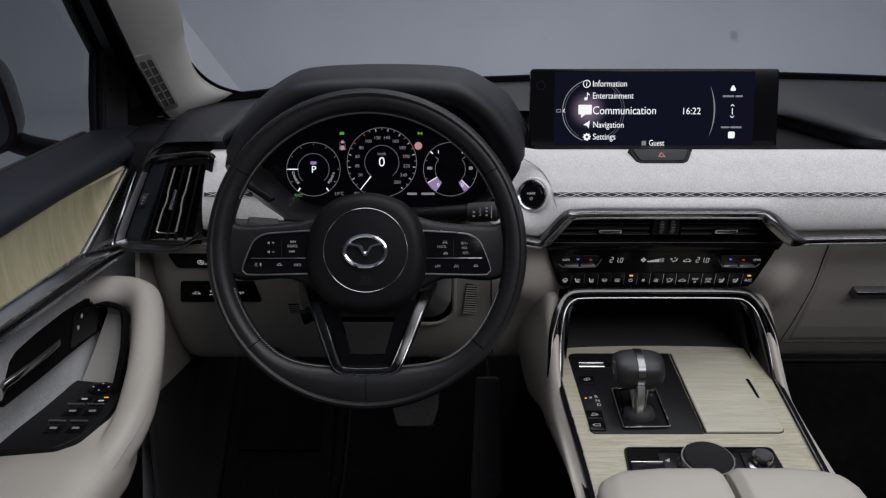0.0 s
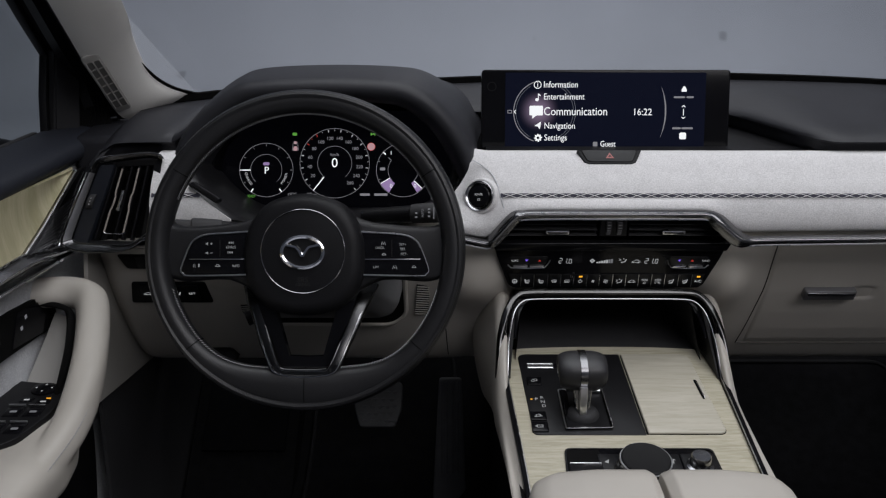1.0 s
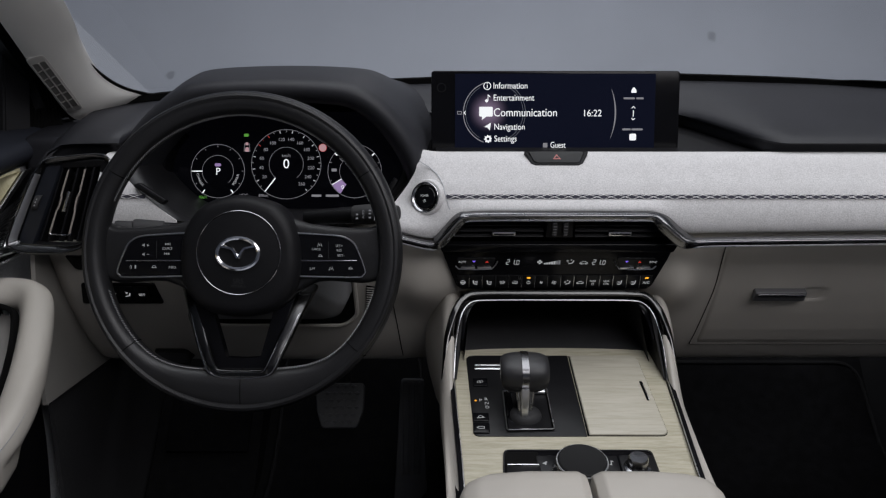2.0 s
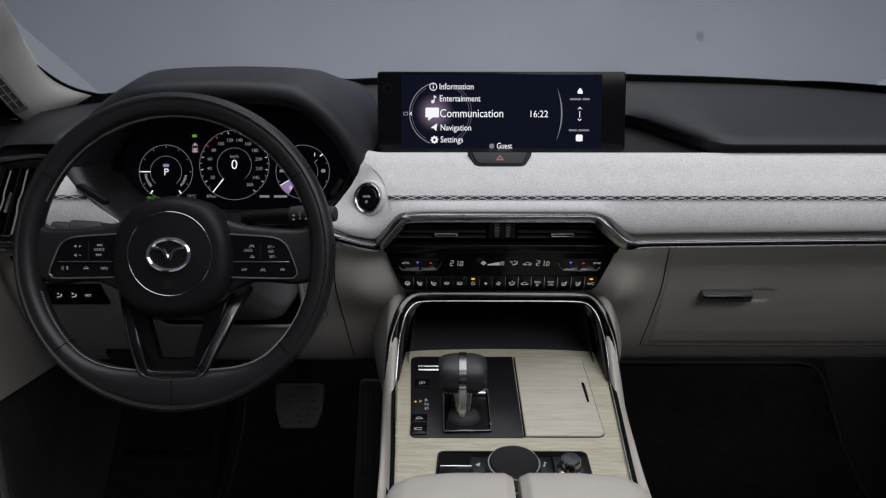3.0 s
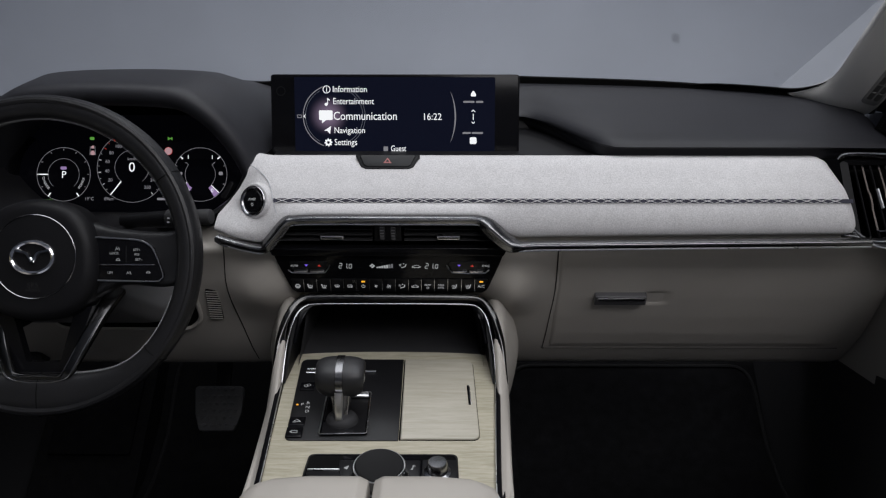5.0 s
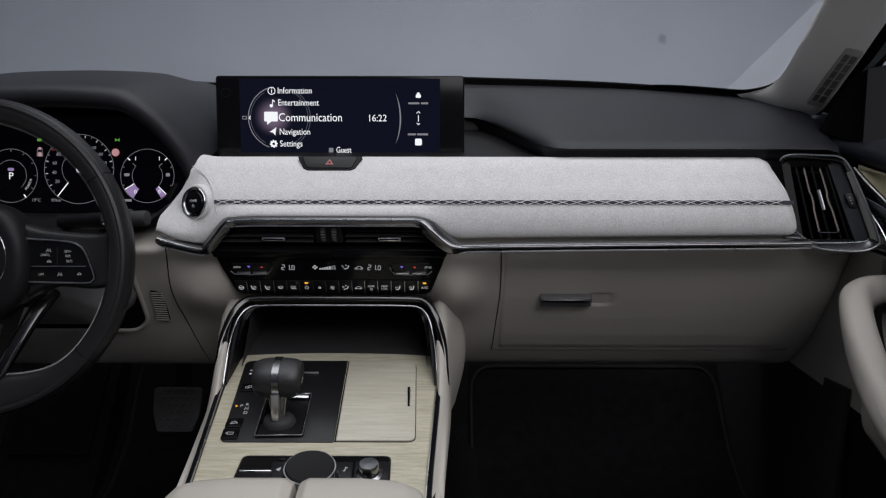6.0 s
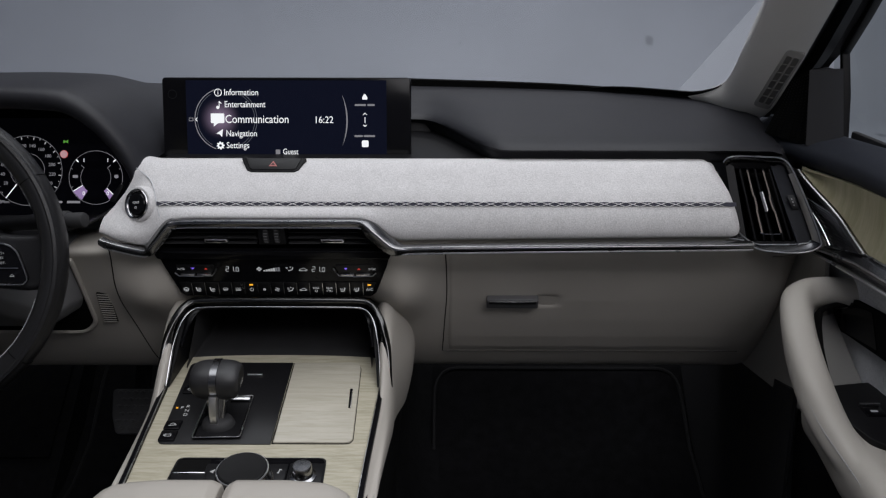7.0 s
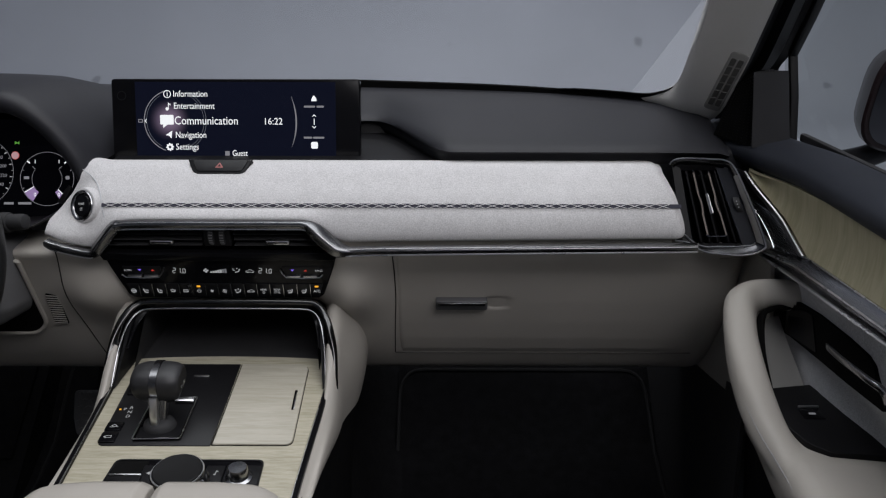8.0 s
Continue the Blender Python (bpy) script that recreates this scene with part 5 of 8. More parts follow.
def door(side, label):
    base = thing("car_door", (mirror_x(0.80, side), 0.7, 0.1), label, "car door", group="front doors")

    wide, drop = (0.010, -0.014) if side < 0 else (0.0, 0.0)

    def P(a, y, z):
        return (mirror_x(a + wide, side), y, z + drop)

    def PF(a, y, z):
        """The front of the passenger door's upper part turns inward to meet the dash."""
        lean = 0.020 * step(1.03, 1.16, y) + 0.030 * step(1.15, 1.26, y) if side > 0 else 0.0
        return P(a - lean * step(0.655, 0.72, z), y, z)

    BACK = (side, 0, -0.2)
    # door card: the pale inner skin
    bm = bmesh.new()
    rows = []
    for y in np.linspace(1.30, -0.30, 36):
        f = step(1.12, 1.30, y)
        sec = [(0.80, 0.775), (0.772, 0.760), (0.770, 0.70), (0.770, 0.62), (0.775, 0.54), (0.775, 0.50), (0.770, 0.40), (0.775, 0.20), (0.80, 0.03)]
        flare = 0.035 * step(0.96, 0.78, y)
        rows.append([P(a - 0.012 * f + flare * step(0.60, 0.52, z), y, z) for a, z in catmull(sec, 3)])
    sheet(bm, rows, thick=0.008, back=BACK)
    part("door_card", bm, SUEDE, base, "grey suede-like door card", sharp=60)
    # lower pale panel with the map pocket
    bm = bmesh.new()
    rows = []
    for y in np.linspace(1.10, -0.30, 30):
        sec = [(0.775, 0.50), (0.755, 0.485), (0.742, 0.45), (0.740, 0.36), (0.750, 0.25), (0.770, 0.10)]
        rows.append([P(a + 0.02 * step(0.95, 1.10, y), y, z) for a, z in catmull(sec, 3)])
    sheet(bm, rows, thick=0.006, back=BACK)
    part("lower_card", bm, BLACK, base, "black lower door panel with map pocket", sharp=60)
    bm = bmesh.new()
    sweep(bm, catmull([P(0.742, 0.86, 0.10), P(0.735, 0.865, 0.24), P(0.735, 0.86, 0.33), P(0.735, 0.80, 0.345), P(0.735, 0.3, 0.345)], 6), circle(0.006, 8), up=(0, 0, 1))
    part("pocket_rim", bm, DOORPAD, base, "rounded pocket rim")
    # dark padded sill under the window
    bm = bmesh.new()
    rows = []
    for y in np.linspace(1.31, -0.30, 36):
        f = step(1.10, 1.31, y)
        sec = [(0.775, 0.738), (0.760, 0.740), (0.7475, 0.750), (0.745, 0.7625), (0.752, 0.772), (0.770, 0.779), (0.800, 0.782), (0.815, 0.780), (0.825, 0.770)]
        rows.append([PF(a - 0.006 * f, y, z + 0.024 * min(max((1.2 - y) / 0.4, 0.0), 1.0)) for a, z in catmull(sec, 3)])
    sheet(bm, rows, thick=0.006, back=BACK)
    part("sill_pad", bm, DOORPAD, base, "dark padded window sill", sharp=60)

    def rail(y):
        """Height of the rail's lower edge, rising to the rear."""
        return 0.640 + 0.044 * (1.090 - y) / 0.343

    def maple_low(y):
        return 0.684 + 0.022 * (0.974 - y) / 0.202

    # maple panel between sill and rail
    edge = catmull([(1.153, 0.739), (1.109, 0.724), (1.031, 0.699), (0.974, 0.684)], 4)
    bm = bmesh.new()
    rows = []
    for k in range(30):
        t = k / 12
        if t <= 1.0:
            y, low = edge[k]
            top = 0.7395 + 0.039 * (1.153 - y) / 0.352
        else:
            y = 0.974 - 0.075 * (k - 12)
            low, top = maple_low(y), 0.7395 + 0.039 * (1.153 - y) / 0.352
        rows.append([PF(0.7500 + 0.004 * math.sin(math.pi * q), y, top + (low - top) * q) for q in np.linspace(0, 1, 8)])
    sheet(bm, rows, thick=0.004, back=BACK)
    part("maple_panel", bm, WOOD_DOOR, base, "pale maple door inlay", sharp=60)
    # dark bright-finish corner piece in front of the maple
    front = catmull([(1.222, 0.733), (1.186, 0.726), (1.124, 0.694), (1.064, 0.660)], 4)
    bm = bmesh.new()
    rows = [[PF(0.7475 - 0.003 * math.sin(math.pi * q), yf + (yb - yf) * q, zf + (zb - zf) * q) for q in np.linspace(0, 1, 6)] for (yf, zf), (yb, zb) in zip(front, edge)]
    sheet(bm, rows, thick=0.004, back=BACK)
    corner = part("corner_trim", bm, DARKCHROME, base, "ribbed black chrome corner piece", sharp=60)
    for k in range(11):
        t = 0.56 + 0.040 * k
        i = t * 12
        j, f = min(int(i), 11), i - min(int(i), 11)
        yf, zf = [front[j][c] * (1 - f) + front[j + 1][c] * f for c in (0, 1)]
        yb, zb = [edge[j][c] * (1 - f) + edge[j + 1][c] * f for c in (0, 1)]
        bm = bmesh.new()
        sweep(bm, [PF(0.7435, yf + (yb - yf) * q, zf + (zb - zf) * q + 0.007 * (0.5 - q)) for q in (0.12, 0.5, 0.92)], circle(0.0011, 4), up=(0, 0, 1))
        part("rib", bm, DARKCHROME, corner)
    for name, line, r in (("front_line", front, 0.0011), ("back_line", edge, 0.0016)):
        bm = bmesh.new()
        sweep(bm, [PF(0.7450, y, z) for y, z in line], circle(r, 6), up=(1, 0, 0))
        part(name, bm, CHROME, corner, "thin chrome edge line")
    bm = bmesh.new()
    rows = []
    for k, ((yf, zf), (yb, zb)) in enumerate(zip(front, edge)):
        wide_ = 0.34 - 0.20 * k / 12
        rows.append([PF(0.7442, yf + (yb - yf) * q, zf + (zb - zf) * q) for q in (1.0 - wide_, 1.0 - wide_ / 2, 0.985)])
    sheet(bm, rows, thick=0.002, back=BACK)
    part("corner_band", bm, BANDCHROME, corner, "pale satin chrome band beside the maple")
    # dark rail below the maple: a face with two bright lines
    bm = bmesh.new()
    rows = []
    for y in [1.085, 1.05, 1.0] + list(np.linspace(0.974, -0.30, 24)):
        low, high = rail(y), max(maple_low(y), 0.0) if y < 0.98 else rail(y) + 0.0105 + 0.0195 * step(1.085, 0.974, y)
        rows.append([P(a, y, low + (high - low) * q) for a, q in ((0.752, -0.06), (0.738, 0.0), (0.7345, 0.10), (0.7345, 0.22), (0.7405, 0.27), (0.7405, 0.50), (0.7360, 0.58), (0.7375, 0.66), (0.7455, 0.78), (0.7485, 1.0), (0.756, 1.03))])
    sheet(bm, rows, thick=0.003, back=BACK)
    part("rail", bm, DARKCHROME, base, "dark chrome rail under the maple", sharp=50)
    ys = [1.085, 1.03] + list(np.linspace(0.974, -0.30, 14))
    for q, a, r in ((0.10, 0.7340, 0.0016), (0.60, 0.7352, 0.0013), (0.98, 0.7480, 0.0012)):
        bm = bmesh.new()
        sweep(bm, [P(a, y, rail(y) + ((maple_low(y) if y < 0.98 else rail(y) + 0.0105 + 0.0195 * step(1.085, 0.974, y)) - rail(y)) * q) for y in ys], circle(r, 6), up=(0, 0, 1))
        part("rail_line", bm, CHROME, base, "thin bright line on the rail")
    # pull handle: a padded loop that runs out into the arm rest's rounded edge
    inner = [(0.800, 1.018, 0.606), (0.768, 1.036, 0.603), (0.738, 1.046, 0.599), (0.713, 1.042, 0.597), (0.696, 1.022, 0.590), (0.6850, 0.972, 0.566), (0.6840, 0.918, 0.534), (0.6910, 0.868, 0.5045), (0.7010, 0.810, 0.4880), (0.7035, 0.70, 0.4820), (0.7035, 0.3, 0.4800), (0.7035, -0.3, 0.4800)]
    if side < 0:
        inner = [(a - d, y, z) for (a, y, z), d in zip(inner, (0, 0, 0, 0, 0.001, 0.005, 0.011, 0.015, 0.014, 0.004, 0.0, 0.0))]
    bm = bmesh.new()
    pth = catmull([P(*p) for p in inner], 6)
    prof = [(0.0205 * math.copysign(abs(math.cos(b)) ** 0.8, math.cos(b)), 0.0215 * math.copysign(abs(math.sin(b)) ** 0.8, math.sin(b))) for b in [2 * math.pi * k / 20 for k in range(20)]]
    sweep(bm, pth, prof, up=(0.0, 0.62, 0.78), scale=[1.0 - 0.12 * step(12, 0, k) + 0.05 * step(24, 34, k) - 0.15 * step(34, 56, k) for k in range(len(pth))])
    arm_bm = bm
    # dark lining round the grip opening and its textured liner
    bm = bmesh.new()
    sweep(bm, catmull([P(0.768, 1.024, 0.593), P(0.738, 1.022, 0.590), P(0.7215, 1.012, 0.582), P(0.7125, 0.975, 0.556), P(0.7120, 0.945, 0.530), P(0.715, 0.925, 0.512)], 6), rounded(rect(0.010, 0.007), 0.002, 2), up=(0, 0.62, 0.78))
    part("grip_edge", bm, VOID, base, "dark edge inside the grip")
    # The liner's darker grey carries the shade inside the grip.
    bm = bmesh.new()
    sheet(bm, [[P(a, y, z) for a, y, z in catmull(line, 4)] for line in (((0.7125, 1.006, 0.572), (0.7135, 0.972, 0.546), (0.7135, 0.938, 0.512)), ((0.738, 1.030, 0.572), (0.740, 0.994, 0.544), (0.742, 0.956, 0.509)), ((0.757, 1.044, 0.570), (0.762, 1.006, 0.542), (0.770, 0.960, 0.508)))], thick=0.004)
    part("grip_liner", bm, GRILLE, base, "textured liner inside the grip, greyed for shade")
    # arm rest body: flat top, rounded inboard edge, in one skin with the handle
    rows = []
    for y in np.linspace(0.955, -0.30, 30):
        f = step(0.80, 0.93, y)
        e = 0.017 * step(0.95, 0.86, y) * (1 - 0.85 * step(0.82, 0.66, y)) if side < 0 else 0.0
        sec = [(0.830, 0.508), (0.760, 0.511), (0.715, 0.5125), (0.704 - 0.4 * e, 0.5125), (0.690 - 0.8 * e, 0.506), (0.683 - e, 0.492), (0.684 - e, 0.470), (0.692 - e, 0.448), (0.715, 0.425), (0.76, 0.405)]
        rows.append([P(a + 0.010 * f * step(0.73, 0.70, a), y, z - 0.006 * step(0.795, 0.83, y)) for a, z in catmull(sec, 3)])
    sheet(arm_bm, rows, thick=0.008, back=BACK)
    pull = part("arm_rest", arm_bm, LEATHER, base, "cream leather arm rest running up into a pull handle")
    skin = pull.modifiers.new("skin", "REMESH")
    skin.mode, skin.voxel_size, skin.use_smooth_shade = "VOXEL", 0.0026, True
    ease = pull.modifiers.new("ease", "SMOOTH")
    ease.factor, ease.iterations = 0.5, 14
    seam_path = [Vector(p) for p in catmull([P(a - 0.0180, y - 0.004, z + 0.0100) for a, y, z in inner[4:10]], 14)]
    bm = bmesh.new()
    for p, q in zip(seam_path, seam_path[1:]):
        sweep(bm, [p, p.lerp(q, 0.7)], circle(0.0007, 5), up=(0, 0, 1))
    part("handle_seam", bm, THREAD, pull, "stitched seam along the handle")
    # black switch plate let into the arm rest
    S = Matrix.Translation(P(0.745, 0.880, 0.5125)) @ pose(0, 0, 0, 0.4, 0, 0)
    shape = [(-0.042, 0.064), (0.028, 0.076), (0.070, -0.060), (0.070, -0.078), (-0.004, -0.070), (-0.024, -0.052), (-0.041, 0.000)]
    bm = bmesh.new()
    plate(bm, rounded([(side * x, y) for x, y in shape], [0.006, 0.002, 0.002, 0.002, 0.012, 0.03, 0.04]), S @ Matrix.Translation((0, 0, 0.0022)), 0.008, 0.0012)
    part("switch_plate", bm, BLACK, base, "black window switch plate")
    # recess for the inner handle
    bm = bmesh.new()
    rec = [(1.060, 0.594), (1.000, 0.607), (0.949, 0.617), (0.873, 0.626), (0.825, 0.629), (0.808, 0.625), (0.790, 0.606), (0.769, 0.595), (0.772, 0.591), (0.853, 0.577), (0.928, 0.566), (1.015, 0.552), (1.066, 0.541)]
    rec = rounded(rec, 0.006, 3)
    loft(bm, [[P(a, y, z) for y, z in rec] for a in (0.7725, 0.7655)])
    recess = part("handle_recess", bm, VOID, base, "black recess behind the inner handle")
    bm = bmesh.new()
    loft(bm, [[P(0.765 - d, y, z) for y, z in ((1.040, 0.594), (0.962, 0.610), (0.935, 0.572), (1.030, 0.552))] for d in (0.0, 0.0018)])
    lock = part("lock_panel", bm, GLOSS, base, "black lacquer lock panel")
    bm = bmesh.new()
    sweep(bm, catmull([P(0.760, 0.902, 0.602), P(0.752, 0.880, 0.608), P(0.749, 0.837, 0.615), P(0.750, 0.785, 0.622), P(0.757, 0.768, 0.620), P(0.764, 0.766, 0.606)], 5), rounded(rect(0.0060, 0.0075), 0.0022, 3), up=(0, 0, 1))
    part("inner_handle", bm, DARKCHROME, base, "slim satin chrome inner door handle")
    if side < 0:
        for y, z in ((0.979, 0.596), (0.964, 0.587)):
            flat("lock_mark", rounded(rect(0.0060, 0.0050), 0.001), Matrix.Translation(P(0.7630, y, z)) @ pose(0, 0, 0, 90, 0, -side * 90), FAINT, lock)
    # window glass, sail panel and frame
    bm = bmesh.new()
    sheet(bm, [[P(0.828 - 0.13 * (z - 0.77) * 1.0, y, z) for z in (0.765, 1.0, 1.25)] for y in (1.30, 0.7, -0.3)])
    glass = part("window", bm, SIDEGLASS if side < 0 else PALEGLASS, base, "tinted side window", faces=(-side, 0, 0))
    glass.visible_shadow = False
    bm = bmesh.new()
    quad = ((0.772, 1.290, 0.905), (0.788, 1.236, 0.895), (0.800, 1.213, 0.768), (0.772, 1.238, 0.766))
    if side > 0:
        quad = ((0.722, 1.156, 0.880), (0.756, 1.166, 0.878), (0.765, 1.146, 0.776), (0.730, 1.148, 0.772))
    loft(bm, [[P(a - d, y - d * 0.5, z) for a, y, z in quad] for d in (-0.02, 0.006)])
    bmesh.ops.bevel(bm, geom=bm.edges[:], offset=0.003, segments=2, affect="EDGES")
    sail = part("sail_panel", bm, SAIL, base, "dark grey satin sail panel")
    tri_a = ((0.774, 1.282, 0.850), (0.772, 1.240, 0.768), (0.728, 1.262, 0.775), (0.745, 1.285, 0.838))
    if side > 0:
        tri_a = ((0.728, 1.160, 0.878), (0.735, 1.150, 0.772), (0.694, 1.215, 0.776), (0.712, 1.190, 0.856))
    bm = bmesh.new()
    loft(bm, [[P(a + d, y + d * 0.6, z) for a, y, z in tri_a] for d in (0.010, 0.0)])
    tweeter = part("tweeter", bm, VOID, sail, "black tweeter grille")
    bm = bmesh.new()
    A_, B_, C_, D_ = [Vector(p) for p in tri_a]
    for r in range(1, 22):
        for c in range(1, 9):
            u, v = c / 9, r / 22
            p = (A_ * (1 - v) + B_ * v) * (1 - u) + (D_ * (1 - v) + C_ * v) * u
            block(bm, 0.0012, 0.0030, 0.0016, Matrix.Translation(P(p.x - 0.0006, p.y, p.z)), 0)
    part("grille_mesh", bm, BLACK, tweeter, "fine grille mesh", smooth=False)
    bm = bmesh.new()
    sweep(bm, [P(0.806, 1.206, 0.764), P(0.804, 1.220, 0.830), P(0.801, 1.238, 0.888), P(0.790, 1.168, 0.947), P(0.767, 1.048, 1.047), P(0.700, 0.698, 1.332)], rounded(rect(0.012, 0.012), 0.003, 2), up=(1, 0, 0))
    part("window_frame", bm, BLACK, base, "black window frame")
    bm = bmesh.new()
    sweep(bm, [P(0.823, y, 0.774 + (0.024 * (1.2 - y) / 0.4 if y > 0.8 else 0.024)) for y in (1.21, 1.0, 0.8, 0.4, -0.3)], rounded(rect(0.010, 0.012), 0.003, 2), up=(0, 0, 1))
    part("window_seal", bm, RUBBER, base, "black rubber window seal")
    return base, S, recess


DOOR_L, SWITCH_L, _r1 = door(-1, "open-pore maple and cream leather driver door with window switches")
DOOR_R, SWITCH_R, _r2 = door(1, "maple and cream leather passenger door with one window switch")


# cream kick panels between dash end and door
FOOTSIDE = material("dark_footwell_plastic", (0.042, 0.042, 0.044), rough=0.45, grain=0.25, scale=700, vary=0.12, vary_scale=12, spec=0.35)


def kick(side):
    base = thing("kick_panel", (mirror_x(0.74, side), 1.2, 0.3), "cream side kick panel beside the footwell", "side panel", group="kick panels", kind="structure")
    bm = bmesh.new()
    lines = (((0.735, 1.10, 0.66), (0.742, 1.08, 0.55), (0.745, 1.06, 0.400)), ((0.735, 1.20, 0.66), (0.742, 1.20, 0.53), (0.745, 1.20, 0.368)), ((0.735, 1.34, 0.66), (0.742, 1.36, 0.50), (0.745, 1.345, 0.335)))
    if side > 0:
        # the passenger's panel leans inward towards the glove box
        lines = (((0.747, 1.08, 0.66), (0.753, 1.06, 0.55), (0.756, 1.05, 0.398)), ((0.736, 1.17, 0.66), (0.742, 1.16, 0.53), (0.745, 1.16, 0.383)), ((0.716, 1.25, 0.66), (0.719, 1.25, 0.52), (0.721, 1.25, 0.380)), ((0.716, 1.34, 0.66), (0.719, 1.35, 0.50), (0.721, 1.345, 0.350)))
    sheet(bm, [[(mirror_x(a, side), y, z) for a, y, z in line] for line in lines], thick=0.006)
    part("skin", bm, TRIM, base)
    bm = bmesh.new()
    sheet(bm, [[(mirror_x(a, side), y, z) for a, y, z in ((0.750, 1.09, 0.42), (0.755, 1.05, 0.0))], [(mirror_x(a, side), y, z) for a, y, z in ((0.750, 1.40, 0.33), (0.755, 1.75, 0.0))], [(mirror_x(a, side), y, z) for a, y, z in ((0.750, 1.75, 0.40), (0.755, 1.85, 0.2))]], thick=0.006)
    part("lower_skin", bm, FOOTSIDE, base, "dark plastic footwell side")


kick(-1)
kick(1)


# ---- outside mirrors ----
def side_mirror(side):
    base = thing("door_mirror", (mirror_x(1.02, side), 1.35, 0.74), "dark car door mirror outside the side window", "door mirror", group="door mirrors")
    M = pose(mirror_x(1.078 if side > 0 else 1.106, side), 1.345, 0.797 if side > 0 else 0.772, 90, 0, -side * 10)
    bm = bmesh.new()
    shape = rounded([(-0.105, -0.075), (0.10, -0.075), (0.11, 0.06), (-0.085, 0.078)], [0.05, 0.04, 0.05, 0.06], 6)
    shape = [(side * x * 1.04, y * 1.12) for x, y in shape]
    loft(bm, [[M @ Vector((x * s, y * s, z)) for x, y in shape] for s, z in ((0.96, 0.004), (1.0, 0.0), (1.0, -0.03), (0.93, -0.075), (0.72, -0.115), (0.3, -0.135))])
    part("shell", bm, PAINT, base, "dark lacquered mirror shell")
    bm = bmesh.new()
    plate(bm, [(x * 0.9, y * 0.88) for x, y in shape], M @ Matrix.Translation((0, 0, 0.006)), 0.003)
    part("mirror_pane", bm, DARKMIRROR, base, "mirror glass")
    bm = bmesh.new()
    sweep(bm, catmull([(mirror_x(0.84, side), 1.34, 0.690), (mirror_x(0.93, side), 1.37, 0.688), (mirror_x(1.02, side), 1.40, 0.695), (mirror_x(1.08, side), 1.41, 0.72)], 5), rounded(rect(0.035, 0.035), 0.015, 3), up=(0, 0, 1))
    part("arm", bm, BLACK, base, "black mirror arm")


side_mirror(-1)
side_mirror(1)

# ---- infotainment screen ----
SC = pose(0.310, 1.2350, 0.7925, 75)
screen = thing("infotainment_screen", (0.31, 1.24, 0.738), "wide black touch screen showing a menu", "screen")
bm = bmesh.new()
plate(bm, rounded(rect(0.3635, 0.1165), 0.0055), SC, 0.016, 0.0015)
part("housing", bm, GLOSS, screen, "black lacquer housing")
bm = bmesh.new()
plate(bm, rect(0.2930, 0.1080, -0.0005, 0), SC @ Matrix.Translation((0, 0, 0.0008)), 0.001)
display = part("display", bm, DISPLAY, screen, "dark blue lit display", smooth=False)
U = 0.000826


def sp(x, y, turn=0.0):
    """A place on the display, in its own small units from its middle."""
    return SC @ Matrix.Translation((x * U, y * U, 0.0009)) @ pose(0, 0, 0, 0, 0, turn)


for text, x0, x1, y, size, mt in (("Information", -110, -50, 44, 0.0128, WHITE), ("Entertainment", -110, -38, 23, 0.0128, WHITE), ("Communication", -109, 3, -3, 0.0170, WHITE),
                                  ("Navigation", -108, -54, -28, 0.0128, WHITE), ("Settings", -108, -68, -49, 0.0128, WHITE), ("16:22", 50, 81, -4, 0.0140, WHITE), ("Guest", -8, 19, -60, 0.0122, WHITE)):
    letters("menu_text", text, sp((x0 + x1) / 2, y), size, mt, display, width=(x1 - x0) * U)


def dot(name, x, y, r, mt, parent=None, m=None, lift=0.0003, n=24):
    return flat(name, circle(r, n), m if m is not None else sp(x, y), mt, parent if parent is not None else display, lift)


def hoop(name, r, w, m, mt, parent, a0=0, a1=360, lift=0.0003):
    return arc(name, 0, 0, r, w, a0, a1, m, mt, parent, lift)


hoop("info_icon", 6.2 * U, 1.3 * U, sp(-121, 44), WHITE, display)
letters("info_icon_mark", "i", sp(-121, 44), 0.011, WHITE, display)
dot("note_icon", -122, 18, 2.8 * U, WHITE)
flat("note_stem", rect(1.2 * U, 11 * U), sp(-119.5, 23.5), WHITE, display)
flat("note_flag", [(0, 0), (4 * U, -3 * U), (4 * U, -5 * U), (0, -2.5 * U)], sp(-119.5, 29), WHITE, display)
flat("bubble_icon", rounded(rect(24 * U, 17 * U), 2 * U), sp(-123, -1), WHITE, display)
flat("bubble_tail", [(-7 * U, 0), (1 * U, 0), (-7 * U, -6 * U)], sp(-123, -9.4), WHITE, display)
flat("arrow_icon", [(-6 * U, -1 * U), (6 * U, 7 * U), (4 * U, -7 * U), (0, -2 * U)], sp(-120, -27), WHITE, display)
gear_icon = []
for k in range(32):
    r = (7.2 if k % 4 < 2 else 5.4) * U
    gear_icon.append((r * math.cos(2 * math.pi * k / 32), r * math.sin(2 * math.pi * k / 32)))
flat("gear_icon", gear_icon, sp(-119, -49), WHITE, display)
dot("gear_icon_hole", -119, -49, 2.4 * U, DISPLAY, lift=0.0007)
flat("guest_icon", rounded(rect(8 * U, 8 * U), 1 * U), sp(-17, -60), GREYLIGHT, display)
flat("back_icon", rect(8 * U, 6 * U), sp(-170, -3), GREYLIGHT, display)
flat("back_icon_hole", rect(5.5 * U, 3.5 * U), sp(-170, -3), DISPLAY, display, 0.0007)
flat("back_arrow", [(-2 * U, 0), (2 * U, 4 * U), (2 * U, 2.4 * U), (0.2 * U, 0), (2 * U, -2.4 * U), (2 * U, -4 * U)], sp(-161, -3), WHITE, display)
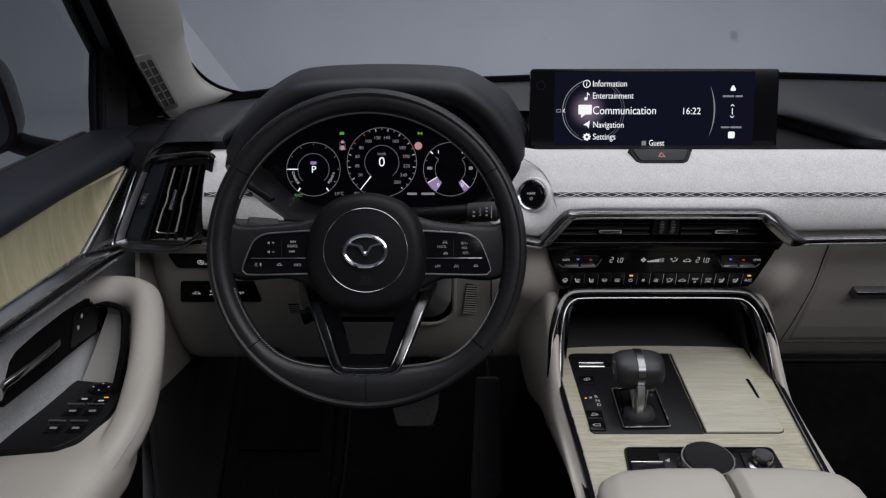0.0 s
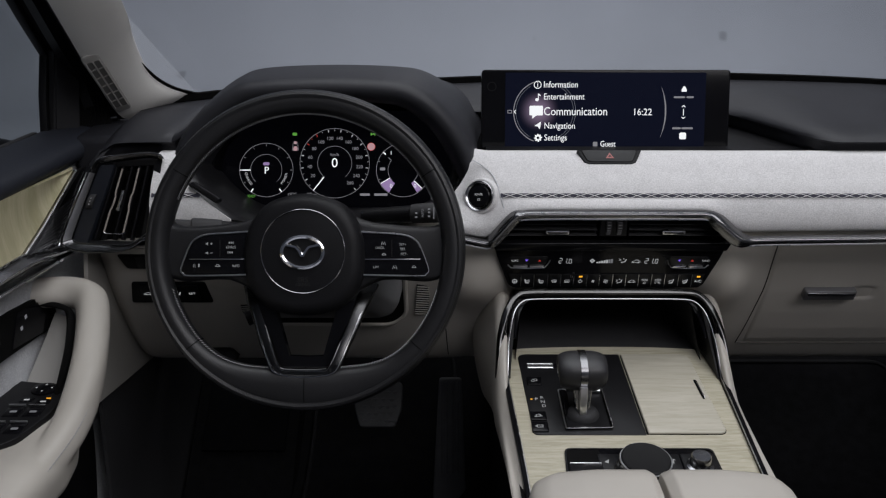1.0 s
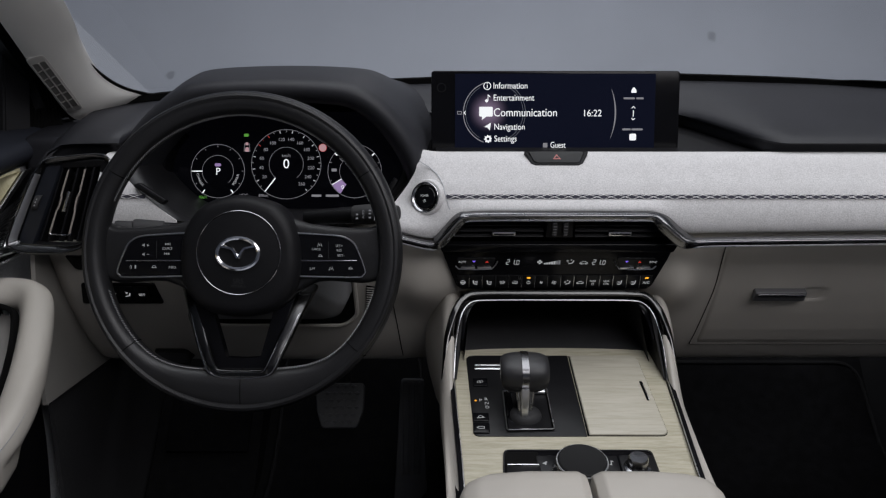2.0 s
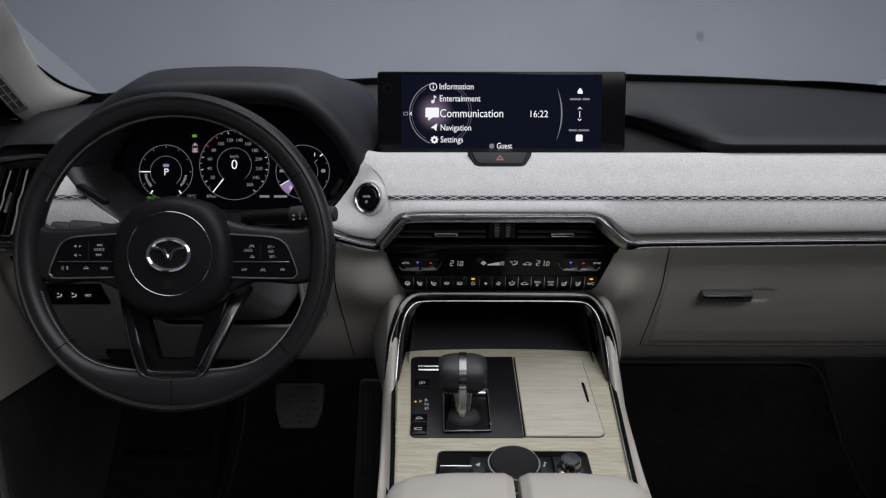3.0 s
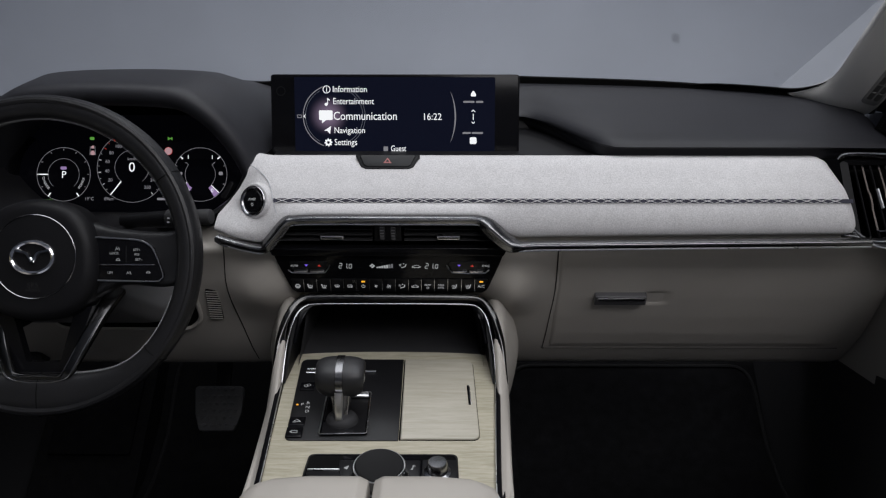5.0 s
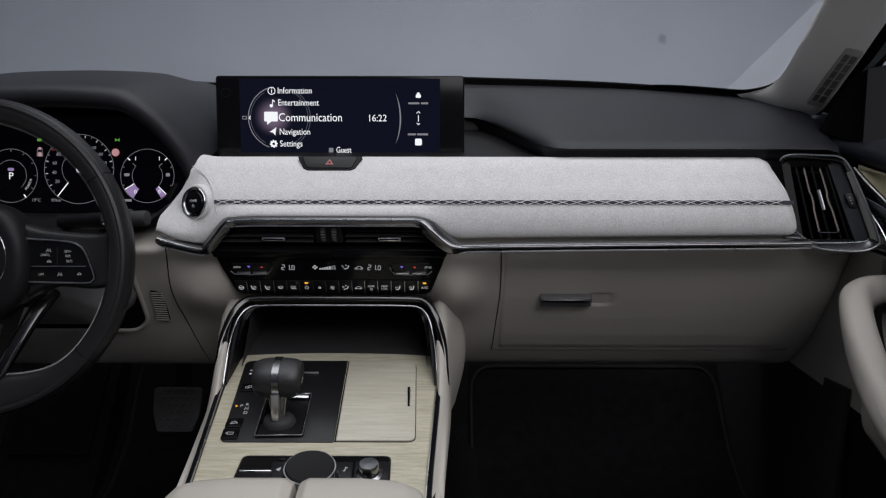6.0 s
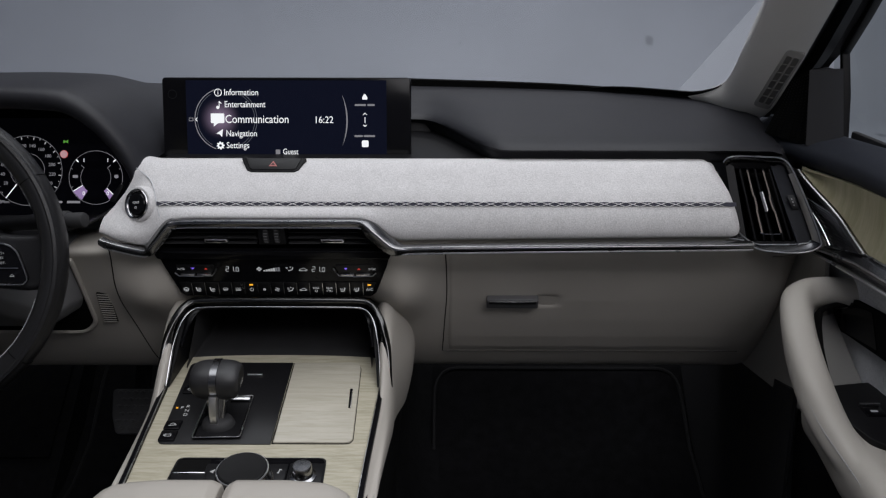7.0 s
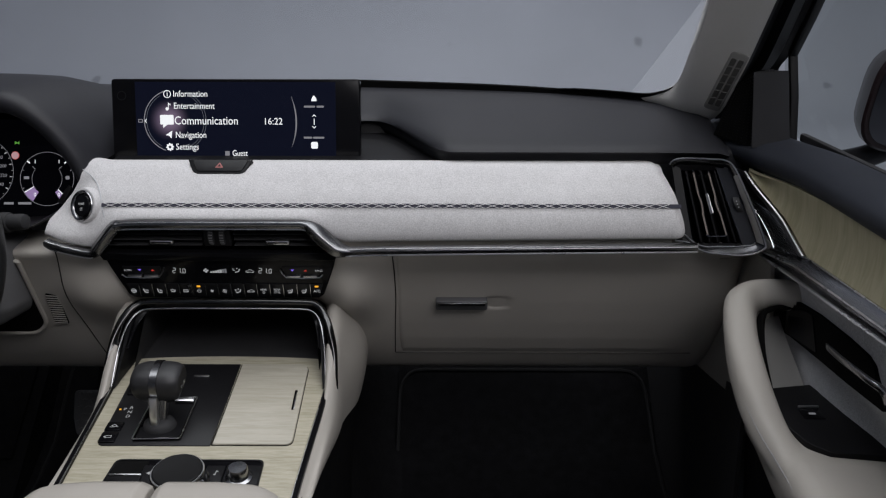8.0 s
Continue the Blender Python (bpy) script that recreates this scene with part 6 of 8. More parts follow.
hoop("menu_ring", 55 * U, 1.6 * U, sp(-108, -3), GREYLIGHT, display, 110, 250)
hoop("menu_ring", 55 * U, 0.9 * U, sp(-108, -3), DIMLIGHT, display, -68, 68)
hoop("menu_ring", 51 * U, 0.8 * U, sp(-108, -3), DIMLIGHT, display, 120, 240)
hoop("menu_ring", 51 * U, 0.8 * U, sp(-108, -3), DIMLIGHT, display, -60, 60)
bm = bmesh.new()
outer = [(math.cos(a) * 106 * U, math.sin(a) * 106 * U) for a in np.linspace(-0.44, 0.44, 30)]
inner = [(math.cos(a) * 106 * U - 2.6 * U * math.cos(a * 3.4), math.sin(a) * 106 * U) for a in np.linspace(0.44, -0.44, 30)]
flat("time_arc", outer + inner[1:-1], sp(2, -4), GREYLIGHT, display)
bm.free()
flat("phone_icon", [(-4.5 * U, -4 * U), (4.5 * U, -4 * U), (4.5 * U, 0), (1.2 * U, 5.5 * U), (-1.2 * U, 5.5 * U), (-4.5 * U, 0)], sp(138.5, 36), WHITE, display)
for x, y, w in ((130.5, 22.5, 20), (149.5, 22.5, 13), (127.0, -32, 15), (146.0, -32, 20)):
    flat("caption_bar", rounded(rect(w * U, 3.4 * U), 1.4 * U), sp(x, y), GREYLIGHT, display)
flat("arrow_up", [(-4 * U, -2 * U), (0, 2 * U), (4 * U, -2 * U), (2.4 * U, -2 * U), (0, 0.2 * U), (-2.4 * U, -2 * U)], sp(138.5, 7), WHITE, display)
flat("arrow_down", [(-4 * U, 2 * U), (-2.4 * U, 2 * U), (0, -0.2 * U), (2.4 * U, 2 * U), (4 * U, 2 * U), (0, -2 * U)], sp(138.5, -14), WHITE, display)
flat("arrow_line", rect(1.3 * U, 11 * U), sp(138.5, -4), WHITE, display)
flat("app_icon", rounded(rect(12 * U, 12 * U), 3 * U), sp(138.5, -45.5), WHITE, display)
hoop("camera_eye", 7.5 * U, 1.4 * U, SC @ Matrix.Translation((-202 * U, 41 * U, 0.0004)), BLACK, screen)

# ---- instrument cluster ----
cluster = thing("instrument_cluster", (-0.093, 1.25, 0.64), "digital instrument cluster with three round dials", "instrument cluster")
CL = pose(-0.093, 1.250, 0.707, 68)
bm = bmesh.new()
plate(bm, rounded([(-0.175, -0.070), (0.175, -0.070), (0.18, 0.05), (0.115, 0.080), (-0.115, 0.080), (-0.18, 0.05)], 0.02), CL, 0.02, 0.001)
dials = part("display", bm, DIAL, cluster, "black glass display")
# the housing runs from the hood's lip round below the display
low = [(0.1060, 0.735), (0.1015, 0.708), (0.088, 0.688), (0.062, 0.6735), (0.010, 0.668), (-0.092, 0.666), (-0.190, 0.668), (-0.242, 0.676), (-0.276, 0.694), (-0.300, 0.718), (-0.3105, 0.735)]
lowc = catmull(low, 5)


BEZEL = material("black_bezel_plastic", (0.015, 0.015, 0.0165), rough=0.38, grain=0.15, scale=900, vary=0.08, vary_scale=20, spec=0.40)


def bezel_depth(z):
    return 1.150 - 0.060 * min(max((0.76 - z) / 0.10, 0.0), 1.0)


bm = bmesh.new()
rings = []
for sl, sr, d, up in ((1.03, 1.02, 0.045, -0.004), (1.02, 1.015, 0.008, -0.002), (1.00, 1.00, 0.001, 0.0), (0.985, 0.985, 0.0, 0.001), (0.92, 0.965, 0.004, 0.0), (0.865, 0.95, 0.010, -0.001), (0.850, 0.945, 0.020, -0.004), (0.840, 0.94, 0.060, -0.012), (0.830, 0.93, 0.165, -0.028)):
    ring = []
    for x, z in lowc:
        w = step(0.115, 0.205, -0.095 - x)
        f = sl if x < -0.095 else sr
        ring.append((-0.095 + (x + 0.095) * f - 0.006 * step(0.05, 0.10, x), min(bezel_depth(z) + d + 0.065 * step(0.03, 0.075, x), 1.255), z + up + (z - 0.745) * (f - 1.0) * w))
    rings.append(ring)
loft(bm, rings, closed=False)
part("bezel", bm, BEZEL, cluster, "black lower bezel and side walls", sharp=60)
V = 0.000867


def cp(x, y, turn=0.0):
    return CL @ Matrix.Translation((x * V, y * V, 0.0006)) @ pose(0, 0, 0, 0, 0, turn)


def on_arc(cx, cy, r, a):
    return cx + r * math.cos(radians(a)), cy + r * math.sin(radians(a))


def tick(cx, cy, r0, r1, a, w, mt):
    x, y = on_arc(cx, cy, (r0 + r1) / 2, a)
    flat("tick", rect((r1 - r0) * V, w * V), cp(x, y, a), mt, dials)


def speed_angle(v):
    return 232 - 284 * v / 260


# middle dial: speed
hoop("dial_ring", 61 * V, 0.7 * V, cp(0, 0), GREYLIGHT, dials)
hoop("dial_inner", 30 * V, 0.6 * V, cp(0, 0), GREYLIGHT, dials, -52, 232)
for v in range(0, 261, 10):
    tick(0, 0, 55 if v % 20 == 0 else 57, 59.5, speed_angle(v), 1.3 if v % 20 == 0 else 0.7, REDLAMP if v in (80, 90, 100) else SOFTWHITE)
for v in range(20, 261, 20):
    x, y = on_arc(0, 0, 44, speed_angle(v))
    letters("speed_number", str(v), cp(x, y), 0.0070, GREYLIGHT, dials)
letters("speed_value", "0", cp(0, 0), 0.0205, WHITE, dials)
letters("speed_unit", "km/h", cp(0, 15), 0.0066, GREYLIGHT, dials)
x0_, y0_ = on_arc(0, 0, 31, 232)
x1_, y1_ = on_arc(0, 0, 61, 232)
flat("needle", [((a - x0_) * V, (b - y0_) * V) for a, b in ((x0_ - 0.8, y0_ + 0.6), (x0_ + 0.8, y0_ - 0.6), (x1_ + 0.6, y1_ - 0.4), (x1_ - 0.6, y1_ + 0.4))], cp(x0_, y0_), WHITE, dials, 0.0006)
# left dial: charge and power
LX, LY = -120, -12
hoop("dial_ring", 47 * V, 0.7 * V, cp(LX, LY), GREYLIGHT, dials)
hoop("dial_inner", 27.5 * V, 0.6 * V, cp(LX, LY), GREYLIGHT, dials, -48, 228)
for a in range(-30, 212, 30):
    tick(LX, LY, 42, 45, a, 1.0, GREYLIGHT)
tick(LX, LY, 27, 46, 180, 1.8, WHITE)
tick(LX, LY, 40, 47, 235, 2.0, WHITE)
tick(LX, LY, 40, 47, -55, 2.0, WHITE)
letters("gear_letter", "P", cp(LX + 0.5, LY - 1), 0.0150, WHITE, dials)
flat("drive_mark", rounded(rect(11 * V, 5.4 * V), 2.6 * V), cp(LX, LY + 11), VIOLET, dials)
for word, mid, span in (("CHARGE", 206, 40), ("POWER", -26, 36)):
    n_ = len(word)
    for k, ch in enumerate(word):
        a = mid + span * ((k + 0.5) / n_ - 0.5)
        x, y = on_arc(LX, LY, 36, a)
        letters("arc_letter", ch, cp(x, y, a + 90), 0.0054, SOFTWHITE, dials)
bm = bmesh.new()
sheet(bm, [[CL @ Vector(((LX + r * math.cos(a)) * V, (LY + r * math.sin(a)) * V, h)) for r, h in ((78, 0.0), (80, 0.012), (84, 0.024), (88, 0.026))] for a in np.linspace(radians(128), radians(232), 24)], thick=0.002)
part("dial_wall", bm, GLOSS, cluster, "glossy black curved wall beside the dial")
# right dial: temperature and fuel
RX, RY = 120, -12
hoop("dial_ring", 47 * V, 0.7 * V, cp(RX, RY), GREYLIGHT, dials)
for a0, a1 in ((140, 222), (-42, 40)):
    hoop("dial_inner", 26.5 * V, 0.6 * V, cp(RX, RY), GREYLIGHT, dials, a0, a1)
for a in (140, 40):
    tick(RX, RY, 27, 34, a, 0.8, GREYLIGHT)
    tick(RX, RY, 41, 47, a - 2 if a > 90 else a + 2, 2.0, WHITE)
for a in (160, 202, 20, -22):
    tick(RX, RY, 43, 46, a, 1.0, GREYLIGHT)
for x, y, ch in ((-21, 30, "1"), (21, 30, "1"), (-21, -28, "0"), (21, -28, "0")):
    letters("gauge_number", ch, cp(RX + x, RY + y), 0.0084, WHITE, dials)
hoop("gauge_fill", 36.5 * V, 19 * V, cp(RX, RY), VIOLET, dials, 211, 238, 0.00025)
hoop("gauge_fill", 36.5 * V, 19 * V, cp(RX, RY), VIOLET, dials, -58, -44, 0.00025)
tick(RX, RY, 27, 46, 211, 1.4, WHITE)
tick(RX, RY, 27, 46, -44, 1.4, WHITE)
flat("gauge_icon", rounded(rect(9 * V, 5 * V), 1 * V), cp(RX - 36, RY + 2), GREYLIGHT, dials)
flat("gauge_icon", rounded(rect(7 * V, 6 * V), 2 * V), cp(RX + 36, RY + 2), GREYLIGHT, dials)
letters("ready_text", "READY", cp(-146, -58), 0.0062, GREEN, dials, width=14 * V)
letters("temperature", "19°C", cp(-75, -55), 0.0068, GREYLIGHT, dials)
letters("range_text", "89km", cp(-40, -55), 0.0066, GREYLIGHT, dials)
flat("trip_bar", rect(17 * V, 4 * V), cp(53, -55), GREYLIGHT, dials)
flat("odometer_bar", rect(23 * V, 4 * V), cp(81, -55), GREYLIGHT, dials)
flat("lamp_icon", rounded(rect(8 * V, 5 * V), 1.5 * V), cp(-70, 51), GREEN, dials)
flat("lane_icon", [(-4 * V, -3 * V), (0, -0.6 * V), (4 * V, -3 * V), (4 * V, 3 * V), (0, 0.6 * V), (-4 * V, 3 * V)], cp(67, 51), GREEN, dials)
flat("car_icon", rounded([(-3.6 * V, -4 * V), (3.6 * V, -4 * V), (3.6 * V, 0.5 * V), (2.2 * V, 3.6 * V), (-2.2 * V, 3.6 * V), (-3.6 * V, 0.5 * V)], 1.0 * V), cp(-69, 26), ROSE, dials)
flat("car_icon", rounded([(-2.6 * V, -2.4 * V), (2.6 * V, -2.4 * V), (2.6 * V, 0.4 * V), (1.6 * V, 2.4 * V), (-1.6 * V, 2.4 * V), (-2.6 * V, 0.4 * V)], 0.8 * V), cp(-69, 36), ROSE, dials)
for s_ in (-1, 1):
    flat("lane_line", [(s_ * 5.4 * V, -7 * V), (s_ * 4.6 * V, -7 * V), (s_ * 3.6 * V, 8 * V), (s_ * 4.2 * V, 8 * V)][::s_], cp(-69, 29), GREYLIGHT, dials)
dot("sign_icon", 0, 0, 7.0 * V, REDLAMP, dials, cp(64, 29))
dot("sign_face", 0, 0, 6.4 * V, ROSE, dials, cp(64, 29), 0.0008)
# small buttons on the bezel
bm = bmesh.new()
plate(bm, rounded([(-0.026, 0.010), (-0.016, 0.014), (0.022, -0.010), (0.014, -0.016)], 0.003), pose(-0.2500, 1.098, 0.7115, 68) @ Matrix.Translation((0, 0, 0.001)), 0.012, 0.002)
part("trip_button", bm, BLACK, cluster, "slanted black trip button")
bm = bmesh.new()
plate(bm, rounded([(-0.010, -0.012), (0.000, -0.016), (0.014, 0.010), (0.008, 0.016)], 0.003), pose(0.0690, 1.166, 0.699, 66, 0, 0) @ Matrix.Diagonal((0.9, 0.9, 1, 1)), 0.006, 0.002)
part("dimmer_button", bm, BLACK, cluster, "slanted black dimmer button")

# ---- start button ----
PW = pose(0.1215, 1.1060, 0.7025, 66, 0, 0) @ pose(0, 0, 0, 0, -27, 0) @ Matrix.Diagonal((0.82, 0.82, 0.82, 1))
start = thing("start_button", (0.119, 1.12, 0.68), "round black power button in a chrome ring", "button")
bm = bmesh.new()
lathe(bm, [(0.0318, -0.030), (0.0318, -0.010), (0.0310, -0.0035), (0.0292, 0.0002), (0.0275, 0.0008), (0.0260, 0.0004), (0.0254, -0.003)], PW, 44)
part("surround", bm, CLOTH, start, "cloth-covered raised surround")
bm = bmesh.new()
lathe(bm, [(0.0258, -0.010), (0.0258, 0.0020), (0.0248, 0.0032), (0.0238, 0.0028), (0.0210, 0.0006), (0.0196, -0.0012), (0.0192, -0.008)], PW, 44)
part("ring", bm, DARKCHROME, start, "satin chrome ring")
bm = bmesh.new()
lathe(bm, [(0.0193, -0.010), (0.0190, 0.0005), (0.0176, 0.0018), (0.0, 0.0022)], PW, 40)
face = part("face", bm, GLOSS, start)
letters("power_text", "POWER", PW @ Matrix.Translation((0, 0.0025, 0.0024)), 0.0056, PRINT, face, width=0.0145)
hoop("power_icon", 0.0022, 0.0006, PW @ Matrix.Translation((0, -0.0058, 0.0024)), PRINT, face, 120, 420)
flat("power_bar", rect(0.0006, 0.0024), PW @ Matrix.Translation((0, -0.0045, 0.0026)), PRINT, face)

# ---- hazard button ----
HZ = pose(0.3035, 1.1490, 0.7492, 40) @ Matrix.Diagonal((1.06, 0.96, 1, 1))
hazard = thing("hazard_button", (0.306, 1.15, 0.74), "dark hazard light button with a red triangle", "button")
bm = bmesh.new()
plate(bm, rounded([(-0.0425, 0.0075), (-0.034, -0.0130), (-0.028, -0.0165), (0.028, -0.0165), (0.034, -0.0130), (0.0425, 0.0075)], [0.001, 0.004, 0.004, 0.004, 0.004, 0.001]), HZ @ Matrix.Translation((0, 0, 0.0005)), 0.012, 0.001)
part("bezel", bm, BLACK, hazard, "black recessed bezel")
bm = bmesh.new()
plate(bm, rounded([(-0.0375, 0.0070), (-0.0305, -0.0110), (-0.0260, -0.0135), (0.0260, -0.0135), (0.0305, -0.0110), (0.0375, 0.0070)], 0.003), HZ @ Matrix.Translation((0, 0, 0.0018)), 0.004, 0.0012)
hz_face = part("face", bm, SATIN, hazard)
tri_ = [(-0.0054, -0.0040), (0.0054, -0.0040), (0.0, 0.0052)]
flat("triangle", tri_, HZ @ Matrix.Translation((0, -0.0035, 0.0018)), material("red_print", (0.40, 0.12, 0.11), rough=0.5), hz_face)
flat("triangle_inside", [(x * 0.45, y * 0.45) for x, y in tri_], HZ @ Matrix.Translation((0, -0.0038, 0.0018)), SATIN, hz_face, 0.0007)

# ---- middle air vent ----
MV = pose(0.3055, 1.0905, 0.6640, 97)
vent = thing("air_vent", (0.305, 1.1, 0.64), "wide black middle air vent with horizontal slats", "air vent", group="air vents")
shape = [(-0.131, 0.0165), (0.131, 0.0165), (0.164, -0.0190), (0.150, -0.032), (-0.150, -0.032), (-0.164, -0.0190)]
bm = bmesh.new()
loft(bm, [[MV @ Vector((x * s, y * sy, z)) for x, y in shape] for s, sy, z in ((0.985, 0.96, 0.001), (0.955, 0.88, -0.010), (0.94, 0.84, -0.040))], cap=(False, True))
part("duct", bm, VOID, vent, "black duct", sharp=20)
for k, yy in enumerate((0.0095, 0.0025, -0.0060, -0.0145)):
    for side in (-1, 1):
        bm = bmesh.new()
        w = 0.130 + 0.9 * (0.0095 - yy)
        xa, xb = side * 0.022, side * min(w, 0.150)
        loft(bm, [[MV @ Vector((x, yy + b, -0.006 + a)) for a, b in ((0.0045, -0.0005), (0.0052, 0.0), (0.0045, 0.0005), (-0.016, 0.0030), (-0.016, 0.0016))] for x in (xa, xb)])
        part("slat", bm, RUBBER, vent, smooth=False)
for side in (-1, 1):
    bm = bmesh.new()
    TAB = MV @ Matrix.Translation((side * 0.0795 + 0.003, -0.0080, 0.0005))
    block(bm, 0.032, 0.0062, 0.006, TAB, 0.0016)
    tab = part("tab", bm, CHROME, vent, "small chrome tab")
    bm = bmesh.new()
    block(bm, 0.027, 0.0026, 0.002, TAB @ Matrix.Translation((0, 0, 0.0024)), 0.0005)
    part("tab_inset", bm, BLACK, tab, "black inset of the tab")
bm = bmesh.new()
plate(bm, rounded([(-0.0175, 0.0170), (0.0175, 0.0170), (0.0190, -0.0150), (-0.0190, -0.0150)], 0.002), MV @ Matrix.Translation((0, 0, 0.0005)), 0.012, 0.001)
mid = part("centre_block", bm, BLACK, vent, "black block with two thumb wheels")
for side in (-1, 1):
    bm = bmesh.new()
    lathe(bm, [(0.0, -0.0035), (0.0160, -0.0035), (0.0160, 0.0035), (0.0, 0.0035)], MV @ Matrix.Translation((side * 0.0075, 0.0005, -0.0100)) @ pose(0, 0, 0, 0, 90, 0), 28)
    part("thumb_wheel", bm, RUBBER, mid, "ribbed black thumb wheel")
    for k in range(-3, 4):
        a = radians(90 + 15 * k)
        bm = bmesh.new()
        block(bm, 0.0050, 0.0013, 0.0013, MV @ Matrix.Translation((side * 0.0075, 0.0005 + 0.0161 * math.cos(a), -0.0100 + 0.0161 * math.sin(a))), 0)
        part("ridge", bm, TREAD, mid)
bm = bmesh.new()
plate(bm, rounded([(-0.166, 0.0050), (0.166, 0.0050), (0.160, -0.0080), (-0.160, -0.0080)], 0.002), pose(0.3045, 1.0900, 0.6350, 97), 0.010, 0.002)
part("lower_band", bm, GLOSS, vent, "dark lacquer band under the vent")

# ---- climate panel ----
CP = pose(0.3045, 1.1060, 0.5920, 102) @ Matrix.Translation((0, 0.004, 0))
climate = thing("climate_control_panel", (0.3045, 1.12, 0.56), "black climate control panel with a row of buttons", "control panel")
bm = bmesh.new()
plate(bm, rounded([(-0.1605, 0.0330), (0.1605, 0.0330), (0.1560, 0.016), (0.1400, -0.0290), (0.1330, -0.0350), (-0.1330, -0.0350), (-0.1400, -0.0290), (-0.1560, 0.016)], 0.004), CP, 0.020, 0.002)
climate_body = part("body", bm, GLOSS, climate, "black lacquer body")
C = 0.00079
CY = 0.00101


def cc(x, y):
    return CP @ Matrix.Translation((x * C, y * CY, 0.0))


SEGMENTS = {"2": "abged", "1": "bc", "0": "abcdef"}


def seven_segment(digit, m, size=1.0):
    """A lit figure of slim bars, as on the temperature displays."""
    w, h, t = 0.0040 * size, 0.0082 * size, 0.0008
    spots = {"a": (0, h / 2, w, t), "g": (0, 0, w, t), "d": (0, -h / 2, w, t), "b": (w / 2, h / 4, t, h / 2), "c": (w / 2, -h / 4, t, h / 2), "e": (-w / 2, -h / 4, t, h / 2), "f": (-w / 2, h / 4, t, h / 2)}
    for s in SEGMENTS[digit]:
        x, y, a, b = spots[s]
        flat("temperature_bar", rect(a * 0.86 if a > t else a, b * 0.86 if b > t else b, x + y * 0.10, y), m, PRINT, climate_body, 0.0004)


for side in (-1, 1):
    for digit, dx, size in (("2", -9.5, 1.0), ("1", -1.0, 1.0), ("0", 8.0, 0.84)):
        seven_segment(digit, cc((-76 if side < 0 else 77) + dx, 12.5 if size == 1.0 else 11.8), size)
    flat("temperature_point", rect(0.0010, 0.0010), cc((-76 if side < 0 else 77) + 3.2, 8.4), PRINT, climate_body, 0.0004)
    # rocker with chrome edge
    bm = bmesh.new()
    xm = -142 if side < 0 else 141
    sweep(bm, [cc(xm + a, b) @ Vector((0, 0, 0.002)) for a, b in ((-37, 7), (-31, 2), (0, 1), (28, 2), (34, 8), (38, 15))] if side < 0 else [cc(xm + a, b) @ Vector((0, 0, 0.002)) for a, b in ((-38, 15), (-34, 8), (-28, 2), (0, 1), (31, 2), (37, 7))], circle(0.0009, 5), up=(0, -1, 0))
    part("rocker_edge", bm, CHROME, climate, "thin chrome rocker edge")
    bm = bmesh.new()
    plate(bm, rounded([(-35 * C, 9 * CY), (35 * C, 9 * CY), (28 * C, -8 * CY), (-28 * C, -8 * CY)], 0.003), cc(xm, 11) @ Matrix.Translation((0, 0, 0.0012)), 0.003, 0.0008)
    rk = part("rocker", bm, SATIN, climate, "black temperature rocker")
    for dx in (-14.5, 14.5):
        bm = bmesh.new()
        block(bm, 25 * C, 0.0030, 0.0040, cc(xm + dx, 4.5) @ Matrix.Translation((0, 0, 0.0022)), 0.0010)
        part("toggle", bm, CHROME, rk, "chrome toggle lip")
    for x, mt in ((-4 if side < 0 else -16, BLUELAMP), (19 if side < 0 else 7, REDLAMP)):
        s = -1 if mt is BLUELAMP else 1
        flat("arrow_lamp", [(-3 * C, -1.5 * s * CY), (3 * C, -1.5 * s * CY), (0, 1.5 * s * CY)], cc(xm + x, 14) @ Matrix.Translation((0, 0, 0.0016)), mt, rk)
    letters("rocker_text", "AUTO" if side < 0 else "SYNC", cc(xm + (-25 if side < 0 else 31), 13.5) @ Matrix.Translation((0, 0, 0.0016)), 0.0045, PRINT, rk, width=13 * C)
for k in range(7):
    flat("fan_bar", rect(3.4 * C, (2 + 0.8 * k) * CY), cc(-20 + 4.3 * k, 9.8 + 0.4 * k), PRINT if k < 5 else FAINT, climate_body, 0.0004)
for k in range(4):
    flat("fan_icon", circle(0.0016, 10, 0.0022 * math.cos(k * math.pi / 2), 0.0022 * math.sin(k * math.pi / 2), 0.0013), cc(-29, 12.5), PRINT, climate_body, 0.0004)
def stroke(name, pts, w, m, parent, mt=None):
    """A thin printed line through points."""
    q = [Vector(p) for p in pts]
    left, right = [], []
    for i, p in enumerate(q):
        t = (q[min(i + 1, len(q) - 1)] - q[max(i - 1, 0)]).normalized()
        n_ = Vector((-t.y, t.x)) * (w / 2)
        left.append(p + n_)
        right.append(p - n_)
    bm = bmesh.new()
    mm = m @ Matrix.Translation((0, 0, 0.0004))
    rows = [[bm.verts.new(mm @ Vector((p.x, p.y, 0))) for p in line] for line in (left, right)]
    for i in range(len(q) - 1):
        bm.faces.new((rows[0][i], rows[0][i + 1], rows[1][i + 1], rows[1][i]))
    return part(name, bm, mt if mt is not None else PRINT, parent, smooth=False)


def seat_icon(m, key, way, cooled):
    """A seat in profile with rising waves or arrows."""
    stroke("button_icon", [(way * x, y) for x, y in ((-0.0030, 0.0036), (-0.0020, -0.0016), (-0.0008, -0.0028), (0.0030, -0.0028))], 0.0014, m, key)
    for d in (-0.0002, 0.0014, 0.0030):
        line = ((d, -0.0012), (d + 0.0005, 0.0002), (d - 0.0003, 0.0014), (d + 0.0003, 0.0026))
        stroke("button_icon", [(way * x, y * (0.8 if cooled else 1.0)) for x, y in line], 0.0006, m, key)


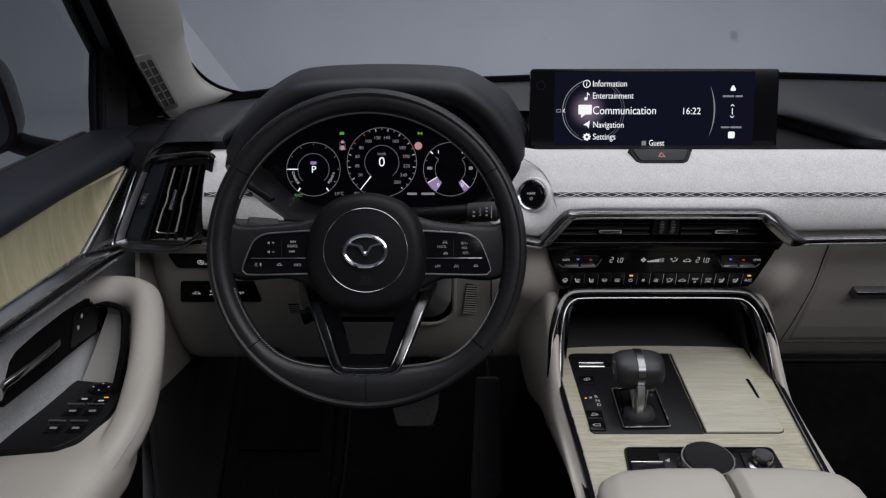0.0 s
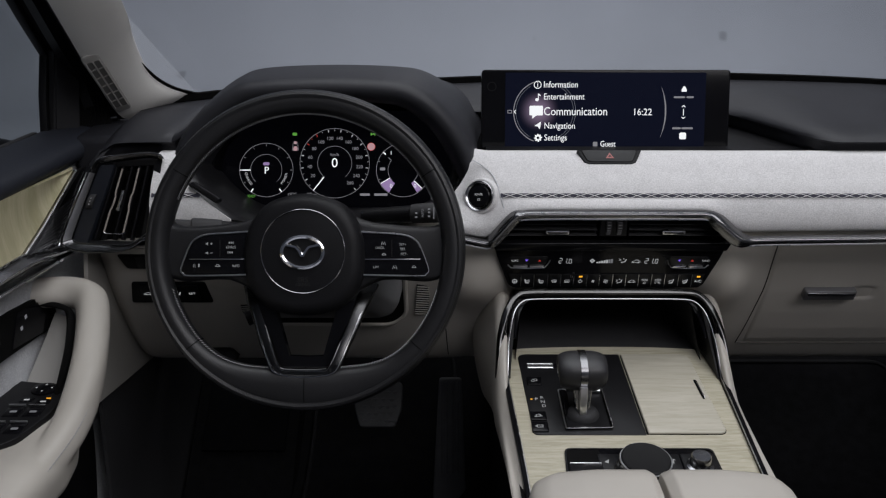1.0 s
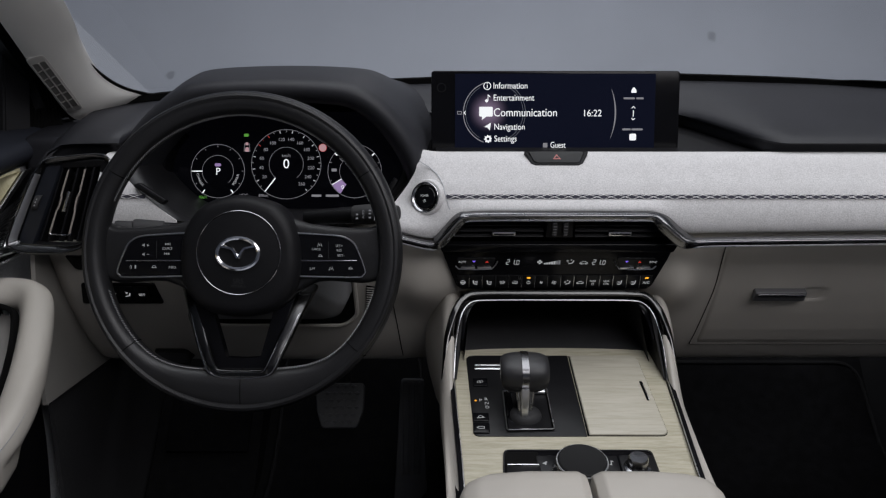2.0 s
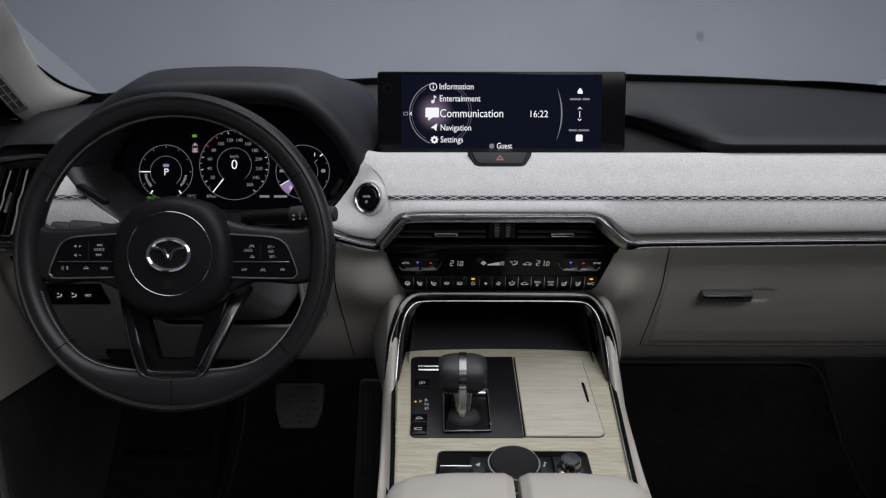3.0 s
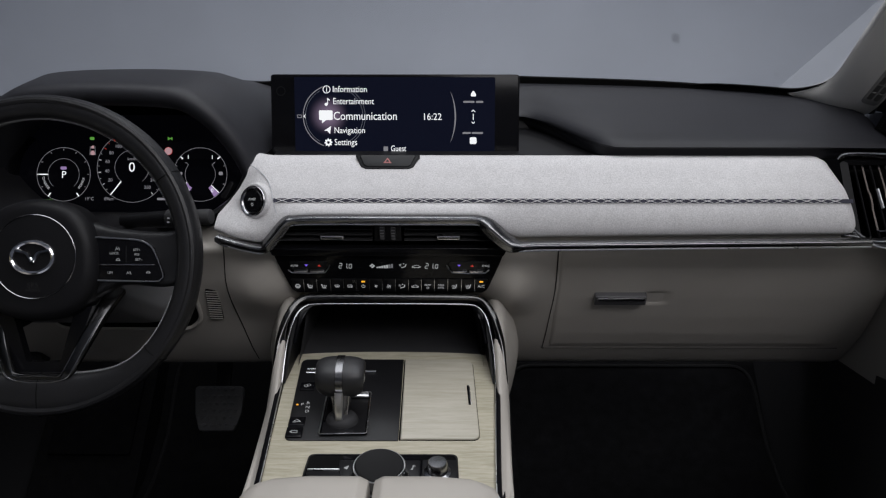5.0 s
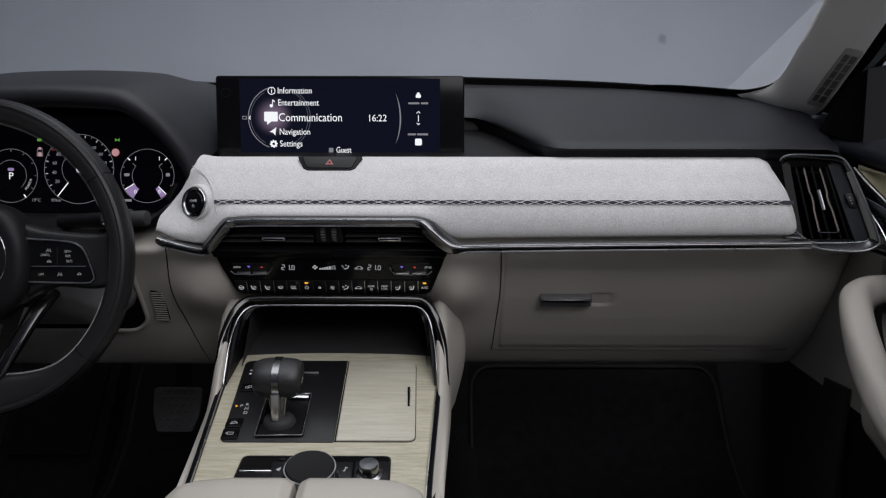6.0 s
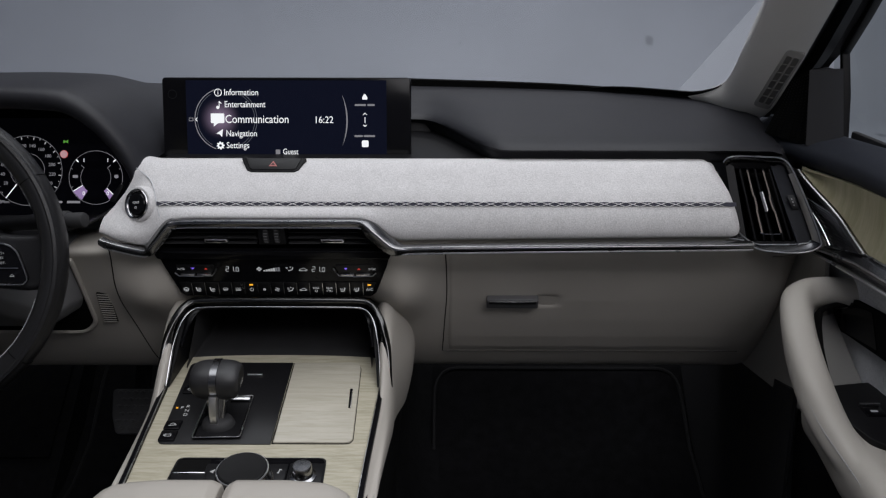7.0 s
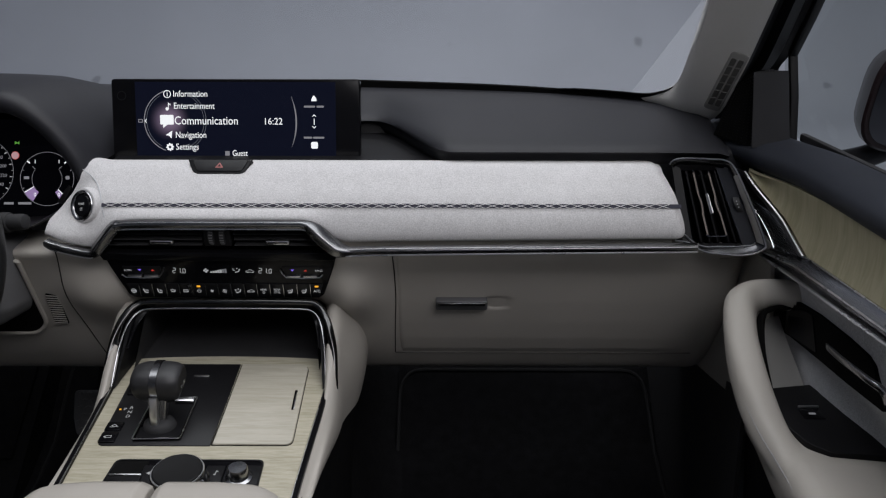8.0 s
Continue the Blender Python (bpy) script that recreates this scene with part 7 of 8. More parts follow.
def person_icon(m, key):
    """A seated figure's outline as plain strokes."""
    flat("button_icon", circle(0.0009, 10, 0.0004, 0.0034), m, PRINT, key)
    stroke("button_icon", [(0.0040, 0.0030), (0.0024, -0.0014), (-0.0006, -0.0022), (-0.0030, -0.0030)], 0.0013, m, key)


def car_outline(name, m, key, size):
    """A small car in profile."""
    pts = [(-0.0050, -0.0014), (-0.0046, 0.0002), (-0.0026, 0.0008), (-0.0010, 0.0022), (0.0018, 0.0022), (0.0034, 0.0006), (0.0050, 0.0000), (0.0050, -0.0014), (-0.0050, -0.0014)]
    stroke(name, [(x * size, y * size) for x, y in pts], 0.0007, m, key)
    for d in (-0.0028, 0.0028):
        flat(name, circle(0.0008 * size, 8, d * size, -0.0016 * size), m, PRINT, key)


person_icon(cc(26, 12.5), climate_body)
stroke("airflow_icon", [(-0.0062, 0.0030), (-0.0030, 0.0024)], 0.0008, cc(26, 12.5), climate_body)
stroke("airflow_icon", [(-0.0056, 0.0012), (-0.0030, -0.0002)], 0.0008, cc(26, 12.5), climate_body)
car_outline("car_icon", cc(49, 11.5), climate_body, 1.15)
# slanted double line beside the power button
for d in (-3.0, 0.0):
    bm = bmesh.new()
    sweep(bm, [cc(-59.5 + d - 3, -11) @ Vector((0, 0, 0.0022)), cc(-59.5 + d + 3, -30) @ Vector((0, 0, 0.0022))], circle(0.0003, 4), up=(0, -1, 0))
    part("slanted_line", bm, CHROME, climate, "thin slanted chrome line")
BUTTONS = [-165, -143, -118, -94, -71, -47, -24, -1, 23, 46, 69, 93, 117, 142, 165]
edges = [-177] + [(a + b) / 2 for a, b in zip(BUTTONS, BUTTONS[1:])] + [177]
for k, (a, b) in enumerate(zip(edges, edges[1:])):
    top, bot = -9.5 * CY, -32 * CY
    la = 5 * C if k == 0 else 0
    rb = 5 * C if k == 14 else 0
    bm = bmesh.new()
    plate(bm, rounded([(a * C + 0.0005, top), (b * C - 0.0005, top), (b * C - 0.0005 - rb * 1.6, bot), (a * C + 0.0005 + la * 1.6, bot)], 0.0008, 2), CP @ Matrix.Translation((0, 0, 0.0014)), 0.003, 0.0006, 2)
    key = part("button", bm, SATIN, climate)
    if k:
        bm = bmesh.new()
        block(bm, 0.0005, 21 * CY, 0.0010, CP @ Matrix.Translation((a * C, -20.5 * CY, 0.0016)), 0)
        part("divider", bm, CHROME, climate)
    x = BUTTONS[k]
    Mk = cc(x, -21.5) @ Matrix.Translation((0, 0, 0.0016))
    if k in (5, 14):
        flat("button_lamp", rounded(rect(6.5 * C, 2.6 * CY), 0.0008), cc(x, -13.5) @ Matrix.Translation((0, 0, 0.0016)), AMBER, key)
    if k == 14:
        letters("button_text", "A/C", Mk, 0.0062, PRINT, key)
    elif k in (10, 11):
        letters("button_text", "REAR", Mk @ Matrix.Translation((0, 0.0024, 0)), 0.0046, PRINT, key, width=0.0088)
        if k == 10:
            hoop("button_icon", 0.0016, 0.0006, Mk @ Matrix.Translation((0, -0.0026, 0)), PRINT, key)
        else:
            letters("button_text", "CTRL", Mk @ Matrix.Translation((0, -0.0024, 0)), 0.0046, PRINT, key, width=0.0088)
    elif k == 5:
        hoop("button_icon", 0.0024, 0.0007, Mk, PRINT, key, 120, 420)
        flat("button_icon_bar", rect(0.0007, 0.003), Mk @ Matrix.Translation((0, 0.002, 0)), PRINT, key)
    elif k in (3, 4):
        box = [(-0.0036, 0.0016), (-0.0018, 0.0024), (0.0018, 0.0024), (0.0036, 0.0016), (0.0026, -0.0012), (-0.0026, -0.0012), (-0.0036, 0.0016)] if k == 3 else rect(0.0068, 0.0042, 0, 0.0003) + rect(0.0068, 0.0042, 0, 0.0003)[:1]
        stroke("button_icon", box, 0.0006, Mk, key)
        for d in (-0.0018, 0.0, 0.0018):
            stroke("button_icon", [(d - 0.0004, -0.0022), (d + 0.0004, -0.0010), (d - 0.0004, 0.0002), (d + 0.0004, 0.0012)], 0.0006, Mk, key)
    elif k in (6, 7):
        for j in range(4):
            a_ = j * math.pi / 2 + 0.5
            r_ = 0.0014 if k == 6 else 0.0020
            petal = [(r_ * math.cos(a_) + r_ * 0.62 * math.cos(q), r_ * math.sin(a_) + r_ * 0.62 * math.sin(q)) for q in np.linspace(0, 2 * math.pi, 11)]
            if k == 6:
                flat("button_icon", petal[:-1], Mk, PRINT, key)
            else:
                stroke("button_icon", petal, 0.0005, Mk, key)
    elif k == 8:
        person_icon(Mk, key)
        stroke("button_icon", [(-0.0046, 0.0026), (-0.0018, 0.0020)], 0.0008, Mk, key)
        stroke("button_icon", [(-0.0046, 0.0008), (-0.0018, -0.0002)], 0.0008, Mk, key)
    elif k == 9:
        car_outline("button_icon", Mk, key, 1.0)
    elif k == 0:
        hoop("button_icon", 0.0032, 0.0009, Mk, PRINT, key)
        stroke("button_icon", [(-0.0030, 0.0002), (0.0030, 0.0002)], 0.0009, Mk, key)
        stroke("button_icon", [(0.0, 0.0), (0.0, -0.0030)], 0.0009, Mk, key)
    else:
        seat_icon(Mk, key, -1 if k > 10 else 1, k in (2, 12))


# ---- side air vents ----
SATINCHROME = material("satin_frame_chrome", (0.115, 0.115, 0.12), rough=0.20, metal=1.0, vary=0.06, vary_scale=18, rough_vary=0.05)
BEIGE = material("beige_slat", (0.24, 0.21, 0.185), rough=0.45, spec=0.4)
CHEEK = material("dark_blue_cheek_plastic", (0.011, 0.0125, 0.017), rough=0.32, vary=0.06, vary_scale=20, spec=0.35)


def side_vent(side):
    wide, drop = (0.017, -0.012) if side < 0 else (0.0, 0.0)
    base = thing("air_vent", (mirror_x(0.67, side), 1.12, 0.65), "black side air vent with upright slats and chrome frame", "air vent", group="air vents")
    tl, tr, br_, bl = Vector((0.622, 1.152, 0.756)), Vector((0.696, 1.118, 0.766)), Vector((0.738, 1.066, 0.651)), Vector((0.638, 1.092, 0.640))
    if side < 0:
        tl, bl = Vector((0.6085, 1.132, 0.767)), Vector((0.6285, 1.075, 0.6430))
    nor = (tr - tl).cross(bl - tl).normalized()
    if nor.y > 0:
        nor = -nor

    def Q(u, v, d=0.0):
        p = (tl * (1 - u) + tr * u) * (1 - v) + (bl * (1 - u) + br_ * u) * v + nor * d
        return Vector((mirror_x(p.x + wide, side), p.y, p.z + drop))

    OUT = [(-0.051, 0.053), (0.03, 0.006), (0.235, -0.013), (0.62, -0.004), (0.861, 0.012), (0.967, 0.103), (1.014, 0.406), (1.030, 0.70), (1.023, 0.899), (0.98, 0.953), (0.845, 1.0), (0.666, 1.018), (0.45, 1.005), (0.29, 0.988), (0.156, 0.946), (0.047, 0.880), (-0.12, 0.862)]
    INN = [(0.010, 0.075), (0.06, 0.046), (0.235, 0.034), (0.58, 0.055), (0.807, 0.073), (0.872, 0.125), (0.895, 0.42), (0.905, 0.70), (0.906, 0.850), (0.88, 0.900), (0.80, 0.916), (0.62, 0.925), (0.42, 0.925), (0.26, 0.925), (0.150, 0.895), (0.060, 0.835), (0.020, 0.800)]
    out_, inn_ = catmull(OUT, 4), catmull(INN, 4)
    # frame: outer lip, satin band, inner step
    bm = bmesh.new()
    edges = list(zip(out_, inn_))
    rings = [[Q(*o, -0.012), Q(*o, 0.001), Q(o[0] * 0.85 + i[0] * 0.15, o[1] * 0.85 + i[1] * 0.15, 0.0035), Q(o[0] * 0.5 + i[0] * 0.5, o[1] * 0.5 + i[1] * 0.5, 0.0020), Q(o[0] * 0.08 + i[0] * 0.92, o[1] * 0.08 + i[1] * 0.92, -0.0015), Q(*i, -0.006)] for o, i in edges]
    sheet(bm, rings)
    frame_ = part("chrome_frame", bm, SATINCHROME, base, "broad satin chrome frame", sharp=40)
    # Paler copy of the frame's chrome, painting in a bright reflection along its side.
    bm = bmesh.new()
    sheet(bm, [[Q(o[0] * (1 - q) + i[0] * q, o[1] * (1 - q) + i[1] * q, d) for q, d in ((0.16, 0.0038), (0.5, 0.0026), (0.88, -0.0006))] for o, i in edges[21:34]], thick=0.0004, back=-nor)
    part("side_band", bm, BANDCHROME, frame_, "frame side in paler chrome, standing in for its reflection")
    # Left edge lines use smoked chrome to imitate a weaker reflection.
    for name, line, d, r in (("outer_line", out_, 0.0022, 0.0013), ("inner_line", inn_[34:], -0.0012, 0.0009)):
        bm = bmesh.new()
        sweep(bm, [Q(*p, d) for p in line], circle(r, 6), up=nor)
        part(name, bm, CHROME if side > 0 else STRIPCHROME, frame_, "chrome edge line, darkened on the left for a dimmer reflection")
    # dark face with the slat opening
    bm = bmesh.new()
    ring = inn_ + [(0.0, 0.5)]
    loft(bm, [[Q(u, v, d) for u, v in ring] for d in (-0.060, -0.056)])
    part("backing", bm, VOID, base, "black lining of the vent")
    bm = bmesh.new()
    rows = []
    for v in np.linspace(0.09, 0.915, 12):
        left = 0.640 + 0.075 * v
        right = 0.868 + 0.045 * min(v / 0.5, 1.0)
        rows.append([Q(left - 0.02, v, -0.040), Q(left, v, -0.006), Q(left + 0.02, v, -0.0035), Q((left + right) / 2, v, -0.0045), Q(right + 0.01, v, -0.0055)])
    sheet(bm, rows, thick=0.002, back=-nor)
    cheek_ = part("cheek", bm, CHEEK, base, "smooth dark outer cheek", sharp=40)
    for u0, u1, v0, v1 in ((0.02, 0.66, 0.050, 0.105), (0.06, 0.72, 0.885, 0.925)):
        bm = bmesh.new()
        sheet(bm, [[Q(u, v, d) for v, d in (((v0, -0.005), (v1, -0.010), (v1 + 0.01, -0.05)) if v0 < 0.5 else ((v1, -0.005), (v0, -0.010), (v0 - 0.01, -0.05)))] for u in np.linspace(u0, u1, 5)])
        part("lip", bm, BLACK, base, "black inner lip")
    bm = bmesh.new()
    sheet(bm, [[Q(u, v, d) for u, d in ((-0.03, -0.004), (0.09, -0.008), (0.10, -0.05))] for v in np.linspace(0.05, 0.92, 5)])
    part("lip", bm, BLACK, base, "black inner lip")
    # thumb wheel in the cheek
    ax = (Q(0.9, 0.5) - Q(0.8, 0.5)).normalized()
    along = (Q(0.84, 0.59) - Q(0.825, 0.375)).normalized()
    nn = (Q(0.8, 0.5, 0.01) - Q(0.8, 0.5)).normalized()
    T_ = Matrix.Translation(Q(0.832, 0.478, -0.0085)) @ Matrix(((along.x, nn.x, ax.x, 0), (along.y, nn.y, ax.y, 0), (along.z, nn.z, ax.z, 0), (0, 0, 0, 1)))
    bm = bmesh.new()
    lathe(bm, [(0.0, -0.0040), (0.0115, -0.0040), (0.0118, 0.0), (0.0115, 0.0040), (0.0, 0.0040)], T_, 28)
    part("thumb_wheel", bm, RUBBER, cheek_, "small black thumb wheel")
    for k in range(-1, 2):
        flat("wheel_dot", circle(0.0009, 8), T_ @ Matrix.Translation((0.0118 * math.sin(0.38 * k), 0.0118 * math.cos(0.38 * k), 0)) @ pose(0, 0, 0, -90, 0, 0), THREAD, cheek_)
    # upright slats; the two middle ones carry a beige face and share a frame
    tops, bots = (0.176, 0.292, 0.406, 0.529, 0.625), (0.203, 0.314, 0.419, 0.558, 0.646)
    for k, (u0, u1) in enumerate(zip(tops, bots)):
        bm = bmesh.new()
        rings = []
        for v in np.linspace(0.115, 0.875, 9):
            uu = u0 + (u1 - u0) * (v - 0.132) / 0.67
            c = Q(uu, v, -0.009)
            ax = (Q(uu + 0.01, v) - Q(uu, v)).normalized()
            w = 0.0016
            rings.append([c + nn * a + ax * b for a, b in ((0.0035, -w * 0.8), (0.0045, 0.0), (0.0035, w * 0.8), (-0.016, 0.0016), (-0.016, -0.0010))])
        loft(bm, rings)
        slat = part("slat", bm, BLACK, base, smooth=False)
        if k in (1, 3):
            bm = bmesh.new()
            rows = []
            for v in np.linspace(0.135, 0.80, 19):
                uu = u0 + (u1 - u0) * (v - 0.132) / 0.67
                bulge = 0.016 * (1 if k == 1 else -1) * (step(0.38, 0.43, v) * (1 - step(0.52, 0.57, v)))
                rows.append([Q(uu + bulge - 0.011, v, -0.0040), Q(uu + bulge + 0.011, v, -0.0036)])
            sheet(bm, rows, thick=0.0012, back=-nor)
            part("slat_face", bm, BEIGE, slat, "slim beige slat face")
    bm = bmesh.new()
    sweep(bm, [Q(u, v, -0.0042) for u, v in ((0.29, 0.800), (0.33, 0.815), (0.53, 0.815), (0.558, 0.80))], circle(0.0010, 5), up=(0, -1, 0))
    part("slat_link", bm, DARKCHROME, base, "thin bar joining the middle slats")
    bm = bmesh.new()
    sweep(bm, [Q(u, v, -0.0012) for u, v in ((0.430, 0.365), (0.436, 0.47), (0.442, 0.575))], rounded(rect(0.0044, 0.004), 0.0012, 2), up=nor)
    part("tab", bm, CHROME, base, "chrome slide tab")
    return base


side_vent(-1)
side_vent(1)


# ---- driver-side switch panels ----
def knee_plane(x, z):
    """A plane on the knee panel, facing the driver."""
    return pose(x, panel_at(x, z) - 0.0025, z, 90 + 22)


def switch_row():
    M = knee_plane(-0.3293, 0.5414)
    base = thing("switch_panel", (-0.3293, 1.14, 0.52), "row of four black switches below the steering wheel", "switch panel", group="driver switch panels")
    bm = bmesh.new()
    plate(bm, rounded([(-0.0525, 0.0213), (0.0540, 0.0213), (0.0596, -0.0213), (-0.0620, -0.0213)], 0.004), M, 0.010, 0.001)
    part("plate", bm, GLOSS, base)
    for k in range(4):
        Mk = M @ Matrix.Translation((-0.0331 + 0.0217 * k, 0.0, 0.0012))
        bm = bmesh.new()
        plate(bm, rounded(rect(0.0205, 0.034), 0.0015), Mk, 0.003, 0.0006, 2)
        key = part("button", bm, SATIN, base)
        if k == 3:
            letters("button_text", "SET", Mk, 0.0064, PRINT, key)
        elif k == 0:
            car_outline("button_icon", Mk, key, 1.15)
        else:
            letters("button_icon", "2" if k == 2 else "1", Mk @ Matrix.Translation((-0.0008, 0.0040, 0)), 0.0055, PRINT, key)
            person_icon(Mk @ Matrix.Diagonal((1.2, 1.2, 1, 1)), key)


def single_switch():
    M = knee_plane(-0.353, 0.599)
    base = thing("switch_panel", (-0.353, 1.12, 0.585), "single black switch beside the steering wheel", "switch panel", group="driver switch panels")
    bm = bmesh.new()
    plate(bm, rounded([(-0.0370, 0.0145), (0.0370, 0.0145), (0.0370, -0.0135), (-0.0290, -0.0135)], [0.003, 0.003, 0.003, 0.008]), M, 0.010, 0.001)
    part("plate", bm, GLOSS, base)
    Mk = M @ Matrix.Translation((0.008, 0, 0.0012))
    bm = bmesh.new()
    plate(bm, rounded(rect(0.040, 0.023), 0.0015), Mk, 0.003, 0.0006, 2)
    key = part("button", bm, SATIN, base)
    hoop("button_icon", 0.0042, 0.0010, Mk, PRINT, key)
    for a in (90, 210, 330):
        stroke("button_icon", [(0, 0), (0.0040 * math.cos(radians(a)), 0.0040 * math.sin(radians(a)))], 0.0010, Mk, key)
    stroke("button_icon", [(0.0050, -0.0040), (0.0076, -0.0040), (0.0070, -0.0010)], 0.0010, Mk, key)


switch_row()
single_switch()


def knee_grille(x, z, w, h, count, lean):
    M = knee_plane(x, z) @ pose(0, 0, 0, 0, 0, lean)
    base = thing("speaker_grille", (x, panel_at(x, z), z), "small slotted grille in the cream knee panel", "grille", group="knee panel grilles")
    bm = bmesh.new()
    plate(bm, rounded(rect(w, h), 0.002), M, 0.006, 0.0008)
    part("backing", bm, VOID, base)
    for k in range(count):
        bm = bmesh.new()
        block(bm, w * 0.96, h / count * 0.46, 0.003, M @ Matrix.Translation((0, -h / 2 + h / count * (k + 0.5), -0.0010)), 0.0004, 1)
        part("slat", bm, TRIM, base)


knee_grille(0.0415, 0.5270, 0.0205, 0.064, 13, -4)
knee_grille(-0.2190, 0.5070, 0.024, 0.020, 5, 4)

# black plate painting the shaded gap round the steering column, with a turned leather lip
CUT = pose(-0.0915, panel_at(-0.0915, 0.54) - 0.002, 0.540, 90 + 22)
cut = rounded([(-0.120, -0.068), (0.088, -0.068), (0.1080, -0.045), (0.1080, 0.085), (-0.120, 0.085)], [0.03, 0.035, 0.030, 0.004, 0.004], 7)
bm = bmesh.new()
plate(bm, cut, CUT, 0.012, 0.002)
part("column_gap_plate", bm, VOID, dash, "black plate for the shaded opening round the steering column")
bm = bmesh.new()
sweep(bm, [CUT @ Vector((x, y, -0.0005)) for x, y in cut], circle(0.0035, 8), closed=True, up=CUT.to_3x3() @ Vector((0, 0, 1)))
part("cutout_lip", bm, LEATHER, dash, "cream leather lip of the opening")

# bonnet release under the knee panel
release = thing("bonnet_release", (-0.293, 1.20, 0.390), "black bonnet release lever under the knee panel", "lever")
bm = bmesh.new()
loft(bm, [[(x + d, y, z) for x, z in ((-0.318, 0.4135), (-0.266, 0.4135), (-0.258, 0.3900), (-0.306, 0.3900))] for y, d in ((1.225, 0.0), (1.203, 0.0), (1.199, 0.002))])
bmesh.ops.bevel(bm, geom=bm.edges[:], offset=0.003, segments=2, affect="EDGES")
part("lever", bm, RUBBER, release)

# ---- shift plate details ----
def dk(x, y, lift=0.0026):
    """A place on the console deck, from world x and y."""
    return K @ Matrix.Translation((x - KX, (y - 0.94) / math.cos(radians(3.8)), lift))


LETTERS = (("P", 0.1955, 0.970), ("R", 0.2030, 0.973), ("N", 0.2035, 0.964), ("D", 0.2040, 0.955))
for ch, x, y in LETTERS:
    letters("gear_mark", ch, dk(x, y, 0.0016), 0.0078, PRINT, shift_plate)
flat("gear_lamp", circle(0.0015, 12), dk(0.1890, 0.970, 0.0016), AMBER, shift_plate)


def shift_icon(k, x, y, key):
    """Small backlit marks: linked rings, a slope with a car, a camera."""
    if k == 0:
        for d in (-0.0016, 0.0016):
            hoop("shift_button_icon", 0.0024, 0.0006, dk(x + d, y + d * 0.5, 0.0032), PRINT, key)
    elif k == 1:
        flat("shift_button_icon", [(-0.005, -0.003), (0.005, -0.0015), (0.005, -0.0008), (-0.005, -0.0022)], dk(x, y, 0.0032), PRINT, key)
        hoop("shift_button_icon", 0.0026, 0.0007, dk(x, y - 0.0004, 0.0032), PRINT, key, 10, 175)
        for d in (-0.0028, 0.0028):
            flat("shift_button_icon", circle(0.0008, 8), dk(x + d, y + 0.0004, 0.0032), PRINT, key)
    else:
        for w_, h_, dx, dy in ((0.0075, 0.0006, 0, 0.0021), (0.0075, 0.0006, 0, -0.0021), (0.0006, 0.0042, -0.0036, 0), (0.0006, 0.0042, 0.0036, 0), (0.0014, 0.0020, -0.0050, 0)):
            flat("shift_button_icon", rect(w_, h_, dx, dy), dk(x, y, 0.0032), PRINT, key)


for k, (x, y, w, h) in enumerate(((0.1965, 1.011, 0.020, 0.018), (0.1945, 0.933, 0.021, 0.018), (0.1945, 0.911, 0.021, 0.020))):
    bm = bmesh.new()
    plate(bm, rounded(rect(w, h), 0.002), dk(x, y, 0.0032), 0.004, 0.0008)
    key = part("shift_button", bm, GLOSS, shift_plate, "black push button")
    shift_icon(k, x, y, key)
bm = bmesh.new()
plate(bm, rounded(rect(0.045, 0.012), 0.002), dk(0.2130, 1.0480, 0.0022), 0.004, 0.0006)
slot_ = part("key_slot", bm, GLOSS, shift_plate, "narrow slot with a chrome bar")
for dy in (-0.0045, 0.0035):
    bm = bmesh.new()
    block(bm, 0.036, 0.0060 if dy < 0 else 0.0034, 0.0022, dk(0.2080, 1.0480 + dy, 0.0034) @ pose(0, 0, 0, 14), 0.0006)
    part("chrome_bar", bm, CHROME, slot_)
bm = bmesh.new()
block(bm, 0.022, 0.0034, 0.002, dk(0.2760, 1.0480, 0.0020), 0.0008)
part("chrome_bar", bm, CHROME, shift_plate)

# ---- commander panel ----
commander = thing("control_panel", (0.309, 0.80, 0.455), "black console control panel with a rotary knob", "control panel")
bm = bmesh.new()
plate(bm, rounded([(-0.0925, -0.19), (0.0935, -0.19), (0.0910, -0.0890), (-0.0860, -0.0890)], [0.002, 0.002, 0.008, 0.008]), K @ Matrix.Translation((0, 0.017, 0)) @ Matrix.Translation((0, 0, 0.0015)), 0.008, 0.001)
part("plate", bm, GLOSS, commander)
bm = bmesh.new()
ring_plate(bm, rounded([(-0.0940, -0.19), (0.0950, -0.19), (0.0925, -0.0875), (-0.0875, -0.0875)], [0.002, 0.002, 0.009, 0.009]), rounded([(-0.0920, -0.189), (0.0930, -0.189), (0.0905, -0.0895), (-0.0855, -0.0895)], [0.002, 0.002, 0.008, 0.008]), K @ Matrix.Translation((0, 0.017, 0)), 0.002, 0.0022)
part("rim", bm, BLACK, commander, "thin black rim")
KNOBTOP = material("black_knob_rubber", (0.012, 0.012, 0.0125), rough=0.5, grain=0.2, scale=900, spec=0.14)
KN = dk(0.3080, 0.8270, 0.0)
bm = bmesh.new()
lathe(bm, [(0.0345, 0.0), (0.0345, 0.0035), (0.0328, 0.0050), (0.0318, 0.011), (0.0310, 0.0125), (0.0306, 0.018), (0.0288, 0.0205)], KN, 48)
part("knob_skirt", bm, DARKCHROME, commander, "knurled dark chrome skirt")
bm = bmesh.new()
lathe(bm, [(0.0290, 0.018), (0.0283, 0.0218), (0.0268, 0.0228), (0.024, 0.0224), (0.0, 0.0222)], KN, 48)
part("knob_top", bm, KNOBTOP, commander, "black satin knob top")
bm = bmesh.new()
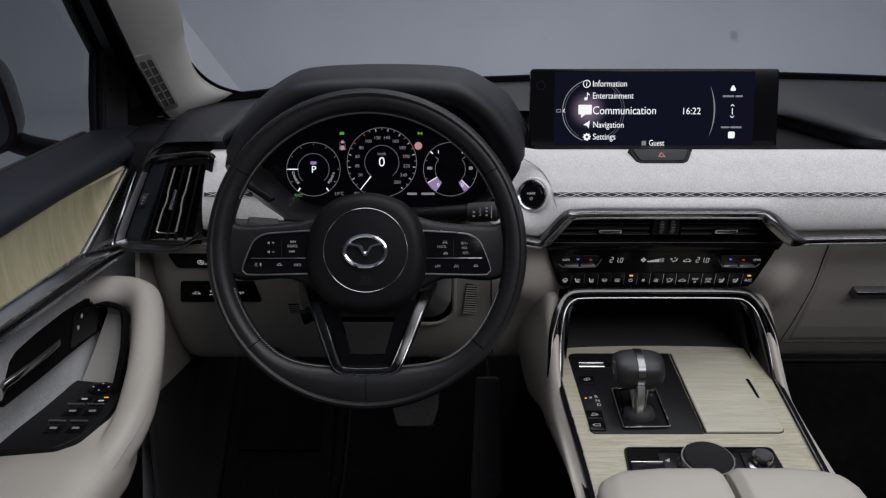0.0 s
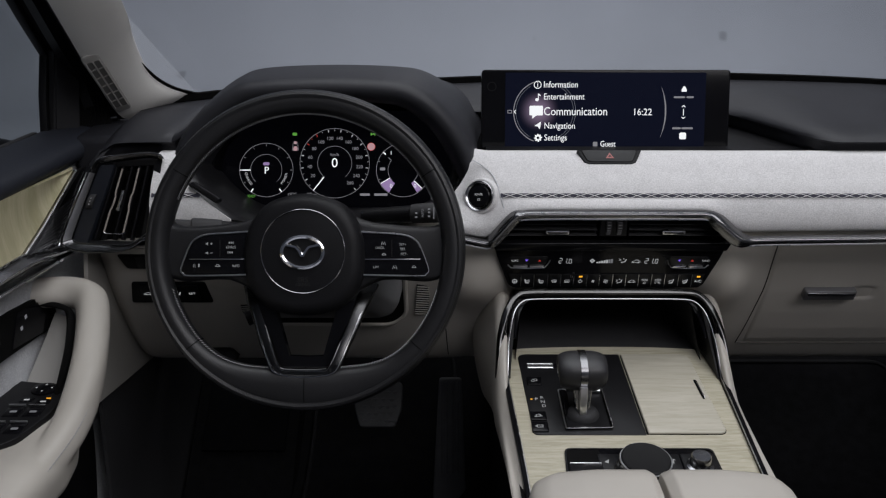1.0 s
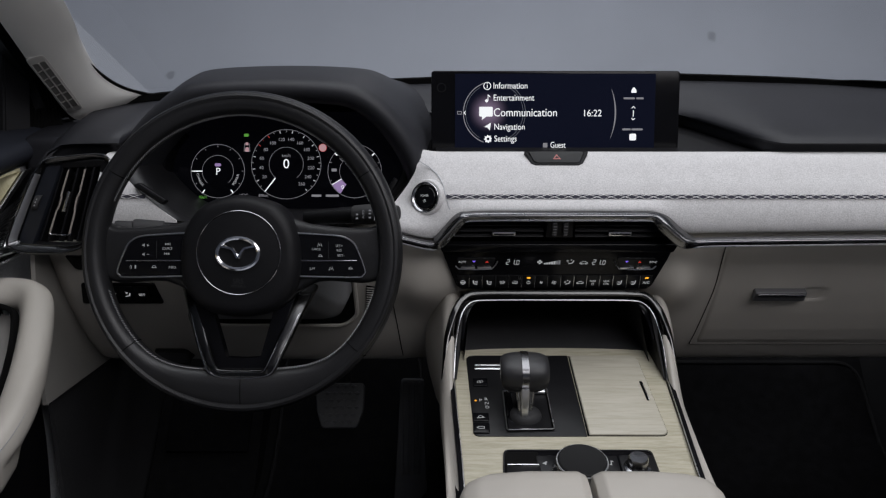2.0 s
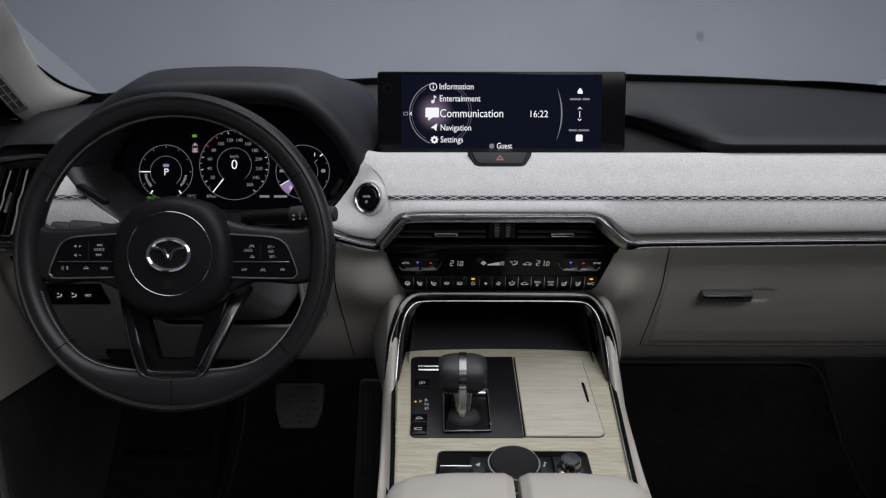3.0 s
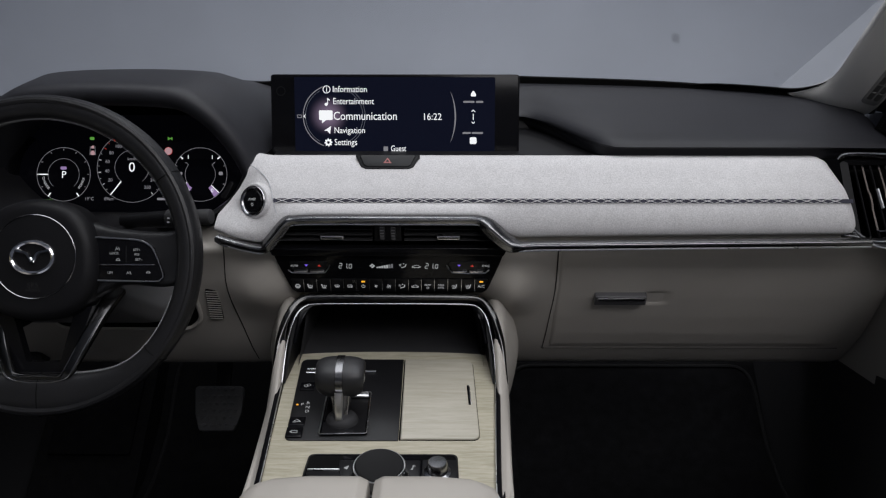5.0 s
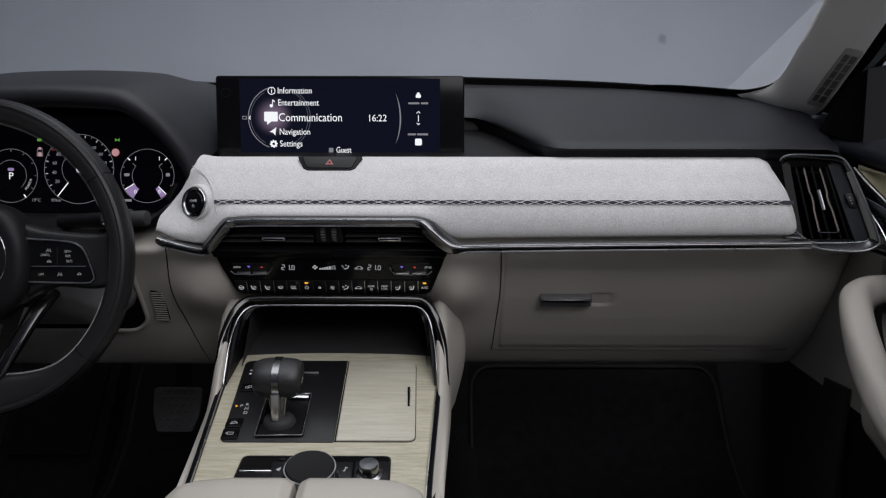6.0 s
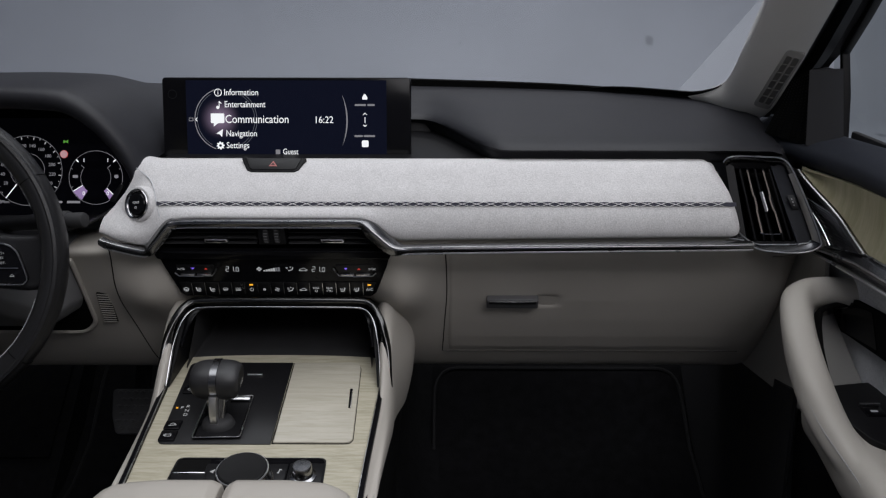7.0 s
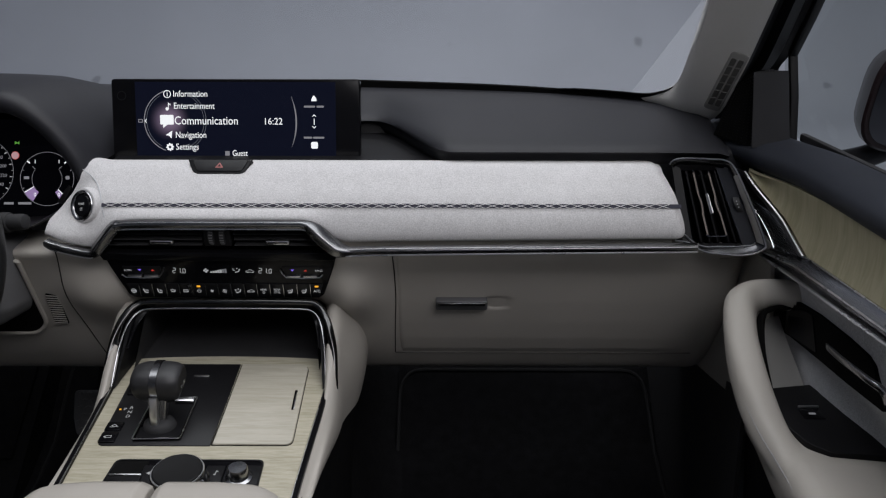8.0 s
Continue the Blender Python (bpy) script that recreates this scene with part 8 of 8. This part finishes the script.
sweep(bm, [KN @ Vector((0.0296 * math.cos(a), 0.0296 * math.sin(a), 0.0200)) for a in [2 * math.pi * k / 48 for k in range(48)]], circle(0.0009, 6), closed=True, up=(0, 0, 1))
part("knob_ring", bm, CHROME, commander, "thin chrome ring round the knob")
VN = dk(0.3755, 0.8360, 0.0)
bm = bmesh.new()
lathe(bm, [(0.0160, 0.0015), (0.0160, 0.004), (0.0122, 0.0055), (0.0118, 0.017), (0.0105, 0.019), (0.0, 0.0193)], VN, 32)
part("volume_knob", bm, DARKCHROME, commander, "small dark chrome volume knob")
for x, y, w, h in ((0.2710, 0.838, 0.026, 0.040), (0.3440, 0.838, 0.022, 0.040), (0.3780, 0.834, 0.042, 0.050)):
    bm = bmesh.new()
    plate(bm, rounded(rect(w, h), 0.002), dk(x, y, 0.0028), 0.003, 0.0008)
    key = part("button", bm, SATIN, commander)
    if w < 0.03:
        flat("button_icon", [(-0.003, -0.0005), (0.003, 0.0035), (0.0015, -0.0035)] if x < 0.3 else [(-0.0025, -0.003), (0.0005, -0.0036), (0.0010, 0.003), (0.003, 0.002), (0.003, 0.0034), (0.0, 0.0044), (-0.0005, -0.001)], dk(x - (0.004 if x < 0.3 else -0.002), y + 0.006, 0.0028), PRINT, key)
    else:
        for dx in (-0.012, 0.012):
            flat("skip_mark", rect(0.0080, 0.0022), dk(x + dx, y - 0.018, 0.0028), PRINT, key)
bm = bmesh.new()
plate(bm, rounded(rect(0.040, 0.034), 0.002), dk(0.2410, 0.8490, 0.0020), 0.004)
brake_sw = part("brake_switch", bm, VOID, commander, "recessed parking brake switch", smooth=False)
bm = bmesh.new()
block(bm, 0.038, 0.0020, 0.004, dk(0.2410, 0.8385, 0.0040), 0.0008)
part("switch_edge", bm, CHROME, brake_sw, "bright switch edge")
bm = bmesh.new()
block(bm, 0.040, 0.024, 0.003, dk(0.2410, 0.8250, 0.0035), 0.001)
part("switch_face", bm, SATIN, brake_sw)
letters("switch_mark", "(P)", dk(0.2410, 0.8210, 0.0055), 0.0075, PRINT, brake_sw)


# ---- door switches ----
def window_key(S, door_plate, x, y, w, h, side):
    M = S @ Matrix.Translation((side * x, y, 0.0032))
    bm = bmesh.new()
    plate(bm, rounded(rect(w, h), 0.002), M, 0.006, 0.0015)
    key = part("window_switch", bm, GLOSS, door_plate, "black window switch")
    bm = bmesh.new()
    block(bm, w * 0.96, 0.0018, 0.003, M @ Matrix.Translation((0, h / 2, 0.0015)), 0.0006)
    part("switch_lip", bm, CHROME, key, "bright switch lip")
    flat("switch_icon", rounded(rect(0.0085, 0.0040), 0.001), M @ Matrix.Translation((0, -0.001, 0)), FAINT, key)


plate_l = [o for o in DOOR_L.children if o.name.startswith("switch_plate")][0]
plate_r = [o for o in DOOR_R.children if o.name.startswith("switch_plate")][0]
for x, y in ((0.004, 0.004), (-0.020, 0.004), (0.012, -0.032), (-0.014, -0.032)):
    window_key(SWITCH_L, plate_l, x, y, 0.0220, 0.022, -1)
for x, y in ((0.000, 0.030), (-0.022, 0.026)):
    M = SWITCH_L @ Matrix.Translation((-x, y, 0.0028))
    bm = bmesh.new()
    plate(bm, rounded(rect(0.018, 0.010), 0.002), M, 0.004, 0.001)
    key = part("mirror_switch", bm, GLOSS, plate_l, "black mirror switch")
    flat("switch_icon", rounded(rect(0.007, 0.003), 0.001), M, PRINT, key)
bm = bmesh.new()
lathe(bm, [(0.0155, 0.002), (0.0150, 0.0045), (0.012, 0.0055), (0.0, 0.0050)], SWITCH_L @ Matrix.Translation((0.012, 0.054, 0)) @ Matrix.Diagonal((1.1, 0.9, 1, 1)), 28)
pad4 = part("mirror_pad", bm, GLOSS, plate_l, "round mirror adjuster")
for k in range(4):
    a = k * math.pi / 2
    flat("pad_mark", [(-0.0016, -0.001), (0.0016, -0.001), (0, 0.0014)], SWITCH_L @ Matrix.Translation((0.012 + 0.010 * math.cos(a), 0.054 + 0.008 * math.sin(a), 0.0054)) @ pose(0, 0, 0, 0, 0, math.degrees(a) - 90), PRINT, pad4)
flat("lock_lamp", rounded(rect(0.006, 0.0022), 0.0008), SWITCH_L @ Matrix.Translation((0.026, 0.033, 0.003)), AMBER, plate_l)
window_key(SWITCH_R, plate_r, 0.004, 0.008, 0.026, 0.024, 1)

# ---- wheel switch print ----
T = 0.000664


PADPRINT = glowing("pad_print", (0.8, 0.82, 0.86), 0.26)


def wp(x, y, z=0.0090):
    return W @ Matrix.Translation((x * T, y * T, z))


for text, x, y, w in (("SOURCE", -130, 7, 19), ("INFO", -121, -26, 13)):
    letters("switch_text", text, wp(x, y), 0.0045, PADPRINT, PADL, width=w * T * 0.94)
for text, x, y, w in (("CANCEL", 132, 6, 17), ("SET+", 172, 12, 13), ("RES", 172, 4, 9), ("SET-", 175, -5, 13), ("LIM", 125, -28, 9)):
    letters("switch_text", text, wp(x, y), 0.0041, PADPRINT, PADR, width=w * T * 0.94)


def volume_icon(x, y, plus):
    flat("switch_icon", [(-4 * T, -1 * T), (-2 * T, -1 * T), (0, -3 * T), (0, 3 * T), (-2 * T, 1 * T), (-4 * T, 1 * T)], wp(x - 2, y), PADPRINT, PADL)
    flat("switch_icon_bar", rect(4 * T, 1 * T), wp(x + 4, y), PADPRINT, PADL)
    if plus:
        flat("switch_icon_bar", rect(1 * T, 4 * T), wp(x + 4, y, 0.0094), PADPRINT, PADL)


def skip_icon(x, y, way):
    for d in (-3.5, 0.5):
        flat("switch_icon", [(d * T * way, -2.2 * T), (d * T * way, 2.2 * T), ((d + 3.5) * T * way, 0)], wp(x, y), PADPRINT, PADL)
    flat("switch_icon_bar", rect(0.9 * T, 4.4 * T), wp(x + way * 5, y), PADPRINT, PADL)


def car_icon(x, y, w, pad):
    hoop("switch_icon", w * T * 0.30, 0.9 * T, wp(x, y - 1), PADPRINT, pad, 0, 180)
    flat("switch_icon_bar", rect(w * T * 0.9, 1.2 * T), wp(x, y - 1.4), PADPRINT, pad)


def lane_icon(x, y, pad):
    for s_ in (-1, 1):
        flat("switch_icon", [(s_ * 4.5 * T, -3 * T), (s_ * 3.4 * T, -3 * T), (s_ * 1.2 * T, 3 * T), (s_ * 2.0 * T, 3 * T)], wp(x, y), PADPRINT, pad)
    flat("switch_icon_bar", rect(1.6 * T, 2.4 * T), wp(x, y - 0.6), PADPRINT, pad)


volume_icon(-168, 13, True)
volume_icon(-168, -3, False)
skip_icon(-130, 15, 1)
skip_icon(-130, -2, -1)
letters("switch_icon", "((", wp(-194, -25), 0.0050, PADPRINT, PADL)
flat("switch_icon", rounded(rect(2.4 * T, 6 * T), 1 * T), wp(-186, -25), PADPRINT, PADL)
car_icon(-153, -25, 10, PADL)
lane_icon(138, 14, PADR)
car_icon(139, -5, 9, PADR)
lane_icon(158, -28, PADR)
car_icon(192, -27, 9, PADR)
for pad, x in ((PADL, -149), (PADR, 153)):
    flat("switch_line", rect(0.7 * T, 30 * T), wp(x, 5), SHADOWPRINT, pad)
letters("airbag_mark", "AIRBAG", W @ Matrix.Translation((0, -0.0385, 0.0240)), 0.0050, SHADOWPRINT, hub_disc)
